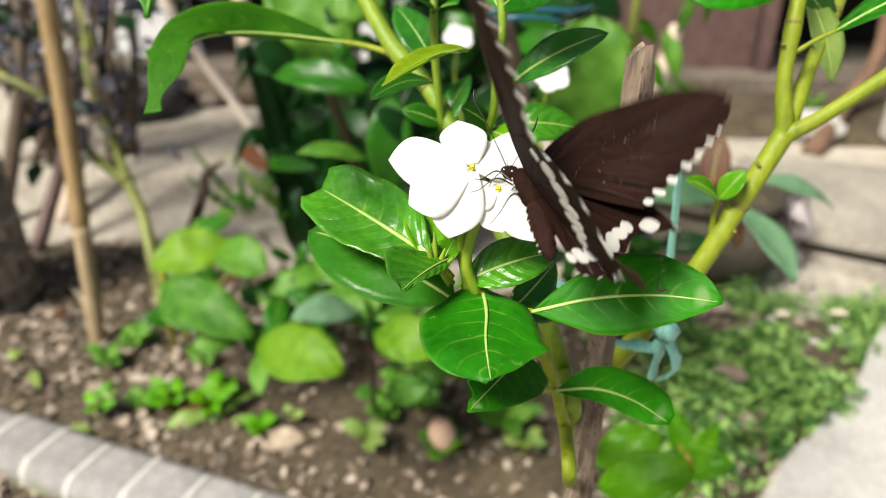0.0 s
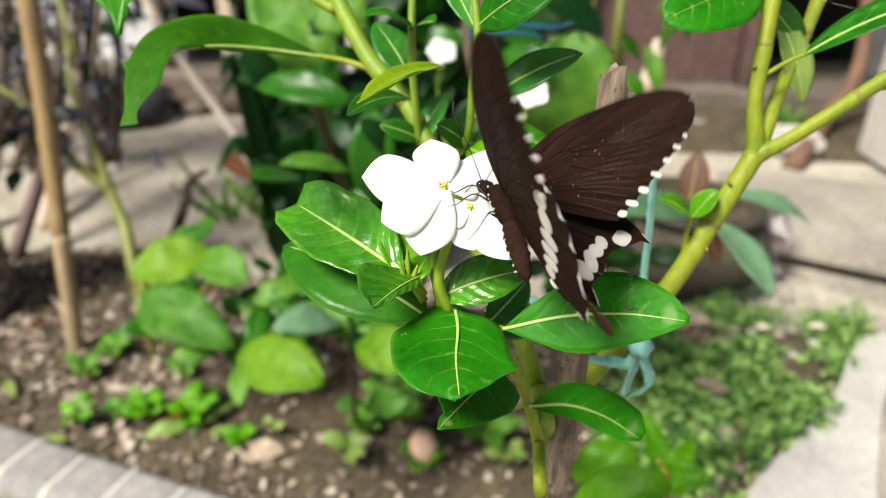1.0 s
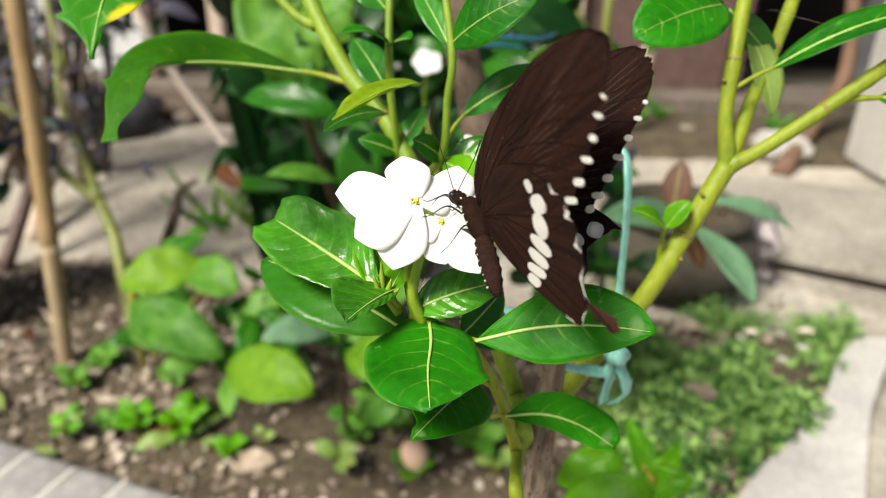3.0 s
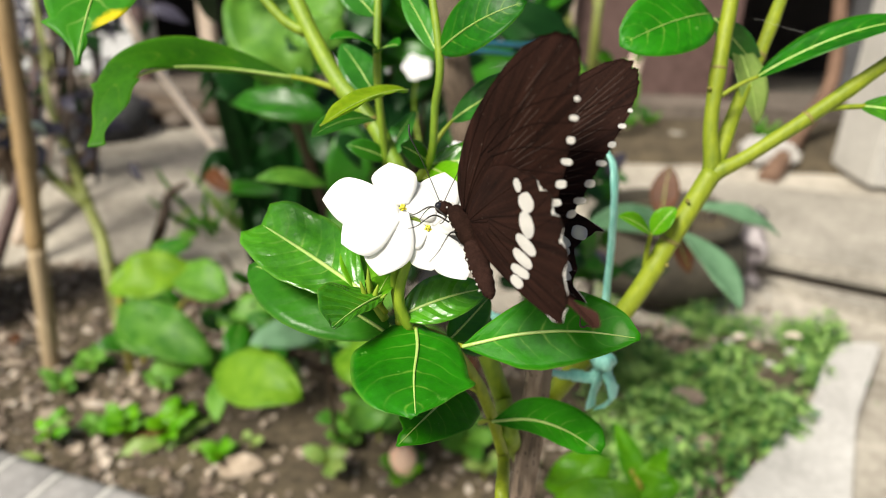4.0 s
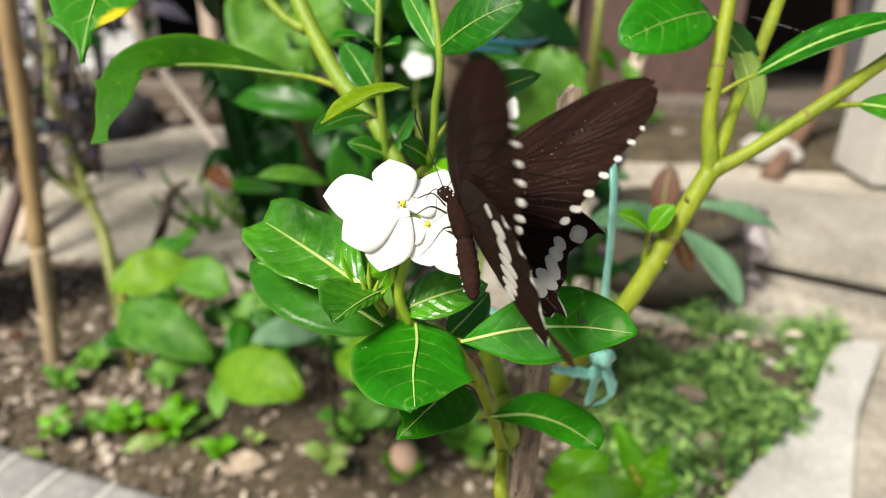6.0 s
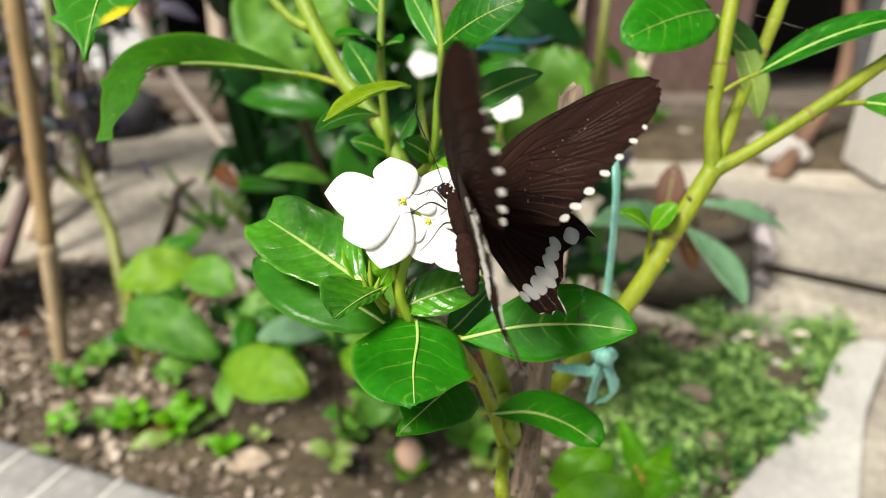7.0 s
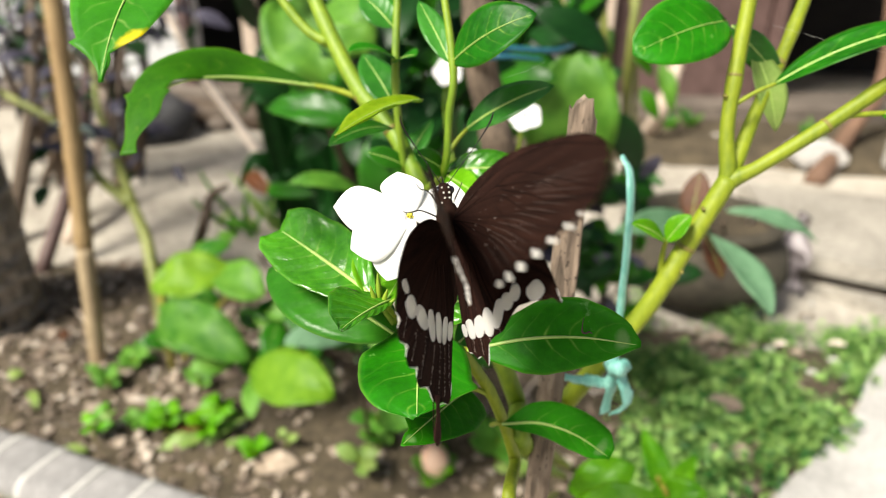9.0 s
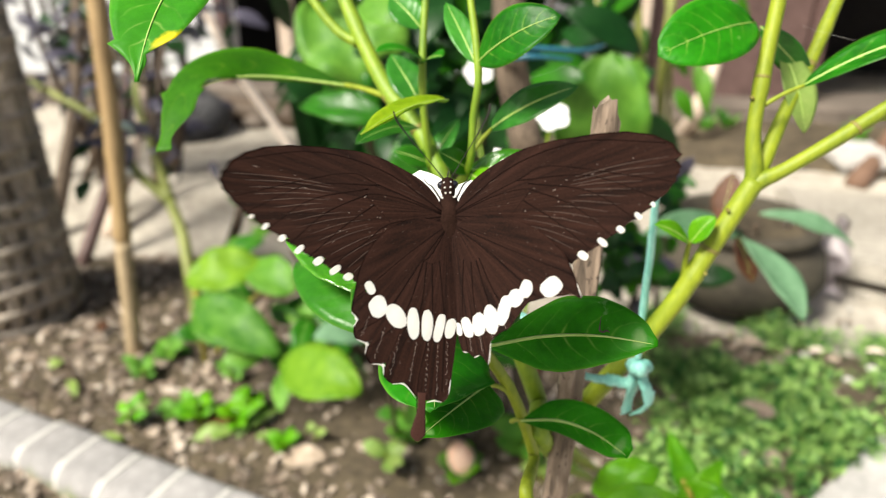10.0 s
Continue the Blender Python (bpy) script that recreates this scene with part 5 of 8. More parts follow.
def periwinkle():
    p = thing("periwinkle_bush", (0.1189, 0.7077, 0), "tall green periwinkle bush with white flowers, tied to a wooden stake", "plant")
    up = Vector((0, -0.35, 0.94))
    # stems
    foot = Vector(p.location)
    part("stem", tube([foot, (0.0419, 0.1802, 0.4858), (0.0367, 0.1684, 0.521), (0.0286, 0.1596, 0.5507), (0.0185, 0.1501, 0.5722), (0.0092, 0.1444, 0.5802)], [0.0022, 0.0021, 0.0019, 0.0018, 0.0016, 0.0013], 10, 60, knots=(0.62, 0.8)), STEM, p)
    part("stem", tube([(0.0092, 0.1441, 0.5795), (0.0064, 0.1439, 0.589), (0.0091, 0.1446, 0.6004), (0.0124, 0.1462, 0.6058)], [0.0013, 0.0013, 0.0011, 0.0009], 9, 20, knots=(0.1,)), STEM_GREEN, p)
    part("stem", tube([(0.007, 0.146, 0.5791), (0.0051, 0.1467, 0.5906), (0.0058, 0.1453, 0.6019), (0.0068, 0.1453, 0.6113)], [0.0013, 0.0012, 0.001, 0.0009], 9, 20), STEM_GREEN, p)
    part("stem", tube([foot + Vector((0.012, 0.03, 0)), (0.0463, 0.2124, 0.4834), (0.0372, 0.1923, 0.525), (0.027, 0.1884, 0.5539), (0.0108, 0.2087, 0.5761), (-0.0099, 0.2307, 0.6076), (-0.0268, 0.2445, 0.623), (-0.0434, 0.2602, 0.6473), (-0.0586, 0.2773, 0.6745)], [0.0034, 0.0033, 0.0032, 0.003, 0.003, 0.0031, 0.0031, 0.0028, 0.0026], 12, 64, knots=(0.5, 0.72, 0.86)), STEM_GREEN, p)
    part("stem", tube([(-0.0396, 0.2546, 0.6371), (-0.0515, 0.2583, 0.6443), (-0.0777, 0.2704, 0.674)], [0.002, 0.0018, 0.0016], 9, 12), STEM_GREEN, p)
    part("stem", tube([(-0.0062, 0.2241, 0.5974), (-0.0085, 0.2226, 0.621), (-0.0094, 0.2276, 0.6392), (-0.0097, 0.2452, 0.6777)], [0.0014, 0.0013, 0.0013, 0.0012], 9, 20, knots=(0.5,)), STEM_GREEN, p)
    part("stem", tube([(-0.0018, 0.2198, 0.5899), (0.0097, 0.2, 0.6055), (0.0116, 0.1978, 0.6243), (0.0124, 0.1995, 0.6401), (0.0049, 0.2152, 0.6752)], [0.0014, 0.0013, 0.0012, 0.0012, 0.001], 9, 24, knots=(0.75,)), STEM_GREEN, p)
    part("stem", tube([(0.0026, 0.1466, 0.581), (-0.0002, 0.1464, 0.5858), (-0.0016, 0.1469, 0.5918)], [0.0012, 0.001, 0.0008], 8, 12), STEM_GREEN, p)
    # thick branch with its fork
    part("branch", tube([foot + Vector((0.02, 0.05, 0)), (0.0475, 0.2272, 0.4796), (0.0566, 0.2101, 0.5131), (0.0798, 0.209, 0.5536), (0.0916, 0.2136, 0.5767), (0.1039, 0.2193, 0.6008)], [0.0042, 0.0040, 0.0037, 0.0034, 0.0033, 0.0034], 12, 54, knots=(0.72,)), STEM, p)
    part("branch", tube([(0.1014, 0.2188, 0.5959), (0.1034, 0.2202, 0.6028), (0.1017, 0.2234, 0.616), (0.1026, 0.2281, 0.6333), (0.1052, 0.2356, 0.6566), (0.1073, 0.2409, 0.6777)], [0.002, 0.0029, 0.0024, 0.0025, 0.0024, 0.0022], 11, 30, knots=(0.58,)), STEM, p)
    part("branch", tube([(0.1014, 0.2186, 0.5954), (0.1055, 0.2224, 0.6032), (0.1142, 0.2366, 0.6191), (0.1237, 0.2506, 0.6341), (0.1353, 0.2685, 0.6573), (0.1447, 0.2837, 0.6797)], [0.002, 0.0028, 0.0024, 0.0023, 0.0022, 0.0020], 11, 30, knots=(0.7,)), STEM, p)
    part("branch", tube([(0.1001, 0.2184, 0.5944), (0.1054, 0.2189, 0.6009), (0.1127, 0.2192, 0.6054), (0.1321, 0.2222, 0.6192), (0.1506, 0.2255, 0.6337), (0.1744, 0.2297, 0.652)], [0.002, 0.0028, 0.0023, 0.0024, 0.0022, 0.0020], 11, 30, knots=(0.74,)), STEM, p)
    part("twig", tube([(0.1303, 0.2217, 0.6183), (0.1386, 0.2228, 0.6222), (0.1496, 0.223, 0.6235)], [0.0011, 0.001, 0.0009], 8, 10), STEM, p)
    part("twig", tube([(0.0846, 0.2123, 0.5674), (0.0843, 0.2118, 0.5761), (0.0851, 0.2119, 0.5833)], [0.0012, 0.0009, 0.0007], 8, 10), STEM, p)
    for q in ((0.0958, 0.2136, 0.5917), (0.0908, 0.2085, 0.5704), (0.0996, 0.224, 0.6272), (-0.0239, 0.2397, 0.6204), (-0.0154, 0.2294, 0.6115)):
        part("leaf_scar", tube([Vector(q) + Vector((0, 0.0016, 0)), Vector(q), Vector(q) - Vector((0, 0.0007, -0.0003))], [0.0007, 0.0006, 0.0003], 7, 6), NODE, p)
    for a, b, r in (((-0.024, 0.2421, 0.6192), (-0.0249, 0.243, 0.6204), 0.0034), ((-0.0116, 0.2322, 0.6097), (-0.0125, 0.2329, 0.6107), 0.0034), ((0.1025, 0.2279, 0.6328), (0.1026, 0.2282, 0.6338), 0.0028), ((0.1233, 0.25, 0.6334), (0.124, 0.2511, 0.6346), 0.0026), ((0.1316, 0.2221, 0.6188), (0.1325, 0.2223, 0.6195), 0.0027), ((0.0918, 0.2138, 0.577), (0.0924, 0.214, 0.5784), 0.0037)):
        part("node", tube([a, Vector(a).lerp(Vector(b), 0.5), b], [r * 0.94, r, r * 0.94], 12, 6), NODE, p)
    # leaves round the flowers
    leaf(p, (-0.0021, 0.1454, 0.5886), (-0.0346, 0.1698, 0.5959), (0.35, -0.75, 0.6), 0.0220, LEAF, bend=0.03, fold=0.16, rib=0.0008, wave=0.10, nu=32, nv=16, stalk=(0.0029, 0.1464, 0.583), notch=0.055,
         lobes=(((0, 0.3), (0.12, 4.5), (0.25, 8.0), (0.39, 9.8), (0.63, 11.2), (0.86, 10.0), (0.96, 7.7), (1, 5.4)), ((0, 0.3), (0.12, 4.5), (0.24, 8.0), (0.5, 11.0), (0.7, 10.6), (0.93, 8.4), (1, 5.0))))
    leaf(p, (0.0035, 0.1484, 0.5752), (-0.0397, 0.1713, 0.5826), (-0.05, -0.62, 0.8), 0.024, LEAF_DARK, bend=0.12, fold=0.10)
    leaf(p, (0.0024, 0.1466, 0.5879), (-0.0065, 0.1261, 0.5903), (-0.1, -0.45, 0.9), 0.0150, LEAF, bend=0.05, fold=0.15, wave=0.06, rib=0.0006, nu=24, nv=12,
         lobes=(((0, 3.0), (0.17, 7.3), (0.35, 11.0), (0.62, 10.3), (0.88, 5.5), (1, 0.3)), ((0, 0.5), (0.2, 2.4), (0.42, 2.9), (0.7, 2.3), (0.89, 1.6), (1, 0.2))))
    leaf(p, (-0.0013, 0.1463, 0.5857), (-0.0092, 0.1611, 0.595), (0.5, -0.75, 0.35), 0.011, LEAF_YOUNG, bend=0.05, fold=0.4, rib=0.0004)
    leaf(p, (0.0004, 0.1438, 0.5872), (0.0032, 0.1514, 0.5913), (-0.3, -0.8, 0.35), 0.007, LEAF_YOUNG, bend=0.05, fold=0.4, rib=0.0003)
    leaf(p, (0.0099, 0.1487, 0.5798), (0.0132, 0.1111, 0.579), (0.05, -0.55, 0.84), 0.0280, LEAF_TOP, fold=-0.06, rib=0.0007, wave=0.06, nu=32, nv=14, stalk=(0.0056, 0.1455, 0.5807), stalk_r=0.0010, via=[(0.0116, 0.1362, 0.5800), (0.0118, 0.1237, 0.5798)],
         lobes=(((0, 4.0), (0.04, 7.0), (0.15, 10.4), (0.3, 13.2), (0.42, 14.9), (0.51, 15.2), (0.63, 14.4), (0.74, 13.2), (0.865, 10.4), (0.94, 7.0), (1, 0.4)), ((0, 0.4), (0.14, 4.0), (0.25, 9.4), (0.45, 12.0), (0.62, 12.8), (0.71, 14.3), (0.74, 13.2), (0.79, 11.2), (0.84, 9.0), (0.94, 5.6), (1, 0.4))))
    leaf(p, (0.0222, 0.1500, 0.5591), (0.0086, 0.1177, 0.5651), (0.1, -0.5, 0.86), 0.0155, LEAF_SCARRED, bend=0.03, fold=0.06, nu=36, nv=12, stalk=(0.0276, 0.1587, 0.5513),
         lobes=(((0, 0.3), (0.15, 2.5), (0.39, 4.1), (0.65, 5.2), (0.77, 5.2), (0.80, 3.4), (0.83, 1.2), (0.885, 2.0), (1, 0.2)), ((0, 0.3), (0.06, 5.7), (0.18, 9.4), (0.42, 10.1), (0.65, 7.4), (0.86, 3.9), (1, 0.3))))
    big = leaf(p, (0.0224, 0.1381, 0.5792), (0.0626, 0.1312, 0.5878), (0.06, -0.78, 0.62), 0.0192, LEAF_SCARRED, fold=0.08, rib=0.0006, stalk=(0.0194, 0.1497, 0.5712), wave=0.04, nu=32, nv=12, via=[(0.0360, 0.1371, 0.5840), (0.0491, 0.1349, 0.5868)],
               lobes=(((0, 0.2), (0.137, 4.2), (0.295, 8.1), (0.45, 9.1), (0.64, 7.9), (0.79, 5.8), (0.91, 3.0), (1, 0.2)), ((0, 0.2), (0.11, 2.9), (0.277, 6.1), (0.474, 9.5), (0.663, 9.7), (0.81, 7.6), (0.925, 5.0), (0.977, 2.4), (1, 0.2))))
    mine(big, 32, 12, ((0.683, 0.25), (0.678, 0.36), (0.680, 0.43), (0.70, 0.445), (0.715, 0.42), (0.735, 0.435)))
    leaf(p, (0.0320, 0.1586, 0.5409), (0.0641, 0.1551, 0.5342), (0, -0.6, 0.8), 0.0150, LEAF_SCARRED, fold=0.10, stalk=(0.0289, 0.1696, 0.5317), nu=30, nv=12, via=[(0.0433, 0.1600, 0.5412), (0.0541, 0.1587, 0.5388)],
         lobes=(((0, 0.2), (0.17, 2.8), (0.37, 4.0), (0.64, 5.0), (0.86, 4.0), (1, 0.3)), ((0, 0.2), (0.086, 2.2), (0.26, 5.9), (0.41, 7.3), (0.67, 7.6), (0.89, 6.8), (0.97, 4.4), (1, 2.0))))
    leaf(p, (0.0063, 0.1453, 0.5825), (0.0286, 0.1515, 0.5885), (-0.12, -0.62, 0.78), 0.0130, LEAF, bend=0.10, fold=0.16, rib=0.0005)
    leaf(p, (0.0178, 0.1666, 0.5674), (0.0339, 0.1703, 0.5613), (0.0, -0.7, 0.7), 0.014, LEAF_BLUE, bend=0.10)
    leaf(p, (0.0185, 0.1487, 0.5739), (0.0296, 0.1666, 0.5781), (0.3, -0.75, 0.6), 0.010, LEAF_DARK, bend=0.05)
    # leaves higher up
    leaf(p, (0.0035, 0.1992, 0.6284), (-0.0173, 0.1716, 0.6237), (0.15, 0.04, 1.0), 0.0085, LEAF_LIME, bend=0.07, fold=0.4, rib=0.0004, wave=0.22, nu=24)
    leaf(p, (-0.008, 0.2096, 0.6166), (-0.0233, 0.1867, 0.6165), (0.1, -0.35, 0.95), 0.010, LEAF_DARK, bend=0.1, fold=0.2, rib=0.0003)
    leaf(p, (0.0162, 0.2061, 0.6178), (0.0429, 0.2035, 0.633), (-0.25, -0.72, 0.62), 0.0115, LEAF_BLUE, bend=0.10, fold=0.18, stalk=(0.0102, 0.1998, 0.6097), rib=0.0005)
    leaf(p, (0.0123, 0.1994, 0.6398), (0.0361, 0.191, 0.6546), (-0.25, -0.78, 0.55), 0.0170, LEAF_TOP, bend=0.12, fold=0.12, rib=0.0005)
    leaf(p, (0.0117, 0.2003, 0.6393), (0, 0.2169, 0.6554), (0.2, -0.9, 0.35), 0.008, LEAF_BLUE, bend=0.05, rib=0.0004)
    leaf(p, (-0.009, 0.2232, 0.62), (-0.0234, 0.2394, 0.6355), (0.3, -0.8, 0.4), 0.013, LEAF_BLUE, bend=0.08, rib=0.0004)
    leaf(p, (-0.0092, 0.2261, 0.6359), (-0.0213, 0.2089, 0.6409), (0.1, -0.3, 0.94), 0.0075, LEAF_TOP, bend=0.10, fold=0.3, rib=0.0003)
    leaf(p, (-0.0092, 0.2257, 0.635), (-0.0009, 0.2169, 0.6387), (0.1, -0.5, 0.85), 0.009, LEAF_TOP, bend=0.10, fold=0.2, rib=0.0003)
    leaf(p, (-0.0104, 0.2306, 0.6459), (-0.0225, 0.2376, 0.6556), (0.3, -0.8, 0.4), 0.012, LEAF_BLUE, bend=0.08, rib=0.0004)
    leaf(p, (0.0105, 0.202, 0.6049), (0.0017, 0.1923, 0.6136), (0.2, -0.8, 0.55), 0.008, LEAF_DARK, bend=0.1, rib=0.0003)
    leaf(p, (0.0105, 0.2017, 0.6041), (0.0228, 0.1834, 0.6035), (-0.2, -0.8, 0.55), 0.0095, LEAF_YOUNG, bend=0.1, rib=0.0004)
    leaf(p, (0.0096, 0.2029, 0.6046), (0.0388, 0.2064, 0.6037), (0, -0.75, 0.65), 0.0125, LEAF, bend=0.15, rib=0.0004)
    leaf(p, (-0.0059, 0.2249, 0.5992), (-0.0195, 0.2202, 0.6051), (0.2, -0.7, 0.65), 0.008, LEAF_DARK, bend=0.1, rib=0.0003)
    leaf(p, (-0.0062, 0.2243, 0.598), (0.0025, 0.2364, 0.6136), (-0.4, -0.8, 0.35), 0.009, LEAF_BLUE, bend=0.08, rib=0.0004)
    leaf(p, (-0.0085, 0.2304, 0.6067), (-0.0135, 0.2362, 0.6151), (0.3, -0.8, 0.5), 0.008, LEAF_DARK, bend=0.08, rib=0.0003)
    # the long arched leaf and the one that hangs into the picture
    leaf(p, (-0.0478, 0.2606, 0.62), (-0.0924, 0.1977, 0.6083), (-0.05, -0.86, 0.5), 0.0135, LEAF_OLIVE, rib=0.0, via=[(-0.0693, 0.2556, 0.6261), (-0.0863, 0.2452, 0.6296), (-0.0949, 0.2306, 0.6277), (-0.0948, 0.2139, 0.6201)], fold=0.10, bites=((0.80, 1, 0.2), (0.87, 1, 0.35), (0.93, 1, 0.2), (0.955, -1, 0.75)), stalk=(-0.0271, 0.2479, 0.6184), stalk_r=0.0012, nu=60, shape="arched")
    part("midrib", tube([(-0.045, 0.2598, 0.6198), (-0.0689, 0.2535, 0.6234), (-0.0837, 0.2425, 0.6253), (-0.092, 0.2284, 0.6244), (-0.0921, 0.2126, 0.6187)], [0.0007, 0.0006, 0.0006, 0.0005, 0.0002], 6, 24), MIDRIB, p)
    leaf(p, (-0.055, 0.161, 0.668), (-0.0503, 0.1208, 0.6469), (0.15, -0.85, 0.5), 0.0215, LEAF_EATEN, rib=0.0005, bend=0.10, fold=0.10, bites=((0.83, -1, 0.85), (0.93, -1, 0.4)), hook=0.02, shape="hooked", nu=30, nv=10)
    leaf(p, (0.0993, 0.2363, 0.6493), (0.0668, 0.2142, 0.6412), (0.1, -0.8, 0.6), 0.0230, LEAF_TOP, bend=0.10, shape="round", rib=0.0004)
    leaf(p, (0.1148, 0.2275, 0.6305), (0.1583, 0.2215, 0.6504), (-0.1, -0.40, 0.92), 0.0135, LEAF_TOP, bend=0.10, fold=0.2, stalk=(0.1041, 0.2254, 0.6249), rib=0.0005)
    leaf(p, (0.1481, 0.2234, 0.6234), (0.1701, 0.213, 0.6183), (0, -0.6, 0.8), 0.014, LEAF, bend=0.1, rib=0.0005)
    leaf(p, (0.1134, 0.2492, 0.6397), (0.1225, 0.2375, 0.6129), (0.35, -0.9, 0.2), 0.0125, LEAF_PALE, bend=0.08, fold=0.2, rib=0.0005)
    leaf(p, (0.103, 0.2423, 0.6475), (0.1258, 0.2503, 0.6284), (-0.3, -0.9, 0.3), 0.010, LEAF_BLUE, bend=0.05, rib=0.0004)
    leaf(p, (0.0841, 0.2106, 0.5807), (0.0706, 0.202, 0.59), (0.1, -0.6, 0.8), 0.0065, LEAF_YOUNG, bend=0.1, fold=0.3, rib=0.0003)
    leaf(p, (0.0848, 0.2107, 0.5807), (0.0914, 0.2111, 0.5904), (-0.5, -0.7, 0.5), 0.0075, LEAF_YOUNG, bend=0.1, fold=0.4, rib=0.0003)
    # flowers
    flower(p, (0.0073, 0.1446, 0.6122), (-0.10, -0.88, 0.46), ((-0.0119, 0.1469, 0.6125), (-0.0066, 0.1417, 0.6037), (0.0025, 0.1376, 0.5977), (0.0037, 0.1497, 0.6212), (0.0148, 0.1462, 0.6145)), (0.0116, 0.0124, 0.0116, 0.0104, 0.0100), "fully open white flower")
    flower(p, (0.0133, 0.1434, 0.6077), (-0.05, -0.85, 0.52), ((0.0166, 0.1502, 0.6192), (0.0082, 0.1424, 0.6051), (0.0146, 0.1383, 0.5993), (0.0226, 0.1369, 0.5979), (0.0237, 0.1456, 0.6127)), (0.0108, 0.0070, 0.0098, 0.0088, 0.0100), "white flower half behind another")
    for c, r in (((-0.0221, 0.5584, 0.5757), 0.0125), ((0.0376, 0.3404, 0.5921), 0.0092)):
        c, n = Vector(c), Vector((0.1, -0.8, 0.6)).normalized()
        side = n.orthogonal().normalized()
        up_ = n.cross(side)
        f = flower(p, c, n, [c + (side * math.cos(1.2566 * k + 0.4) + up_ * math.sin(1.2566 * k + 0.4)) * r for k in range(5)], [r * 0.95] * 5)
        part("stem", tube([c - n * 0.012, c - n * 0.03 - Vector((0, 0, 0.03)), (c.x * 0.5 + 0.01, c.y * 0.8 + 0.06, c.z - 0.12)], [0.0010, 0.0012, 0.0014], 7, 14), STEM_GREEN, p)
    flower(p, (0.0182, 0.2167, 0.6034), (0.2, -0.7, 0.7), ((0.0145, 0.2153, 0.6016), (0.0183, 0.212, 0.6004), (0.0218, 0.2164, 0.6016), (0.0201, 0.2217, 0.6065), (0.0155, 0.2208, 0.6061)), [0.007] * 5)
    # buds
    for a, b in (((-0.001, 0.1443, 0.5861), (-0.0015, 0.1464, 0.5954)), ((-0.0013, 0.1443, 0.5861), (-0.0031, 0.144, 0.5928)), ((-0.0005, 0.1443, 0.5861), (0.0012, 0.1448, 0.5917)), ((0.0001, 0.1442, 0.5857), (0.0032, 0.144, 0.5896))):
        part("bud", tube([a, Vector(a).lerp(Vector(b), 0.5), b], [0.0004, 0.0007, 0.0002], 7, 8), STEM_GREEN, p)
    return p


def stake_wood():
    """Grey-brown split wood with dark cracks along the grain."""
    m, t, s = nodes_of("cracked_wood")
    grain = noise_of(t, 330, 4, 0.6, (1, 1, 0.045))
    broad = noise_of(t, 60, 4, 0.6, (1, 1, 0.3))
    col = ramp(t, math_node(t, "MULTIPLY_ADD", grain, 0.6, math_node(t, "MULTIPLY", broad, 0.4)), [(0.34, (0.09, 0.065, 0.048)), (0.5, (0.26, 0.195, 0.145)), (0.66, (0.42, 0.34, 0.27))])
    crack = ramp(t, noise_of(t, 170, 3, 0.5, (1, 1, 0.03)), [(0.40, (1, 1, 1)), (0.45, (0, 0, 0))])
    pit = ramp(t, noise_of(t, 720, 2, 0.5, (1, 1, 0.5)), [(0.62, (0, 0, 0)), (0.68, (1, 1, 1))])
    col = mixed(t, math_node(t, "MULTIPLY", pit, 0.8), col, (0.03, 0.022, 0.016))
    t.links.new(mixed(t, math_node(t, "MULTIPLY", crack, 0.6), col, (0.03, 0.022, 0.015)), s.inputs["Base Color"])
    s.inputs["Roughness"].default_value = 0.9
    bump(t, s, math_node(t, "SUBTRACT", grain, crack), 0.5, 0.0008)
    return m


CRACKED = stake_wood()


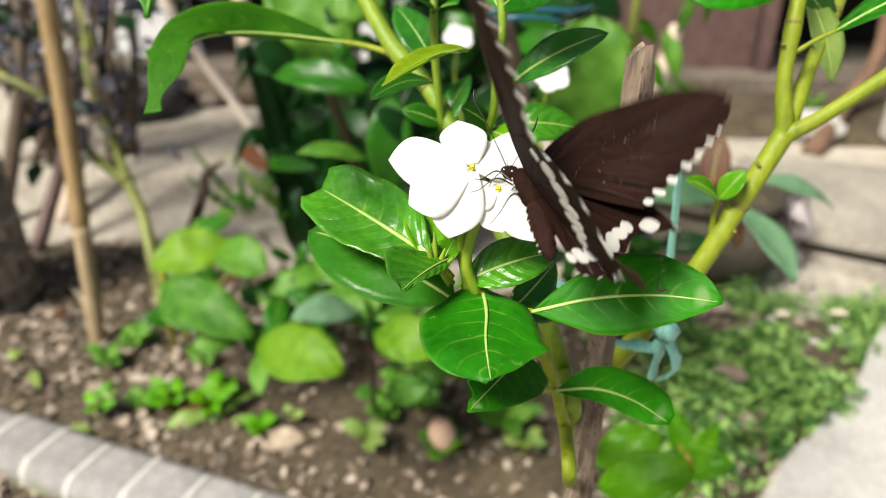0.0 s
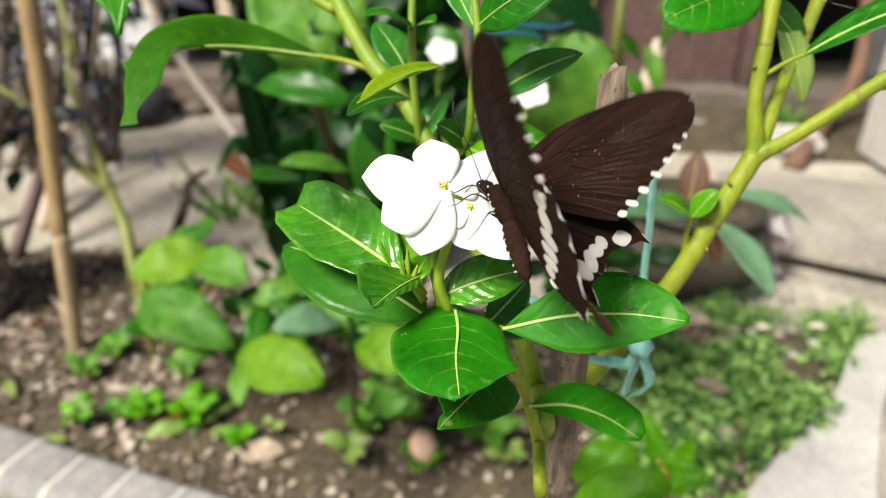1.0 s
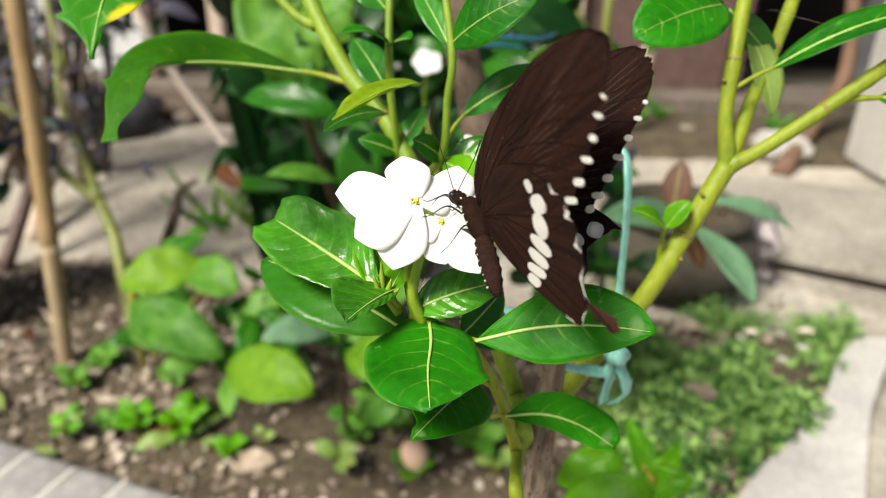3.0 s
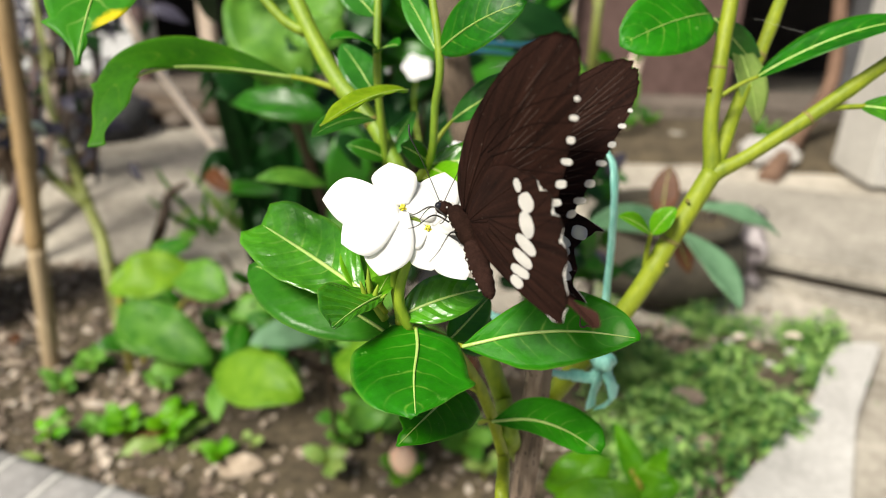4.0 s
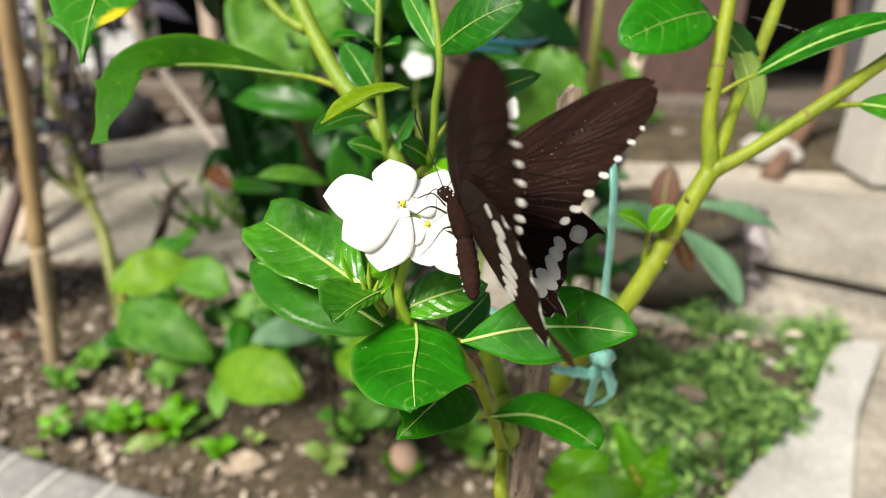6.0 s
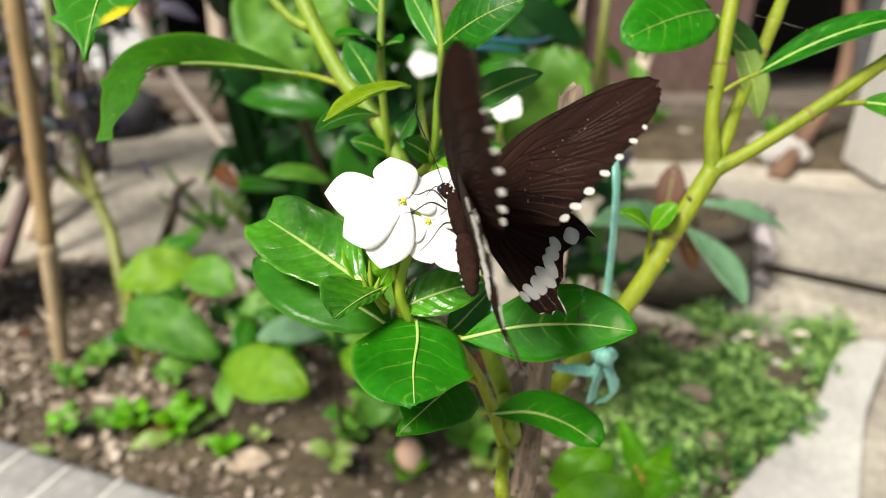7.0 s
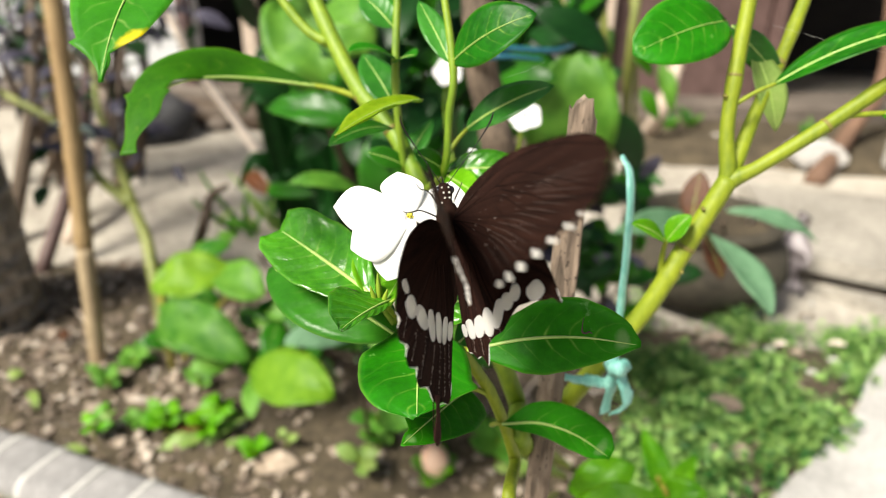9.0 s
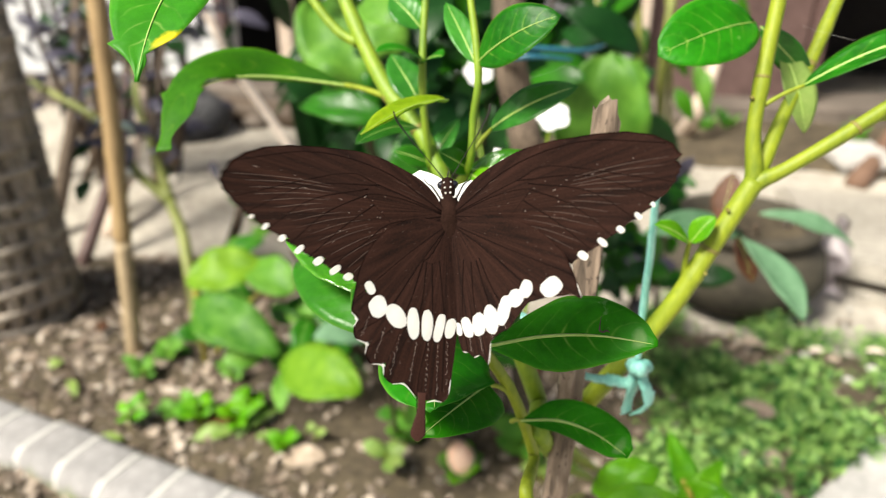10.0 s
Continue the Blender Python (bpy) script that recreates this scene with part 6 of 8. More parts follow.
def stake_and_twine():
    bm = bmesh.new()
    top, foot = Vector((0.0517, 0.1962, 0.6278)), Vector((0.0473, 0.1823, 0.5331))
    foot = top + (foot - top) * (top.z / (top.z - foot.z))
    n, m = 40, 16
    rings = []
    for k in range(n + 1):
        c = top.lerp(foot, k / n)
        w, d = 0.0040 + 0.0012 * k / n + 0.0004 * noise.noise(c * 60), 0.0028
        ring = []
        for j in range(m):
            a = 2 * math.pi * j / m
            x, y = math.copysign(abs(math.cos(a)) ** 0.55, math.cos(a)), math.copysign(abs(math.sin(a)) ** 0.55, math.sin(a))
            split = 0.0007 * noise.noise(Vector((x * 7, y * 7, c.z * 25))) + 0.0004 * noise.noise(Vector((x * 19, y * 19, c.z * 60)))
            v = c + Vector((x * (w + split), y * (d + split), 0))
            if k < 3:
                v.z += (1 - k / 3) * (0.0060 * math.exp(-((x + 0.25) / 0.35) ** 2) + 0.0022 * math.exp(-((x - 0.55) / 0.2) ** 2) - 0.0025 * (x > 0.75) + 0.0025 * noise.noise(Vector((x * 4.3 + 1, y * 3.9, 4))))
            ring.append(bm.verts.new(v))
        rings.append(ring)
    for a, b in zip(rings, rings[1:]):
        for j in range(m):
            bm.faces.new((a[j], b[j], b[(j + 1) % m], a[(j + 1) % m]))
    bm.faces.new(rings[0])
    bm.faces.new(rings[-1][::-1])
    whole("garden_stake", bm, CRACKED, "weathered split wooden stake with a broken top", "stake", smooth=False)
    t = thing("twine", (0.0729, 0.2004, 0.5357), "turquoise plastic twine tied round stake and branch", "twine")
    part("strand", tube([(0.0709, 0.2355, 0.603), (0.074, 0.2301, 0.5956), (0.0734, 0.2183, 0.5748), (0.0718, 0.2068, 0.5499), (0.0713, 0.2003, 0.5356)], [0.0015, 0.0023, 0.0020, 0.0021, 0.0016], 8, 30, uneven=0.35, flat=0.35), ROPE, t)
    part("strand", tube([(0.0500, 0.1880, 0.5395), (0.0579, 0.1940, 0.5344), (0.0635, 0.1980, 0.5314), (0.0684, 0.1990, 0.5306), (0.0708, 0.1985, 0.5352)], [0.0012, 0.0016, 0.0022, 0.0019, 0.0012], 10, 28, uneven=0.35, flat=0.45), ROPE, t)
    part("loose_end", tube([(0.0712, 0.1985, 0.5372), (0.0704, 0.1975, 0.5300), (0.0698, 0.1990, 0.5235), (0.0692, 0.1985, 0.5180)], [0.0012, 0.0028, 0.0024, 0.0030], 12, 28, uneven=0.6, flat=0.28), ROPE, t, "crumpled flat end of the twine")
    part("loose_end", tube([(0.0717, 0.1985, 0.5370), (0.0745, 0.1970, 0.5305), (0.0768, 0.1975, 0.5245), (0.0745, 0.1985, 0.5195), (0.0708, 0.1990, 0.5168)], [0.0011, 0.0026, 0.0032, 0.0026, 0.0012], 12, 30, uneven=0.6, flat=0.28), ROPE, t, "crumpled flat end of the twine")
    part("strand", tube([(0.0247, 0.1873, 0.5637), (0.0326, 0.1816, 0.5623), (0.0411, 0.1851, 0.5567), (0.0509, 0.183, 0.5438)], [0.0013, 0.0019, 0.0018, 0.0013], 8, 20, uneven=0.4, flat=0.5), ROPE, t)
    part("knot", tube([(0.0693, 0.2011, 0.5377), (0.071, 0.1961, 0.5385), (0.0748, 0.201, 0.5368)], [0.0022, 0.0030, 0.002], 9, 14, uneven=0.5), ROPE, t)


def spider_threads():
    for a, b in (((0.0275, 0.2137, 0.6332), (0.0402, 0.2064, 0.6396)), ((0.1177, 0.2475, 0.6474), (0.1478, 0.2246, 0.6416))):
        m = (Vector(a) + Vector(b)) / 2 - Vector((0, 0, 0.0006))
        whole("spider_thread", tube([a, m, b], [0.00002] * 3, 5, 10), THREAD, "single fine silk thread strung between stems", "spider silk")


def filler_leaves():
    """Foliage of the bush's far side, its shade put into near-black leaf colours."""
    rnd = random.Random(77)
    p = thing("back_shrub", (-0.1135, 1.1381, 0), "leafy green shrub growing close behind the bush, shade put into its leaf colours", "plant")
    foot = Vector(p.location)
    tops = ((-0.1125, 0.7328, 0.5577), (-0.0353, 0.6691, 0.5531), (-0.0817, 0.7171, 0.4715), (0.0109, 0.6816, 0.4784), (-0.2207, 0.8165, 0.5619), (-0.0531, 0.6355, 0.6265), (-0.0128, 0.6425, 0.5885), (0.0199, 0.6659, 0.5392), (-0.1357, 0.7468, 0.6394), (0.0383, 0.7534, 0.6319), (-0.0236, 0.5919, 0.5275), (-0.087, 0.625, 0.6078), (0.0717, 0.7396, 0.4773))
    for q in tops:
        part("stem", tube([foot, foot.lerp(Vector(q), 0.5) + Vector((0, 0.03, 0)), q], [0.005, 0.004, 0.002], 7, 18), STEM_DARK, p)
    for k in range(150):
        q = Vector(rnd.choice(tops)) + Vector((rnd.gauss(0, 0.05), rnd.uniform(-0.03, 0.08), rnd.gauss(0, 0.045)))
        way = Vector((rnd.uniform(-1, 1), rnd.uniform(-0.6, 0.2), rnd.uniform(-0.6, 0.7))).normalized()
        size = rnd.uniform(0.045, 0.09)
        leaf(p, q, q + way * size, (rnd.uniform(-0.4, 0.4), -0.75, 0.5), size * rnd.uniform(0.38, 0.5), rnd.choice((LEAF_DARK, LEAF_STRAP_SHADED, LEAF_STRAP_SHADED, LEAF_STRAP_SHADED, LEAF_STRAP_SHADED, LEAF_STRAP_SHADED, LEAF_DARK)), rib=0, nu=10, nv=6)


periwinkle()
stake_and_twine()
filler_leaves()
spider_threads()


# ---- the butterfly ----
MM = 0.000109      # metres to a unit of the wing drawings


def wing_material(name, dark, light):
    """Dark brown scales: fine rays that spread from the hinge, dusted with paler scales."""
    m, t, s = nodes_of(name)
    uv = t.nodes.new("ShaderNodeUVMap")
    mp = add(t, "ShaderNodeMapping", Scale=(1.2, 34.0, 1.0))
    t.links.new(uv.outputs["UV"], mp.inputs["Vector"])
    n = add(t, "ShaderNodeTexNoise", Scale=1.0, Detail=3.0, Roughness=0.55)
    t.links.new(mp.outputs["Vector"], n.inputs["Vector"])
    a = math_node(t, "MULTIPLY_ADD", noise_of(t, 2600, 2), 0.28, math_node(t, "MULTIPLY", n.outputs["Fac"], 0.75))
    col = ramp(t, a, [(0.34, dark), (0.74, light)])
    speck = ramp(t, noise_of(t, 1300, 2, 0.8), [(0.70, (0, 0, 0)), (0.78, (1, 1, 1))])
    col = mixed(t, math_node(t, "MULTIPLY", speck, 0.40), col, (0.30, 0.24, 0.20))
    t.links.new(col, s.inputs["Base Color"])
    s.inputs["Roughness"].default_value = 0.8
    s.inputs["Specular IOR Level"].default_value = 0.08
    bump(t, s, a, 0.35, 0.0002)
    return m


WING = wing_material("wing_scales", (0.0026, 0.0010, 0.0007), (0.032, 0.0128, 0.0088))
TAIL = wing_material("tail_scales", (0.018, 0.007, 0.005), (0.070, 0.030, 0.023))
VEIN = plain("wing_vein", (0.004, 0.002, 0.0016), (0.013, 0.006, 0.0045), 500, rough=0.95, depth=0.0001)
RAY = plain("golden_rays", (0.012, 0.006, 0.004), (0.075, 0.042, 0.030), 1500, rough=0.9, depth=0.0001)
DUST = plain("pale_scales", (0.20, 0.15, 0.13), (0.42, 0.35, 0.31), 900, rough=0.9, depth=0.0001)
SPOT = plain("white_scales", (0.80, 0.78, 0.74), (0.90, 0.89, 0.87), 700, rough=0.8, relief=0.2, depth=0.0001)
t_ = SPOT.node_tree
tr_ = t_.nodes.new("ShaderNodeBsdfTranslucent")
tr_.inputs["Color"].default_value = (0.85, 0.82, 0.76, 1)
mx_ = t_.nodes.new("ShaderNodeMixShader")
mx_.inputs["Fac"].default_value = 0.5
t_.links.new(t_.nodes["Principled BSDF"].outputs["BSDF"], mx_.inputs[1])
t_.links.new(tr_.outputs["BSDF"], mx_.inputs[2])
t_.links.new(mx_.outputs["Shader"], t_.nodes["Material Output"].inputs["Surface"])
FUR = plain("body_fur", (0.006, 0.003, 0.002), (0.030, 0.014, 0.010), 500, rough=0.9, relief=0.6, depth=0.0004, fine=3200)
BELLY = plain("abdomen_skin", (0.008, 0.004, 0.003), (0.042, 0.020, 0.015), 420, rough=0.9, relief=0.4, depth=0.0003)
CHITIN = plain("dark_chitin", (0.006, 0.005, 0.005), (0.02, 0.016, 0.015), 500, rough=0.35, depth=0.0001)
for m_ in (VEIN, FUR, BELLY):
    m_.node_tree.nodes["Principled BSDF"].inputs["Specular IOR Level"].default_value = 0.06
EYE = plain("eye", (0.004, 0.004, 0.006), (0.02, 0.02, 0.028), 900, rough=0.18, depth=0.0001)


def camber(x, y, droop):
    r2 = (x * x + y * y) / (420 * MM) ** 2
    return droop * r2 + 0.0006 * math.sin(x / (60 * MM)) * math.sin(y / (48 * MM)) * min(1, r2 * 3)


def wing(name, outline, hinge, parent, left, spots, veins, label, droop, scallop=0.0, tail=None, fringe=()):
    """A wing in its own space: hinge at the origin, x outwards, y to the head. spots: (x, y, half length, half width, slant)."""
    sx = -1 if left else 1
    hx, hy = hinge
    pts = smooth_line([(x - hx, y - hy, 0) for x, y in outline], 170)
    rings = 36
    verts, faces, uvs, rows = [], [], [], len(pts)
    for layer in (0.5, -0.5):
        for k in range(rings + 1):
            f = k / rings
            for j, q in enumerate(pts):
                x, y = q.x * f * MM, q.y * f * MM
                if k == rings and scallop:
                    g = 1 - scallop * abs(math.sin(j * 0.55))
                    x, y = x * g, y * g
                z = camber(x, y, droop) + layer * 0.00018 * (1.4 - f)
                verts.append((sx * x, y, z))
                uvs.append((f, j / rows))
    half = (rings + 1) * rows
    for base, flip in ((0, left), (half, not left)):
        for k in range(rings):
            for j in range(rows - 1):
                a = base + k * rows + j
                quad = (a, a + rows, a + rows + 1, a + 1)
                faces.append(quad if flip else quad[::-1])
    for j in range(rows - 1):
        a = rings * rows + j
        quad = (a, a + 1, half + a + 1, half + a)
        faces.append(quad if left else quad[::-1])
    # under the spots the wing is bare of dark scales, so that light passes
    def bare(face):
        px = sum(verts[n][0] for n in face) / len(face) * sx / MM + hx
        py = sum(verts[n][1] for n in face) / len(face) / MM + hy
        for x, y, a, b, slant in spots:
            q = radians(slant)
            u, v = (px - x) * math.cos(q) + (py - y) * math.sin(q), (py - y) * math.cos(q) - (px - x) * math.sin(q)
            if (u / a) ** 2 + (v / b) ** 2 < 0.62:
                return True
        return False
    faces = [f for f in faces if not bare(f)]
    me = bpy.data.meshes.new(name)
    me.from_pydata(verts, [], faces)
    layer = me.uv_layers.new(name="UVMap")
    for loop in me.loops:
        layer.data[loop.index].uv = uvs[loop.vertex_index]
    me.materials.append(WING)
    for p in me.polygons:
        p.use_smooth = True
    ob = new(name, me)
    ob.parent = parent
    tagged(ob, label)
    if tail:
        way = [(sx * (x - hx) * MM, (y - hy) * MM, camber((x - hx) * MM, (y - hy) * MM, droop)) for x, y in tail]
        blade = tube(way, [9 * MM, 7.5 * MM, 8 * MM, 12.5 * MM, 14 * MM, 3 * MM], 12, 24)
        for v in blade.verts:
            v.co.z = camber(v.co.x, v.co.y, droop) + (v.co.z - camber(v.co.x, v.co.y, droop)) * 0.08
        tl = new("tail", mesh_of("tail", blade))
        tl.data.materials.append(TAIL)
        tl.parent = ob
    rnd = random.Random(len(name) + len(outline) + left)
    for x, y, a, b, slant in spots:
        x, y, s = (x - hx) * MM, (y - hy) * MM, radians(slant)
        bm = bmesh.new()
        ring = []
        for k in range(16):
            q = 2 * math.pi * k / 16
            r = 1 + 0.10 * math.sin(2 * q + x * 900) + rnd.uniform(-0.04, 0.04)
            u, v = math.copysign(abs(math.cos(q)) ** 0.8, math.cos(q)) * a * MM * r, math.copysign(abs(math.sin(q)) ** 0.8, math.sin(q)) * b * MM * r
            px, py = x + u * math.cos(s) - v * math.sin(s), y + u * math.sin(s) + v * math.cos(s)
            ring.append([bm.verts.new((sx * px, py, camber(px, py, droop) + d)) for d in (0.00016, -0.00016)])
        c = [bm.verts.new((sx * x, y, camber(x, y, droop) + d)) for d in (0.00018, -0.00018)]
        for k in range(16):
            (p0, q0), (p1, q1) = (ring[k], ring[(k + 1) % 16]) if sx > 0 else (ring[(k + 1) % 16], ring[k])
            bm.faces.new((p0, p1, c[0]))
            bm.faces.new((q1, q0, c[1]))
            bm.faces.new((p1, p0, q0, q1))
        sp = new("white_spot", mesh_of("white_spot", bm, False))
        sp.data.materials.append(SPOT)
        sp.parent = ob
    bm = bmesh.new()
    for line in veins:
        way = []
        for q in smooth_line([((x - hx) * MM, (y - hy) * MM, 0) for x, y in line], 10):
            way.append((sx * q.x, q.y, camber(q.x, q.y, droop)))
        tube(way, [0.00022, 0.00016, 0.00012], 6, 14, bm=bm, flat=0.9)
    if name == "forewing":
        rays = bmesh.new()
        for k in range(24):
            if k < 8:
                p, q = (30 + 3 * k, 34 - 5 * k), (132 + 8 * (k % 3), 88 - 13 * k)
            else:
                e = (k - 8) / 15
                q = (396 - 210 * e + rnd.uniform(-8, 8), 96 - 196 * e)
                p = (q[0] * rnd.uniform(0.5, 0.62), q[1] * 0.55 + 16)
            way = [((sx * (x - hx) * MM), (y - hy) * MM, camber((x - hx) * MM, (y - hy) * MM, droop)) for x, y in (p, ((p[0] + q[0]) / 2, (p[1] + q[1]) / 2 + 4), q)]
            tube(way, [0.00008, 0.00011, 0.00006], 5, 8, bm=rays)
        fleck = bmesh.new()
        for k in range(24):
            f, e = rnd.uniform(0.35, 0.92), rnd.random()
            x, y = (396 - 190 * e) * f, (110 - 200 * e) * f + 14
            a, n = rnd.uniform(0, 3.1), rnd.choice((0.5, 0.7, 0.9, 2.2))
            way = [((x + d * n * math.cos(a) - hx) * MM, (y + d * n * math.sin(a) - hy) * MM) for d in (-1.2, 1.2)]
            tube([(sx * u, v, camber(u, v, droop) + 0.0001) for u, v in way], [0.00007, 0.00004], 5, 2, bm=fleck)
        fl = new("scratch_dust", mesh_of("scratch_dust", fleck))
        fl.data.materials.append(DUST)
        fl.parent = ob
        tagged(fl, "tiny pale scratches and flecks", kind="stuff")
        rs = new("ray_dusting", mesh_of("ray_dusting", rays))
        rs.data.materials.append(RAY)
        rs.parent = ob
        tagged(rs, "fine pale rays of scales", kind="stuff")
    for line in fringe:
        way = [(sx * x * MM, y * MM, camber(x * MM, y * MM, droop)) for x, y in [(a - hx, b - hy) for a, b in line]]
        fr = new("rim_fringe", mesh_of("rim_fringe", tube(way, [0.00006, 0.00013, 0.00006], 6, 10)))
        fr.data.materials.append(SPOT)
        fr.parent = ob
    if fringe:
        dust = bmesh.new()
        for x0, y0, x1, y1 in ((150, -185, 162, -220), (120, -205, 138, -262), (92, -215, 110, -290), (62, -232, 74, -305), (40, -232, 46, -330), (22, -236, 24, -330), (4, -228, 6, -310)) if left else ((84, -200, 92, -214), (60, -216, 66, -232), (40, -222, 44, -256), (20, -226, 22, -250)):
            for k in range(11):
                a, b = (k + rnd.uniform(0, 0.5)) / 11, (k + rnd.uniform(0.5, 1.0)) / 11
                ends = [((x0 + (x1 - x0) * f - hx) * MM, (y0 + (y1 - y0) * f - hy) * MM) for f in (a, b)]
                tube([(sx * (x + rnd.gauss(0, 0.00012)), y, camber(x, y, droop) + 0.00008) for x, y in ends], [0.00004, 0.000025], 5, 2, bm=dust)
        ds = new("pale_dust", mesh_of("pale_dust", dust))
        ds.data.materials.append(DUST)
        ds.parent = ob
        tagged(ds, "pale dusted streaks", kind="stuff")
    vn = new("vein_net", mesh_of("vein_net", bm))
    vn.data.materials.append(VEIN)
    vn.parent = ob
    return ob


FORE = [(8, 10), (30, 52), (70, 87), (150, 126), (250, 142), (330, 144), (388, 128), (418, 100), (422, 76), (400, 44), (365, 10), (330, -16), (280, -52), (245, -76), (210, -97), (188, -110), (174, -112), (100, -66), (40, -26), (8, 2)]
# its mate has a nick at the tip
FORE_R = FORE[:7] + [(416, 100), (409, 90), (416, 80), (411, 66)] + FORE[9:]
FORE_SPOTS = [(368, 15, 5, 3.5, -48), (343, -4, 7, 5, -45), (313, -27, 8, 5.5, -42), (282, -49, 9.5, 6, -40), (248, -72, 11, 6.5, -36), (218, -90, 11, 7, -34), (194, -104, 9, 7, -30)]
FORE_VEINS = [[(10, 10), (120, 92), (250, 132), (390, 120)], [(10, 8), (130, 66), (200, 90), (405, 52)], [(130, 66), (260, 70), (378, 24)], [(150, 60), (260, 42), (340, -10)], [(152, 50), (230, 18), (300, -38)], [(140, 30), (200, -10), (265, -64)], [(10, 4), (110, -6), (160, -40), (230, -86)], [(10, 2), (90, -36), (180, -104)], [(10, 6), (90, 40), (152, 50), (140, 30), (110, -6)]]
HIND = [(5, -8), (70, -2), (132, -36), (166, -92), (176, -138), (180, -160), (181, -178), (170, -190), (177, -206), (173, -226), (153, -234), (155, -254), (145, -270), (123, -273), (121, -292), (106, -306), (84, -305), (72, -318), (60, -330), (50, -336), (40, -337), (28, -335), (12, -340), (0, -326), (-4, -300), (-14, -225), (-22, -120), (-16, -60), (2, -8)]
# pale fringe in the notches of the rim
HIND_FRINGE = [[(181, -178), (171, -190), (177, -205)], [(172, -226), (154, -235), (155, -252)], [(144, -270), (124, -273), (121, -290)], [(105, -306), (85, -306), (72, -318), (61, -332)], [(41, -340), (28, -337), (13, -340)], [(1, -326), (-3, -300)]]
HIND_FRINGE_R = [[(232, -170), (226, -145)], [(60, -236), (56, -262), (52, -276)], [(36, -258), (26, -262)], [(14, -252), (4, -250)]]
HIND_SPOTS = [(148, -133, 12, 9, 60), (133, -167, 19, 17, 62), (100, -184, 23, 17, 68), (68, -197, 29, 11, 82), (42, -200, 29, 10.5, 96), (19, -205, 25, 10, 102), (-2, -206, 20, 9.5, 98), (172, -190, 4, 1.6, 40), (152, -234, 4, 1.6, 55), (122, -272, 4, 1.6, 40), (84, -307, 4, 1.6, 20)]
HIND_SPOTS_R = [(180, -146, 22, 15, 36), (134, -145, 16, 12, 58), (113, -160, 18, 13, 62), (90, -180, 26, 13, 72), (64, -195, 28, 13, 88), (40, -202, 21, 13, 96), (17, -206, 18, 11, 100), (0, -208, 13, 6, 96)]
HIND_VEINS = [[(5, -12), (80, -70), (172, -150)], [(5, -14), (60, -90), (120, -180), (170, -212)], [(50, -80), (85, -180), (146, -240)], [(44, -84), (58, -180), (112, -276)], [(34, -86), (34, -190), (58, -300), (57, -400)], [(20, -80), (10, -200), (14, -320)], [(5, -14), (36, -70), (50, -80), (34, -86), (20, -80)]]
# the other hind wing is torn: no tail, a ragged rear rim
HIND_R = [(5, -8), (74, -2), (150, -30), (202, -78), (217, -110), (224, -132), (232, -170), (214, -162), (198, -164), (172, -164), (150, -168), (135, -172), (112, -196), (98, -212), (76, -222), (60, -236), (56, -262), (52, -276), (44, -264), (36, -258), (26, -262), (14, -252), (4, -250), (-4, -215), (-6, -120), (-6, -60), (2, -8)]
HIND_VEINS_R = [[(5, -12), (90, -60), (222, -130)], [(5, -14), (80, -80), (150, -160)], [(50, -80), (75, -150), (108, -196)], [(44, -84), (58, -150), (78, -220)], [(34, -86), (34, -170), (50, -262)], [(20, -80), (10, -170), (14, -250)]]
FORE_HINGE, HIND_HINGE = (0.0008, 0.0012, 0.0008), (0.0007, -0.0010, 0.0006)


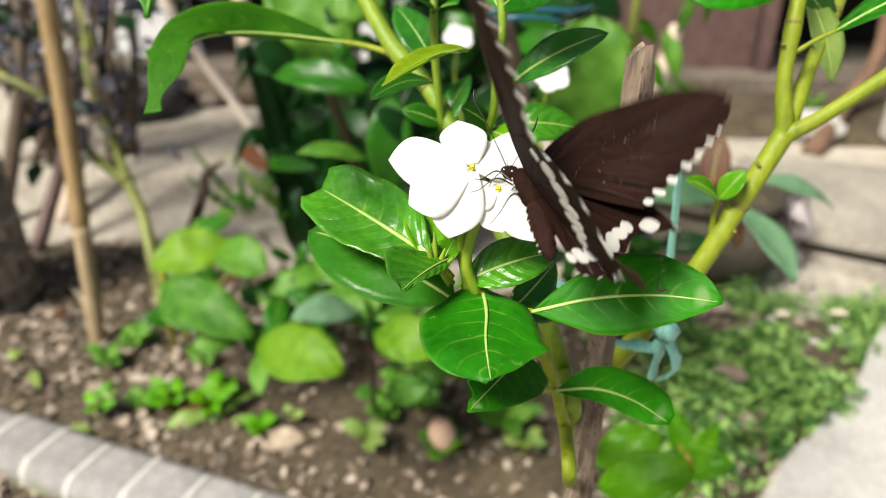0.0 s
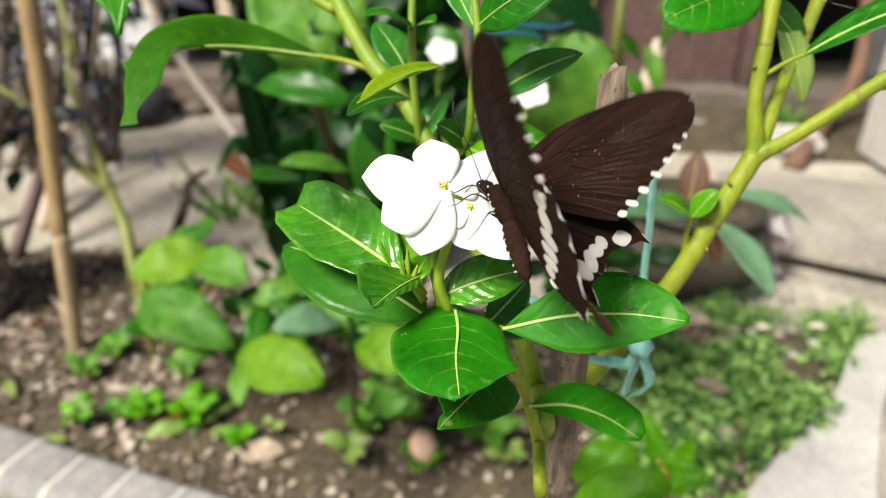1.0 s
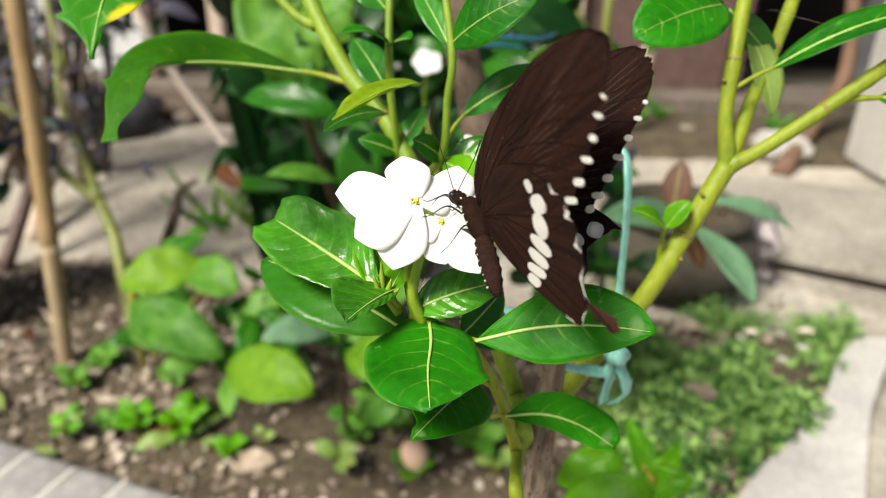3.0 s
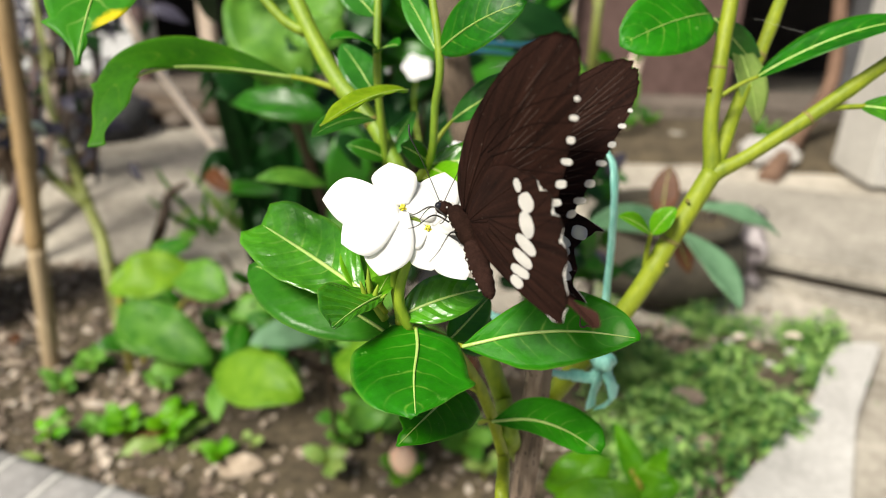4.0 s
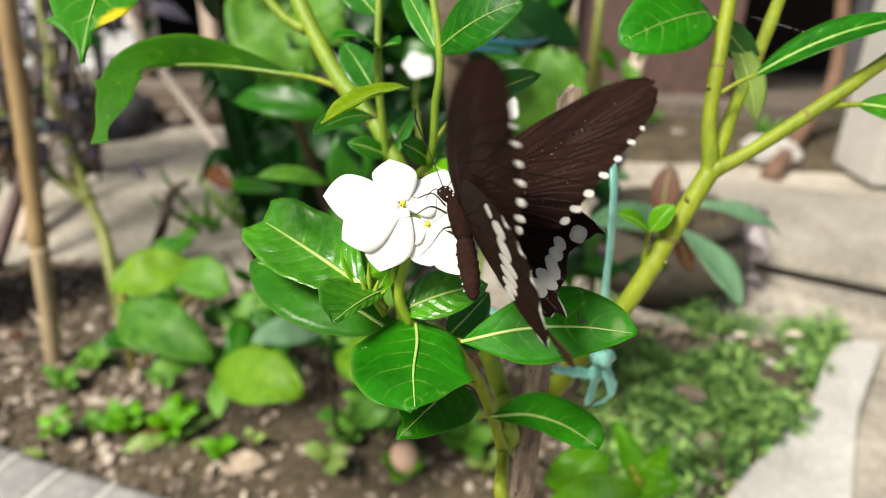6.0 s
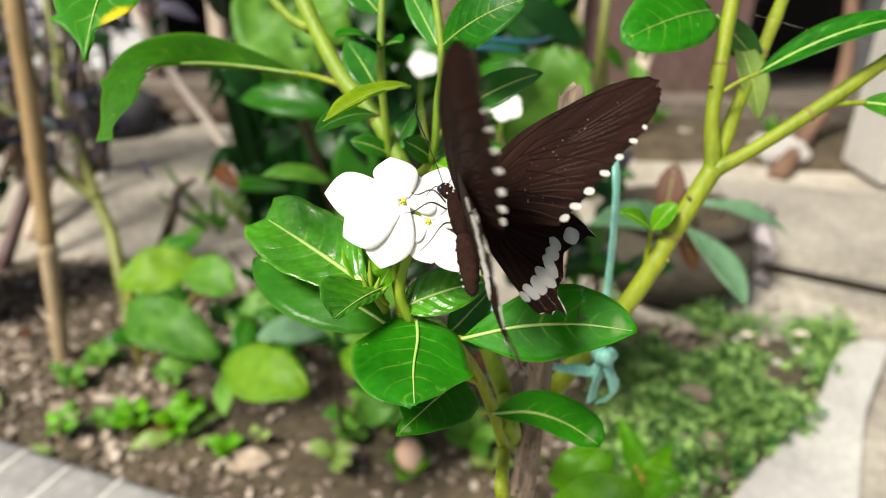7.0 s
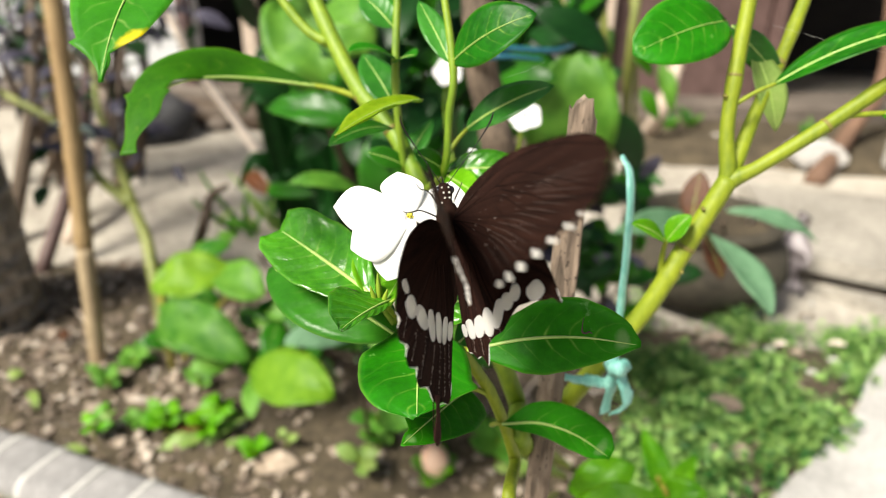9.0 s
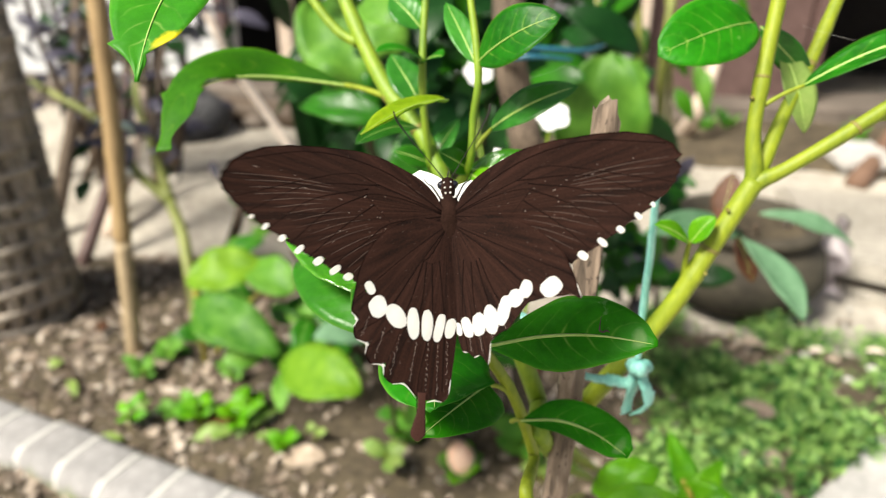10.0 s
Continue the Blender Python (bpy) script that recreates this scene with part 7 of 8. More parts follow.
def butterfly():
    b = new("butterfly")
    b.empty_display_size = 0.01
    tagged(b, "dark brown swallowtail butterfly with white spots feeding on a flower", "butterfly")

    def own(name, bm, material, parent=b, label=""):
        ob = new(name, mesh_of(name, bm))
        ob.data.materials.append(material)
        ob.parent = parent
        return tagged(ob, label)

    own("thorax", tube([(0, 0.0052, -0.0012), (0, 0.003, -0.0008), (0, -0.0005, -0.0010), (0, -0.004, -0.0018), (0, -0.006, -0.0026)], [0.0010, 0.0022, 0.0026, 0.0023, 0.0012], 14, 18, uneven=0.10), FUR)
    ab = own("abdomen", tube([(0, -0.0045, -0.0020), (0, -0.008, -0.0034), (0, -0.0125, -0.0047), (0, -0.0165, -0.0060), (0, -0.0178, -0.0065)], [0.0016, 0.0021, 0.0020, 0.0013, 0.0004], 14, 40, knots=(0.12, 0.25, 0.38, 0.5, 0.62, 0.74, 0.86)), BELLY)
    bm = bmesh.new()
    for side in (-1, 1):
        for k in range(7):
            bmesh.ops.create_icosphere(bm, subdivisions=1, radius=0.00028, matrix=Matrix.Translation((side * 0.0018 * (1 - 0.05 * k), -0.0068 - 0.0014 * k, -0.0042 - 0.00045 * k)))
    own("side_dots", bm, SPOT, ab, "row of small pale dots")
    head = own("head", tube([(0, 0.0048, -0.0013), (0, 0.0064, -0.0020), (0, 0.0082, -0.0028), (0, 0.0088, -0.0031)], [0.0012, 0.0016, 0.0014, 0.0004], 12, 14), FUR)
    for side in (-1, 1):
        bm = bmesh.new()
        bmesh.ops.create_uvsphere(bm, u_segments=14, v_segments=10, radius=0.00095, matrix=Matrix.Translation((side * 0.0013, 0.0074, -0.0024)))
        own("eye", bm, EYE, head)
        own("antenna", tube([(side * 0.0005, 0.0083, -0.0020), (side * 0.0032, 0.0118, 0.0006), (side * 0.0064, 0.0158, 0.0034), (side * 0.0090, 0.0196, 0.0056), (side * 0.0096, 0.0214, 0.0074)], [0.00011, 0.00010, 0.00011, 0.00022, 0.00014], 6, 24), CHITIN, head)
        for k, (y0, foot) in enumerate(((0.0036, (0.0052, 0.0098, -0.0075)), (0.0014, (0.0085, 0.0040, -0.0082)), (-0.0018, (0.0070, -0.0050, -0.0095)))):
            knee = (side * (foot[0] * 0.62), y0 + (foot[1] - y0) * 0.45 + 0.0008, -0.0030)
            own("leg", tube([(side * 0.0012, y0, -0.0026), knee, (side * foot[0] * 0.86, foot[1] * 0.8 + y0 * 0.2, -0.0066), (side * foot[0], foot[1], foot[2])], [0.00022, 0.00018, 0.00012, 0.00008], 6, 20), CHITIN)
    own("proboscis", tube([(0, 0.0087, -0.0034), (0.0002, 0.0104, -0.0048), (0.0003, 0.0110, -0.0068), (0.0002, 0.0108, -0.0088)], [0.00016, 0.00013, 0.00011, 0.00008], 6, 16), CHITIN, head)
    bm = bmesh.new()
    for x, y, z in ((-0.0006, 0.0066, -0.0003), (0.0006, 0.0066, -0.0003), (-0.0005, 0.0054, 0.0002), (0.0005, 0.0054, 0.0002), (-0.0007, 0.0078, -0.0012), (0.0007, 0.0078, -0.0012), (-0.0012, 0.0044, 0.0004), (0.0012, 0.0044, 0.0004), (-0.0016, 0.0050, -0.0010), (0.0016, 0.0050, -0.0010), (-0.0020, 0.0030, -0.0018), (0.0020, 0.0030, -0.0018), (-0.0021, 0.0012, -0.0024), (0.0021, 0.0012, -0.0024), (-0.0021, -0.0008, -0.0026), (0.0021, -0.0008, -0.0026)):
        bmesh.ops.create_icosphere(bm, subdivisions=1, radius=0.00026, matrix=Matrix.Translation((x, y, z)))
    own("head_dots", bm, SPOT, head, "cream dots on head and collar")
    fh, hh = (FORE_HINGE[0] / MM, FORE_HINGE[1] / MM), (HIND_HINGE[0] / MM, HIND_HINGE[1] / MM)
    wings = {}
    for side, left in (("left", True), ("right", False)):
        wings["fore", side] = wing("forewing", FORE if left else FORE_R, fh, b, left, FORE_SPOTS, FORE_VEINS, "dark brown fore wing with small white rim dots", 0.0018, 0.008)
        wings["hind", side] = wing("hindwing", HIND if left else HIND_R, hh, b, left, HIND_SPOTS if left else HIND_SPOTS_R, HIND_VEINS if left else HIND_VEINS_R, "hind wing with a white band and a tail" if left else "torn hind wing with a white band and no tail", 0.0012, 0.0, [(50, -322), (51, -340), (52, -356), (56, -380), (58, -396), (59, -408)] if left else None, HIND_FRINGE if left else HIND_FRINGE_R)
    return b, wings


FLY, WINGS = butterfly()


def fore_pose(left, lift, sweep, twist):
    """A fore wing's pose on the body: raised, swept to the head, twisted about its span (degrees)."""
    x, y, z = FORE_HINGE
    s = -1 if left else 1
    r = Matrix.Rotation(radians(-lift * s), 4, "Y") @ Matrix.Rotation(radians(sweep * s), 4, "Z") @ Matrix.Rotation(radians(twist), 4, "X")
    return Matrix.Translation((s * x, y, z)) @ r


def hind_pose(left, lift, sweep, twist):
    x, y, z = HIND_HINGE
    s = -1 if left else 1
    r = Matrix.Rotation(radians(-lift * s), 4, "Y") @ Matrix.Rotation(radians(sweep * s), 4, "Z") @ Matrix.Rotation(radians(twist), 4, "X")
    return Matrix.Translation((s * x, y, z)) @ r


def motions():
    # the body: seconds, place, turn (degrees)
    walk(FLY, [(t, pose(*p)) for t, *p in (
        (0, 0.01978, 0.13322, 0.61332, 15.8, 25.3, 32.4),
        (0.1, 0.01960, 0.13371, 0.61359, 21.0, 23.6, 33.0),
        (0.2, 0.01974, 0.13416, 0.61397, 20.9, 25.4, 35.0),
        (0.3, 0.01952, 0.13452, 0.61355, 26.5, 26.8, 38.6),
        (0.4, 0.02001, 0.13543, 0.61349, 27.4, 27.5, 36.9),
        (0.5, 0.02003, 0.13566, 0.61296, 26.2, 26.5, 33.8),
        (0.6, 0.02039, 0.13579, 0.61285, 22.9, 25.9, 33.6),
        (0.7, 0.02127, 0.13573, 0.61271, 17.8, 23.8, 34.2),
        (0.8, 0.02156, 0.13567, 0.61304, 16.6, 25.4, 33.4),
        (0.9, 0.02133, 0.13536, 0.61331, 21.6, 27.0, 38.4),
        (1, 0.02100, 0.13477, 0.61316, 23.1, 26.5, 40.6),
        (1.1, 0.02094, 0.13404, 0.61296, 24.1, 26.3, 40.5),
        (1.2, 0.02060, 0.13391, 0.61276, 26.7, 27.3, 41.7),
        (1.3, 0.02055, 0.13391, 0.61264, 30.1, 29.3, 41.3),
        (1.4, 0.02076, 0.13410, 0.61252, 29.3, 30.1, 40.1),
        (1.5, 0.02091, 0.13464, 0.61246, 24.2, 30.7, 37.9),
        (1.6, 0.02154, 0.13511, 0.61260, 20.6, 30.6, 37.1),
        (1.7, 0.02217, 0.13597, 0.61329, 18.7, 29.9, 37.8),
        (1.8, 0.02234, 0.13619, 0.61386, 20.9, 28.2, 40.6),
        (1.9, 0.02248, 0.13559, 0.61395, 23.6, 26.8, 41.2),
        (2, 0.02196, 0.13548, 0.61415, 25.6, 26.6, 43.1),
        (2.1, 0.02160, 0.13484, 0.61406, 27.7, 27.5, 44.8),
        (2.2, 0.02137, 0.13436, 0.61404, 31.0, 29.9, 44.6),
        (2.3, 0.02104, 0.13407, 0.61388, 30.9, 31.0, 43.0),
        (2.4, 0.02088, 0.13397, 0.61377, 26.0, 31.8, 40.8),
        (2.5, 0.02135, 0.13385, 0.61394, 22.9, 31.0, 39.3),
        (2.6, 0.02157, 0.13425, 0.61411, 20.0, 31.6, 39.3),
        (2.7, 0.02189, 0.13441, 0.61451, 20.3, 32.2, 39.9),
        (2.8, 0.02210, 0.13366, 0.61434, 22.5, 30.0, 41.6),
        (2.9, 0.02203, 0.13322, 0.61442, 26.6, 28.8, 44.2),
        (3, 0.02185, 0.13268, 0.61450, 30.7, 27.6, 48.4),
        (3.1, 0.02169, 0.13247, 0.61428, 34.5, 28.7, 50.7),
        (3.2, 0.02182, 0.13228, 0.61426, 35.5, 29.7, 49.5),
        (3.3, 0.02177, 0.13226, 0.61423, 33.1, 29.9, 48.5),
        (3.4, 0.02188, 0.13226, 0.61428, 30.3, 29.7, 47.3),
        (3.5, 0.02197, 0.13236, 0.61437, 27.7, 29.5, 46.4),
        (3.6, 0.02207, 0.13247, 0.61455, 25.7, 29.0, 45.7),
        (3.7, 0.02215, 0.13239, 0.61467, 24.6, 27.9, 45.2),
        (3.8, 0.02215, 0.13225, 0.61474, 23.9, 27.1, 44.9),
        (3.9, 0.02211, 0.13217, 0.61477, 22.9, 26.9, 44.7),
        (4, 0.02202, 0.13212, 0.61473, 21.9, 27.0, 44.3),
        (4.1, 0.02199, 0.13212, 0.61472, 20.2, 27.0, 42.9),
        (4.2, 0.02193, 0.13214, 0.61465, 17.9, 26.8, 41.0),
        (4.3, 0.02191, 0.13220, 0.61459, 16.3, 26.1, 39.1),
        (4.4, 0.02178, 0.13220, 0.61467, 16.2, 25.7, 37.4),
        (4.5, 0.02200, 0.13253, 0.61518, 17.6, 22.7, 38.7),
        (4.6, 0.02226, 0.13262, 0.61588, 22.7, 20.4, 40.5),
        (4.7, 0.02224, 0.13206, 0.61593, 27.3, 18.7, 42.6),
        (4.8, 0.02216, 0.13177, 0.61586, 30.0, 20.4, 43.9),
        (4.9, 0.02179, 0.13149, 0.61546, 32.6, 22.2, 45.9),
        (5, 0.02170, 0.13132, 0.61538, 33.4, 22.6, 44.9),
        (5.1, 0.02151, 0.13122, 0.61508, 30.6, 23.0, 41.1),
        (5.2, 0.02150, 0.13114, 0.61473, 27.5, 20.7, 37.9),
        (5.3, 0.02152, 0.13144, 0.61490, 29.5, 20.8, 32.7),
        (5.4, 0.02179, 0.13178, 0.61541, 31.4, 20.6, 30.5),
        (5.5, 0.02162, 0.13152, 0.61568, 32.7, 19.2, 32.0),
        (5.6, 0.02156, 0.13130, 0.61600, 34.1, 17.6, 34.2),
        (5.7, 0.02166, 0.13086, 0.61616, 35.4, 14.6, 37.4),
        (5.8, 0.02163, 0.13075, 0.61609, 36.0, 15.6, 38.3),
        (5.9, 0.02158, 0.13064, 0.61600, 36.2, 16.6, 38.9),
        (6, 0.02158, 0.13054, 0.61595, 35.5, 17.5, 38.7),
        (6.1, 0.02159, 0.13044, 0.61585, 34.0, 18.0, 38.0),
        (6.2, 0.02164, 0.13038, 0.61582, 33.0, 18.4, 37.2),
        (6.3, 0.02174, 0.13042, 0.61594, 33.2, 19.2, 36.3),
        (6.4, 0.02182, 0.13038, 0.61610, 33.2, 19.8, 36.7),
        (6.5, 0.02183, 0.13022, 0.61621, 33.1, 20.1, 37.8),
        (6.6, 0.02188, 0.13006, 0.61631, 33.1, 20.1, 39.2),
        (6.7, 0.02194, 0.12992, 0.61635, 32.9, 20.1, 40.4),
        (6.8, 0.02199, 0.12989, 0.61636, 32.5, 20.7, 40.8),
        (6.9, 0.02172, 0.12982, 0.61646, 33.6, 21.3, 40.4),
        (7, 0.02163, 0.12942, 0.61671, 33.7, 19.1, 37.9),
        (7.1, 0.02184, 0.12918, 0.61738, 34.6, 14.8, 34.4),
        (7.2, 0.02170, 0.12892, 0.61750, 33.7, 13.6, 26.3),
        (7.3, 0.02171, 0.12860, 0.61764, 34.9, 11.2, 21.0),
        (7.4, 0.02175, 0.12829, 0.61744, 37.7, 9.9, 18.5),
        (7.5, 0.02208, 0.12855, 0.61703, 39.2, 8.2, 20.2),
        (7.6, 0.02193, 0.12899, 0.61654, 41.3, 7.7, 20.9),
        (7.7, 0.02122, 0.13000, 0.61670, 47.4, 4.1, 23.7),
        (7.8, 0.02105, 0.13099, 0.61736, 52.5, 3.8, 23.1),
        (7.9, 0.02070, 0.13134, 0.61813, 52.7, 3.7, 20.9),
        (8, 0.02069, 0.13132, 0.61850, 55.7, 3.5, 17.9),
        (8.1, 0.02049, 0.13103, 0.61851, 57.8, 2.6, 16.6),
        (8.2, 0.02045, 0.13065, 0.61832, 55.6, 2.1, 15.9),
        (8.3, 0.02034, 0.13057, 0.61862, 60.1, 1.9, 15.8),
        (8.4, 0.01971, 0.13029, 0.61916, 60.7, 4.3, 15.7),
        (8.5, 0.01967, 0.12993, 0.61975, 59.5, 6.3, 17.5),
        (8.6, 0.01957, 0.12909, 0.62000, 58.8, 4.9, 16.8),
        (8.7, 0.01956, 0.12831, 0.61946, 59.9, 4.9, 16.8),
        (8.8, 0.01940, 0.12751, 0.61891, 59.4, 5.5, 15.2),
        (8.9, 0.01926, 0.12652, 0.61833, 61.6, 0.9, 16.7),
        (9, 0.01839, 0.12573, 0.61820, 62.3, 0.2, 16.9),
        (9.1, 0.01772, 0.12498, 0.61849, 59.5, 0.3, 13.5),
        (9.2, 0.01689, 0.12414, 0.61908, 61.0, -1.2, 10.7),
        (9.3, 0.01711, 0.12406, 0.61903, 61.6, -0.4, 8.0),
        (9.4, 0.01658, 0.12394, 0.61878, 61.6, -0.3, 10.9),
        (9.5, 0.01627, 0.12342, 0.61858, 62.3, -2.6, 13.1),
        (9.6, 0.01559, 0.12289, 0.61864, 63.9, -4.6, 14.1),
        (9.7, 0.01536, 0.12232, 0.61924, 64.6, -5.7, 11.6),
        (9.8, 0.01512, 0.12131, 0.62003, 64.6, -6.1, 11.0),
        (9.9, 0.01472, 0.12005, 0.62059, 64.6, -5.1, 9.6),
        (10, 0.01515, 0.11996, 0.62079, 63.1, -4.4, 8.4),
    )])
    walk(WINGS["fore", "left"], [(t, fore_pose(True, *a)) for t, *a in (
        (0, 39.5, -2.4, 5.4),
        (0.1, 51.9, -25.7, 2.6),
        (0.2, 63.2, -2.4, -0.3),
        (0.3, 80.3, -16.3, -5.1),
        (0.4, 70.5, -19.7, -11.9),
        (0.5, 54.5, -16.9, -12.6),
        (0.6, 42.1, -15.3, -8.1),
        (0.7, 26.3, -16.8, -2.0),
        (0.8, 22.3, -7.1, -0.8),
        (0.9, 28.7, -22.6, -2.2),
        (1, 36.3, -22.3, -1.8),
        (1.1, 58.3, -15.6, -2.0),
        (1.2, 73.1, -14.7, -2.0),
        (1.3, 68.8, -17.5, -8.2),
        (1.4, 61.9, -17.2, -8.7),
        (1.5, 41.8, -13.3, -7.1),
        (1.6, 33.9, -12.6, -6.6),
        (1.7, 24.3, -9.9, -6.8),
        (1.8, 26.8, -17.6, -5.5),
        (1.9, 36.9, -20.7, -5.5),
        (2, 45.2, -20.2, -7.9),
        (2.1, 68.7, -19.2, -7.9),
        (2.2, 72.7, -18.8, -16.7),
        (2.3, 61.1, -19.1, -17.9),
        (2.4, 45.4, -17.0, -14.1),
        (2.5, 31.2, -8.5, -7.3),
        (2.6, 26.4, -8.6, -3.7),
        (2.7, 31.6, -11.9, -3.9),
        (2.8, 40.3, -13.4, -2.3),
        (2.9, 58.6, -15.9, -1.3),
        (3, 67.7, -17.9, -8.6),
        (3.1, 69.6, -20.2, -21.8),
        (3.2, 63.0, -18.1, -22.7),
        (3.3, 47.6, -17.3, -19.1),
        (3.4, 34.4, -12.3, -12.9),
        (3.5, 28.3, -12.2, -8.0),
        (3.6, 30.7, -15.1, -6.3),
        (3.7, 38.6, -17.4, -4.8),
        (3.8, 52.7, -19.3, -3.0),
        (3.9, 64.3, -18.7, -5.2),
        (4, 67.1, -23.8, -12.9),
        (4.1, 61.2, -23.1, -15.7),
        (4.2, 48.3, -18.8, -15.1),
        (4.3, 40.4, -18.3, -9.4),
        (4.4, 35.4, -18.4, -4.9),
        (4.5, 33.7, -17.9, -2.6),
        (4.6, 39.5, -17.3, -2.5),
        (4.7, 50.8, -19.2, -1.1),
        (4.8, 65.4, -12.2, -0.3),
        (4.9, 69.5, -19.5, -8.7),
        (5, 67.0, -20.1, -13.5),
        (5.1, 50.4, -13.2, -15.7),
        (5.2, 45.7, -12.2, -12.6),
        (5.3, 32.9, -12.6, -3.8),
        (5.4, 29.0, -8.4, 1.2),
        (5.5, 36.4, -6.8, 2.7),
        (5.6, 43.4, -9.2, 2.2),
        (5.7, 54.9, -19.1, 1.7),
        (5.8, 65.2, -17.0, -1.8),
        (5.9, 66.6, -20.8, -9.4),
        (6, 58.4, -17.5, -13.8),
        (6.1, 46.6, -12.1, -14.5),
        (6.2, 38.6, -10.8, -9.8),
        (6.3, 29.3, -8.4, -3.1),
        (6.4, 29.9, -4.4, -0.1),
        (6.5, 37.1, -3.5, -0.1),
        (6.6, 45.9, -8.0, -1.3),
        (6.7, 52.6, -12.8, -2.4),
        (6.8, 52.3, -11.2, -3.5),
        (6.9, 59.2, -19.6, -11.0),
        (7, 52.1, -15.6, -8.3),
        (7.1, 40.6, -16.4, -2.0),
        (7.2, 30.7, -4.3, 3.4),
        (7.3, 22.9, -2.7, 2.7),
        (7.4, 27.0, -1.9, 2.5),
        (7.5, 49.0, -7.0, 31.0),
        (7.6, 63.0, -7.0, 28.0),
        (7.7, 83.7, -8.8, -10.0),
        (7.8, 83.1, -15.8, -8.9),
        (7.9, 49.7, -8.9, -0.6),
        (8, 33.4, -2.8, 12.6),
        (8.1, 43.6, -3.9, 18.6),
        (8.2, 73.8, -1.8, 0.6),
        (8.3, 75.8, -7.4, -17.8),
        (8.4, 65.3, -9.9, -15.0),
        (8.5, 26.1, -4.8, -4.9),
        (8.6, 15.1, -4.0, 3.4),
        (8.7, 42.8, -2.4, 15.8),
        (8.8, 68.5, 3.4, 13.7),
        (8.9, 77.1, -1.2, -14.6),
        (9, 79.0, -16.6, -11.8),
        (9.1, 33.2, -2.0, -5.8),
        (9.2, 17.6, 0.4, 1.9),
        (9.3, -18.4, 8.7, 8.3),
        (9.4, 59.2, -0.3, 13.0),
        (9.5, 81.0, -4.4, -4.7),
        (9.6, 76.8, -7.7, -16.5),
        (9.7, -18.0, 1.1, -8.9),
        (9.8, 20.3, -3.8, -3.1),
        (9.9, 23.7, 0.2, 8.1),
        (10, 3.4, 2.0, 8.3),
    )])
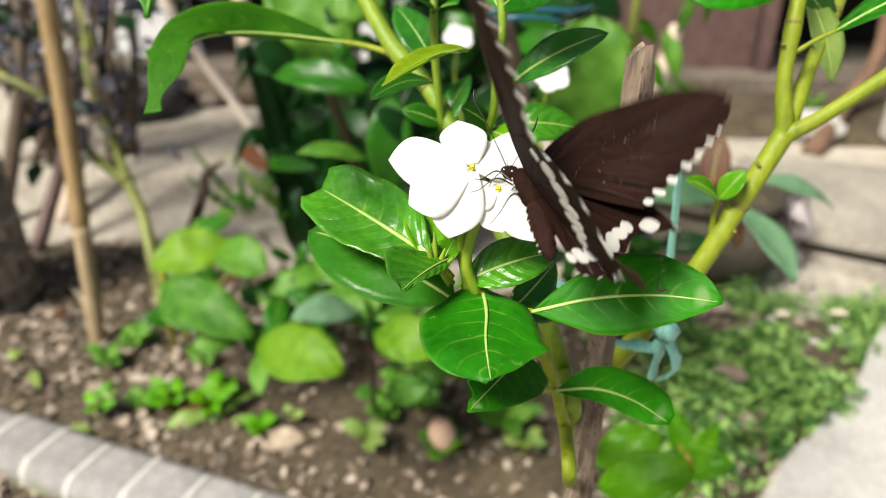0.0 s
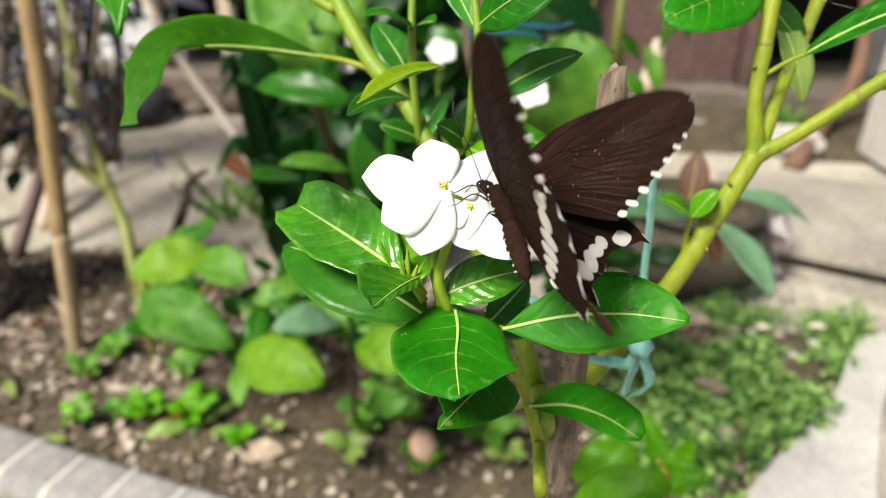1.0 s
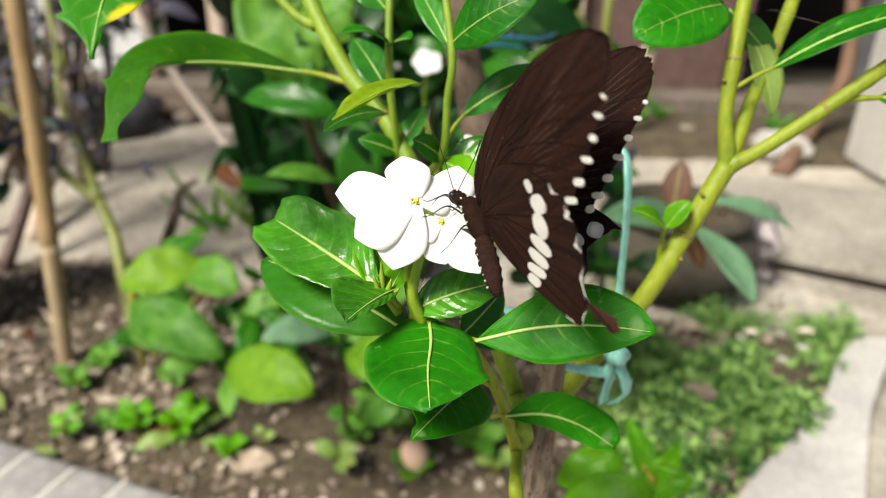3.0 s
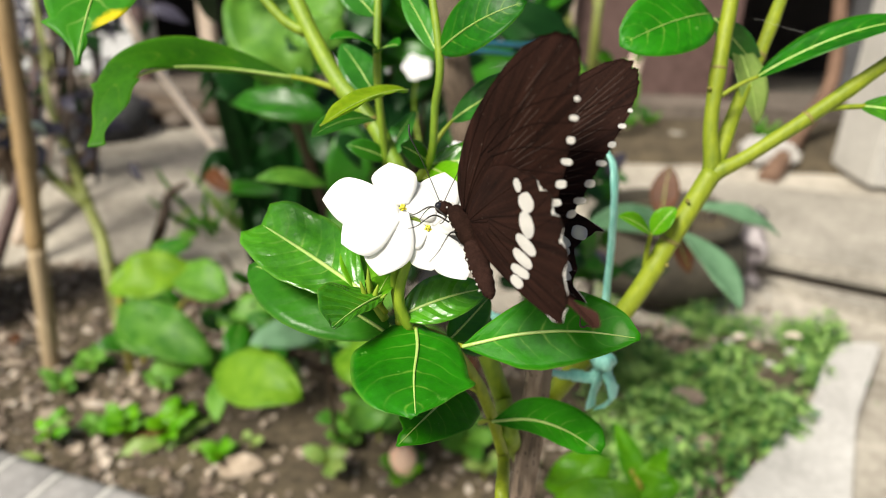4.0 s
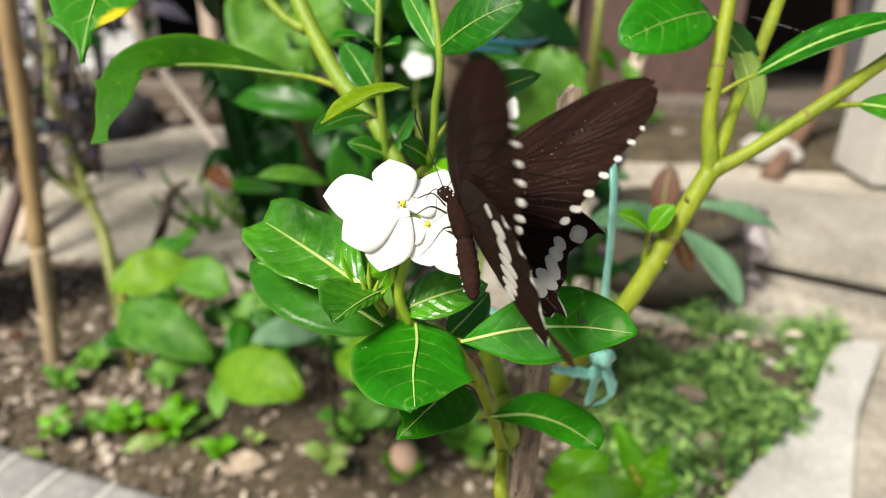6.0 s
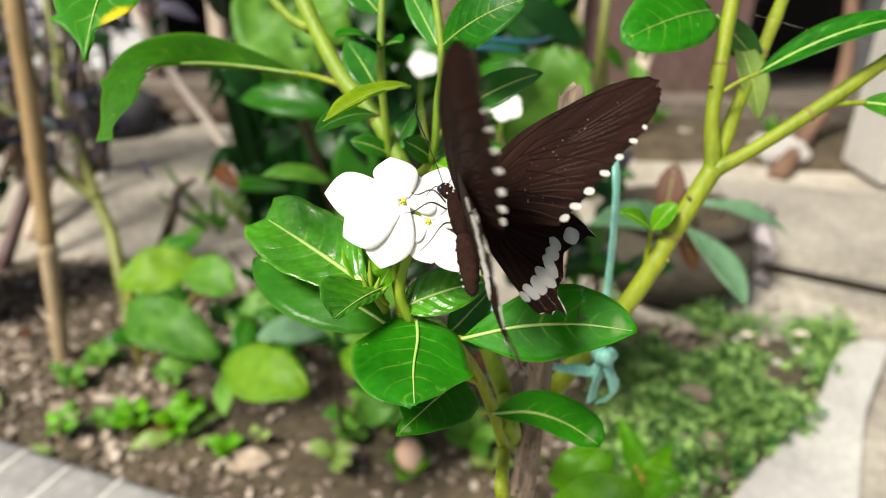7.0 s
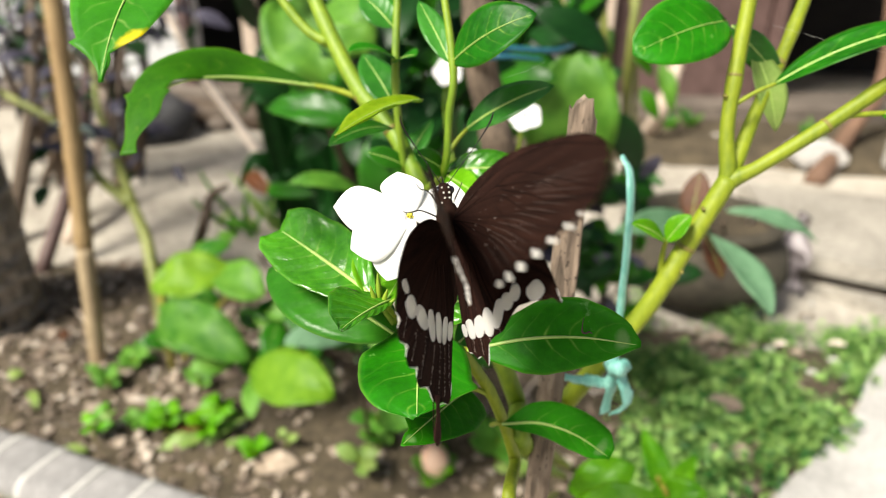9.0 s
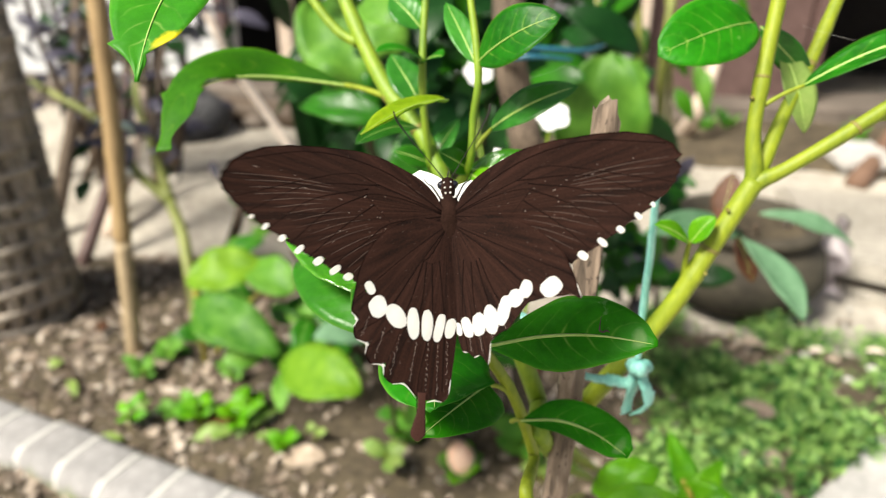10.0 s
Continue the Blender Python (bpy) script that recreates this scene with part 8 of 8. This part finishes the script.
    walk(WINGS["fore", "right"], [(t, fore_pose(False, *a)) for t, *a in (
        (0, 41.7, -12.8, 12.6),
        (0.1, 69.8, -17.3, 10.5),
        (0.2, 74.4, -14.0, 12.7),
        (0.3, 79.0, -15.8, 4.5),
        (0.4, 72.2, -15.0, -3.5),
        (0.5, 59.3, -15.5, -3.5),
        (0.6, 47.1, -14.7, -1.0),
        (0.7, 30.4, -10.3, 2.4),
        (0.8, 28.1, -8.3, 6.7),
        (0.9, 40.9, -9.8, 9.1),
        (1, 50.3, -10.6, 10.6),
        (1.1, 75.5, -14.3, 12.1),
        (1.2, 85.5, -12.9, 2.6),
        (1.3, 75.4, -13.7, -5.2),
        (1.4, 70.1, -14.4, -2.8),
        (1.5, 52.2, -15.5, -2.3),
        (1.6, 43.5, -12.1, 0.6),
        (1.7, 31.3, -9.2, 8.0),
        (1.8, 31.6, -10.8, 7.6),
        (1.9, 50.7, -10.6, 9.3),
        (2, 63.6, -11.8, 10.0),
        (2.1, 81.5, -14.1, 4.9),
        (2.2, 80.2, -11.5, 1.0),
        (2.3, 69.2, -15.5, -1.2),
        (2.4, 58.7, -17.2, -1.0),
        (2.5, 38.9, -12.1, 1.2),
        (2.6, 34.2, -10.8, 5.7),
        (2.7, 40.4, -11.3, 7.4),
        (2.8, 50.2, -11.4, 9.3),
        (2.9, 73.5, -12.0, 12.3),
        (3, 81.3, -10.0, 8.4),
        (3.1, 77.8, -12.2, 2.7),
        (3.2, 75.6, -12.8, -2.0),
        (3.3, 63.8, -16.1, -1.0),
        (3.4, 47.8, -14.2, 1.9),
        (3.5, 40.3, -12.9, 6.1),
        (3.6, 42.2, -13.8, 9.0),
        (3.7, 49.5, -14.4, 11.4),
        (3.8, 68.1, -15.6, 13.8),
        (3.9, 77.4, -14.9, 10.7),
        (4, 78.6, -16.9, 2.7),
        (4.1, 71.9, -19.3, -0.0),
        (4.2, 61.1, -21.9, 3.2),
        (4.3, 49.4, -20.3, 5.5),
        (4.4, 43.4, -15.8, 5.4),
        (4.5, 40.5, -15.2, 6.1),
        (4.6, 41.1, -13.1, 7.4),
        (4.7, 61.8, -13.9, 9.1),
        (4.8, 71.7, -11.2, 6.8),
        (4.9, 77.5, -12.4, -4.6),
        (5, 71.9, -13.7, -8.8),
        (5.1, 60.6, -16.1, -5.1),
        (5.2, 51.8, -16.1, -3.0),
        (5.3, 37.8, -5.4, -2.5),
        (5.4, 32.3, -0.3, -1.6),
        (5.5, 37.6, -2.3, 0.3),
        (5.6, 43.2, -2.5, 2.6),
        (5.7, 61.1, -7.0, 7.5),
        (5.8, 70.5, -6.3, 1.3),
        (5.9, 72.8, -8.0, -7.4),
        (6, 66.1, -10.2, -8.6),
        (6.1, 56.9, -12.1, -5.8),
        (6.2, 47.2, -8.3, -4.6),
        (6.3, 37.7, -0.3, -4.2),
        (6.4, 37.7, 1.5, -3.1),
        (6.5, 44.3, -0.2, -1.3),
        (6.6, 55.9, -2.6, 1.8),
        (6.7, 68.1, -5.7, 4.4),
        (6.8, 70.0, -6.1, 3.8),
        (6.9, 67.8, -8.4, -6.7),
        (7, 65.7, -11.7, -7.9),
        (7.1, 51.6, -12.0, -1.3),
        (7.2, 41.7, -9.8, 2.4),
        (7.3, 33.4, -5.1, 5.6),
        (7.4, 33.1, -3.4, 9.4),
        (7.5, 43.6, -1.9, 9.4),
        (7.6, 57.5, -0.7, 8.4),
        (7.7, 77.1, -10.3, -0.7),
        (7.8, 73.8, -14.5, -7.6),
        (7.9, 32.5, -9.5, -6.3),
        (8, 30.0, -5.9, -0.5),
        (8.1, 31.3, -1.5, 4.4),
        (8.2, 64.8, -5.3, 8.0),
        (8.3, 75.4, -12.7, -5.0),
        (8.4, 63.9, -14.3, -20.4),
        (8.5, 31.9, -10.7, -10.4),
        (8.6, 28.5, -9.7, -4.2),
        (8.7, 25.8, -0.9, -0.6),
        (8.8, 64.9, -5.4, 6.3),
        (8.9, 74.6, -4.8, -5.1),
        (9, 67.8, -7.7, -14.1),
        (9.1, 24.8, -6.3, -4.1),
        (9.2, 22.6, -5.8, 2.0),
        (9.3, 12.1, -2.3, 5.3),
        (9.4, 47.7, -5.0, 8.8),
        (9.5, 75.7, -7.7, -1.6),
        (9.6, 72.9, -14.4, -10.4),
        (9.7, 1.5, -10.0, -6.4),
        (9.8, 17.9, -8.4, -4.0),
        (9.9, 22.9, -5.6, -0.3),
        (10, 13.9, -3.7, 2.0),
    )])
    walk(WINGS["hind", "left"], [(t, hind_pose(True, *a)) for t, *a in (
        (0, 34.9, 5.5, -0.5),
        (0.1, 48.1, 7.2, -0.2),
        (0.2, 56.5, 5.5, 2.3),
        (0.3, 59.3, 8.1, -0.6),
        (0.4, 58.2, 6.8, -1.7),
        (0.5, 50.9, 2.5, -3.8),
        (0.6, 40.8, 1.1, -2.6),
        (0.7, 22.7, 1.1, 3.7),
        (0.8, 29.4, 1.2, 4.1),
        (0.9, 44.6, 2.4, 5.6),
        (1, 44.9, 5.5, 5.7),
        (1.1, 51.2, 10.0, 3.7),
        (1.2, 59.4, 10.9, 3.0),
        (1.3, 60.4, 10.1, -0.6),
        (1.4, 56.6, 9.6, -0.4),
        (1.5, 42.1, 4.4, -1.7),
        (1.6, 36.3, 0.6, 0.8),
        (1.7, 33.7, 3.9, 5.4),
        (1.8, 33.6, 5.1, 4.8),
        (1.9, 36.2, 9.4, 0.1),
        (2, 45.2, 9.3, 1.4),
        (2.1, 58.3, 10.0, 1.4),
        (2.2, 63.6, 10.7, -0.8),
        (2.3, 55.4, 7.7, -2.3),
        (2.4, 47.8, 3.3, -3.7),
        (2.5, 31.9, 2.1, -0.7),
        (2.6, 31.7, 1.2, 4.3),
        (2.7, 42.8, 2.1, 5.9),
        (2.8, 37.1, 3.9, 1.2),
        (2.9, 48.6, 10.6, 1.1),
        (3, 56.9, 12.7, 2.4),
        (3.1, 62.6, 12.3, 1.1),
        (3.2, 58.8, 11.6, -1.0),
        (3.3, 51.0, 6.6, -1.4),
        (3.4, 39.2, 3.7, 1.4),
        (3.5, 36.0, 1.9, 6.2),
        (3.6, 41.5, 2.2, 8.7),
        (3.7, 42.1, 4.4, 6.6),
        (3.8, 50.2, 8.1, 6.0),
        (3.9, 60.1, 8.9, 8.1),
        (4, 66.1, 8.4, 7.2),
        (4.1, 63.9, 6.6, 5.2),
        (4.2, 55.6, 2.7, 3.8),
        (4.3, 41.7, 0.1, 1.7),
        (4.4, 37.6, -1.2, 3.6),
        (4.5, 34.3, 0.6, 5.2),
        (4.6, 36.0, 5.2, 3.2),
        (4.7, 43.3, 9.2, 0.8),
        (4.8, 53.7, 9.7, 3.4),
        (4.9, 61.0, 10.2, 1.8),
        (5, 59.2, 10.1, -1.1),
        (5.1, 53.3, 6.7, -3.1),
        (5.2, 33.8, 4.3, -5.6),
        (5.3, 38.2, 5.7, -7.8),
        (5.4, 38.3, 6.0, -10.0),
        (5.5, 40.1, 7.1, -9.3),
        (5.6, 41.2, 7.5, -8.5),
        (5.7, 35.8, 9.8, -6.6),
        (5.8, 47.1, 10.3, -3.8),
        (5.9, 52.8, 10.7, -4.1),
        (6, 51.4, 9.3, -4.8),
        (6.1, 42.2, 6.4, -5.1),
        (6.2, 34.4, 5.6, -5.6),
        (6.3, 39.1, 6.6, -5.9),
        (6.4, 42.0, 7.3, -5.1),
        (6.5, 45.6, 8.2, -2.5),
        (6.6, 46.1, 9.4, 0.6),
        (6.7, 45.4, 10.9, 4.1),
        (6.8, 48.7, 11.1, 7.2),
        (6.9, 50.0, 11.4, 6.6),
        (7, 48.5, 10.9, 6.2),
        (7.1, 25.5, 14.2, -2.8),
        (7.2, 23.3, 8.9, -8.5),
        (7.3, 12.5, 6.0, -9.3),
        (7.4, 19.5, 6.2, -9.5),
        (7.5, 24.3, 8.3, -5.0),
        (7.6, 39.8, 10.9, -1.3),
        (7.7, 53.9, 4.2, -1.1),
        (7.8, 54.8, 2.1, -2.5),
        (7.9, 31.9, 4.4, -3.4),
        (8, 28.1, 7.5, -5.5),
        (8.1, 22.1, 9.7, -1.3),
        (8.2, 37.3, 12.8, 1.4),
        (8.3, 46.9, 5.3, 4.5),
        (8.4, 42.4, 1.7, 2.9),
        (8.5, 27.0, 4.0, -2.8),
        (8.6, 13.7, 2.7, -4.9),
        (8.7, 27.4, 6.4, -2.5),
        (8.8, 43.0, 8.5, -2.4),
        (8.9, 50.4, 4.4, 2.5),
        (9, 49.5, 6.9, 1.5),
        (9.1, 24.2, 6.4, -2.7),
        (9.2, 21.6, 5.5, -3.8),
        (9.3, 24.1, 7.0, -7.2),
        (9.4, 29.1, 8.9, -8.8),
        (9.5, 50.6, 7.8, -4.3),
        (9.6, 55.0, 6.6, -2.0),
        (9.7, 42.3, 5.4, -0.0),
        (9.8, 20.5, 3.1, 1.4),
        (9.9, 3.6, 4.2, 0.4),
        (10, 13.0, 4.8, -2.3),
    )])
    walk(WINGS["hind", "right"], [(t, hind_pose(False, *a)) for t, *a in (
        (0, 25.0, -5.7, 6.1),
        (0.1, 41.9, -4.1, 5.7),
        (0.2, 37.8, 2.4, 5.1),
        (0.3, 37.2, 15.2, 6.1),
        (0.4, 36.8, 13.9, 5.6),
        (0.5, 43.8, 0.9, 3.5),
        (0.6, 34.1, -3.5, 3.8),
        (0.7, 17.6, -7.5, 6.6),
        (0.8, 21.7, -8.6, 7.4),
        (0.9, 26.7, -3.6, 5.4),
        (1, 31.2, -1.5, 7.5),
        (1.1, 35.9, 4.3, 4.9),
        (1.2, 37.7, 13.0, 4.5),
        (1.3, 39.1, 12.3, 3.4),
        (1.4, 36.1, 11.8, 2.0),
        (1.5, 32.0, 4.1, -0.6),
        (1.6, 30.0, -2.5, 3.3),
        (1.7, 18.9, -1.8, 6.4),
        (1.8, 21.9, -0.5, 6.8),
        (1.9, 28.7, 0.9, 4.6),
        (2, 29.4, 3.4, 2.2),
        (2.1, 38.3, 9.6, 3.0),
        (2.2, 40.0, 12.2, 3.1),
        (2.3, 37.7, 10.9, 2.1),
        (2.4, 36.6, 4.5, -0.2),
        (2.5, 28.2, -4.2, 5.3),
        (2.6, 24.2, -3.5, 7.9),
        (2.7, 27.6, -2.9, 3.6),
        (2.8, 30.2, -1.2, 2.5),
        (2.9, 35.2, 6.4, 3.0),
        (3, 39.6, 8.9, 3.7),
        (3.1, 40.9, 12.5, 4.2),
        (3.2, 37.5, 15.6, 4.4),
        (3.3, 35.2, 9.2, 2.5),
        (3.4, 28.9, 1.1, 5.6),
        (3.5, 24.8, -1.3, 8.6),
        (3.6, 25.3, -2.3, 7.8),
        (3.7, 28.3, -1.7, 6.3),
        (3.8, 32.8, 3.4, 5.5),
        (3.9, 34.2, 8.3, 6.0),
        (4, 33.2, 11.9, 6.2),
        (4.1, 32.2, 8.9, 4.5),
        (4.2, 29.4, 4.3, 2.3),
        (4.3, 28.0, -1.8, 2.6),
        (4.4, 29.1, -3.6, 5.1),
        (4.5, 25.9, -6.5, 9.4),
        (4.6, 28.8, -6.1, 8.1),
        (4.7, 34.9, -0.6, 5.3),
        (4.8, 35.2, 6.3, 5.3),
        (4.9, 33.0, 13.6, 5.9),
        (5, 33.9, 9.7, 4.2),
        (5.1, 32.4, 6.1, 1.0),
        (5.2, 27.7, 1.8, 1.4),
        (5.3, 39.0, -3.5, 3.4),
        (5.4, 36.5, -2.4, 3.9),
        (5.5, 42.0, -2.1, 6.8),
        (5.6, 39.5, -1.0, 7.7),
        (5.7, 32.2, 5.2, 9.5),
        (5.8, 31.3, 13.1, 9.2),
        (5.9, 30.1, 16.6, 8.5),
        (6, 29.8, 13.6, 5.7),
        (6.1, 26.8, 10.4, 3.5),
        (6.2, 28.3, 6.5, 4.0),
        (6.3, 33.8, 4.5, 4.9),
        (6.4, 34.3, 6.0, 5.9),
        (6.5, 36.4, 7.3, 7.5),
        (6.6, 31.8, 11.2, 8.3),
        (6.7, 26.9, 16.2, 8.8),
        (6.8, 26.2, 18.1, 8.2),
        (6.9, 25.0, 19.0, 8.2),
        (7, 20.6, 17.9, 7.9),
        (7.1, 11.6, 16.9, 7.0),
        (7.2, 16.8, 8.4, 6.8),
        (7.3, 15.8, 2.9, 3.1),
        (7.4, 28.6, -1.8, 1.9),
        (7.5, 35.2, -0.9, 1.5),
        (7.6, 49.1, 0.1, 1.8),
        (7.7, 64.9, -0.6, -0.3),
        (7.8, 60.2, 1.6, -2.0),
        (7.9, 51.5, 0.7, -3.1),
        (8, 44.2, 1.5, 0.7),
        (8.1, 42.3, 5.4, 1.0),
        (8.2, 54.0, 6.6, 0.9),
        (8.3, 57.9, 3.1, -0.1),
        (8.4, 56.3, 1.0, 0.2),
        (8.5, 10.2, 0.5, 3.4),
        (8.6, 12.8, 2.1, 3.0),
        (8.7, 40.1, 5.3, 3.2),
        (8.8, 49.3, 4.0, 2.6),
        (8.9, 59.8, -0.1, 3.9),
        (9, 54.5, 1.9, 3.3),
        (9.1, 38.1, 1.3, 1.2),
        (9.2, 29.3, 2.5, 1.0),
        (9.3, 29.1, 4.4, 1.5),
        (9.4, 36.3, 5.3, 1.2),
        (9.5, 52.4, 5.0, 1.2),
        (9.6, 51.0, 3.1, 0.3),
        (9.7, 42.9, 3.8, 3.3),
        (9.8, 30.5, 1.0, 1.0),
        (9.9, 9.6, 2.9, -0.7),
        (10, 17.6, 2.0, -2.0),
    )])


motions()
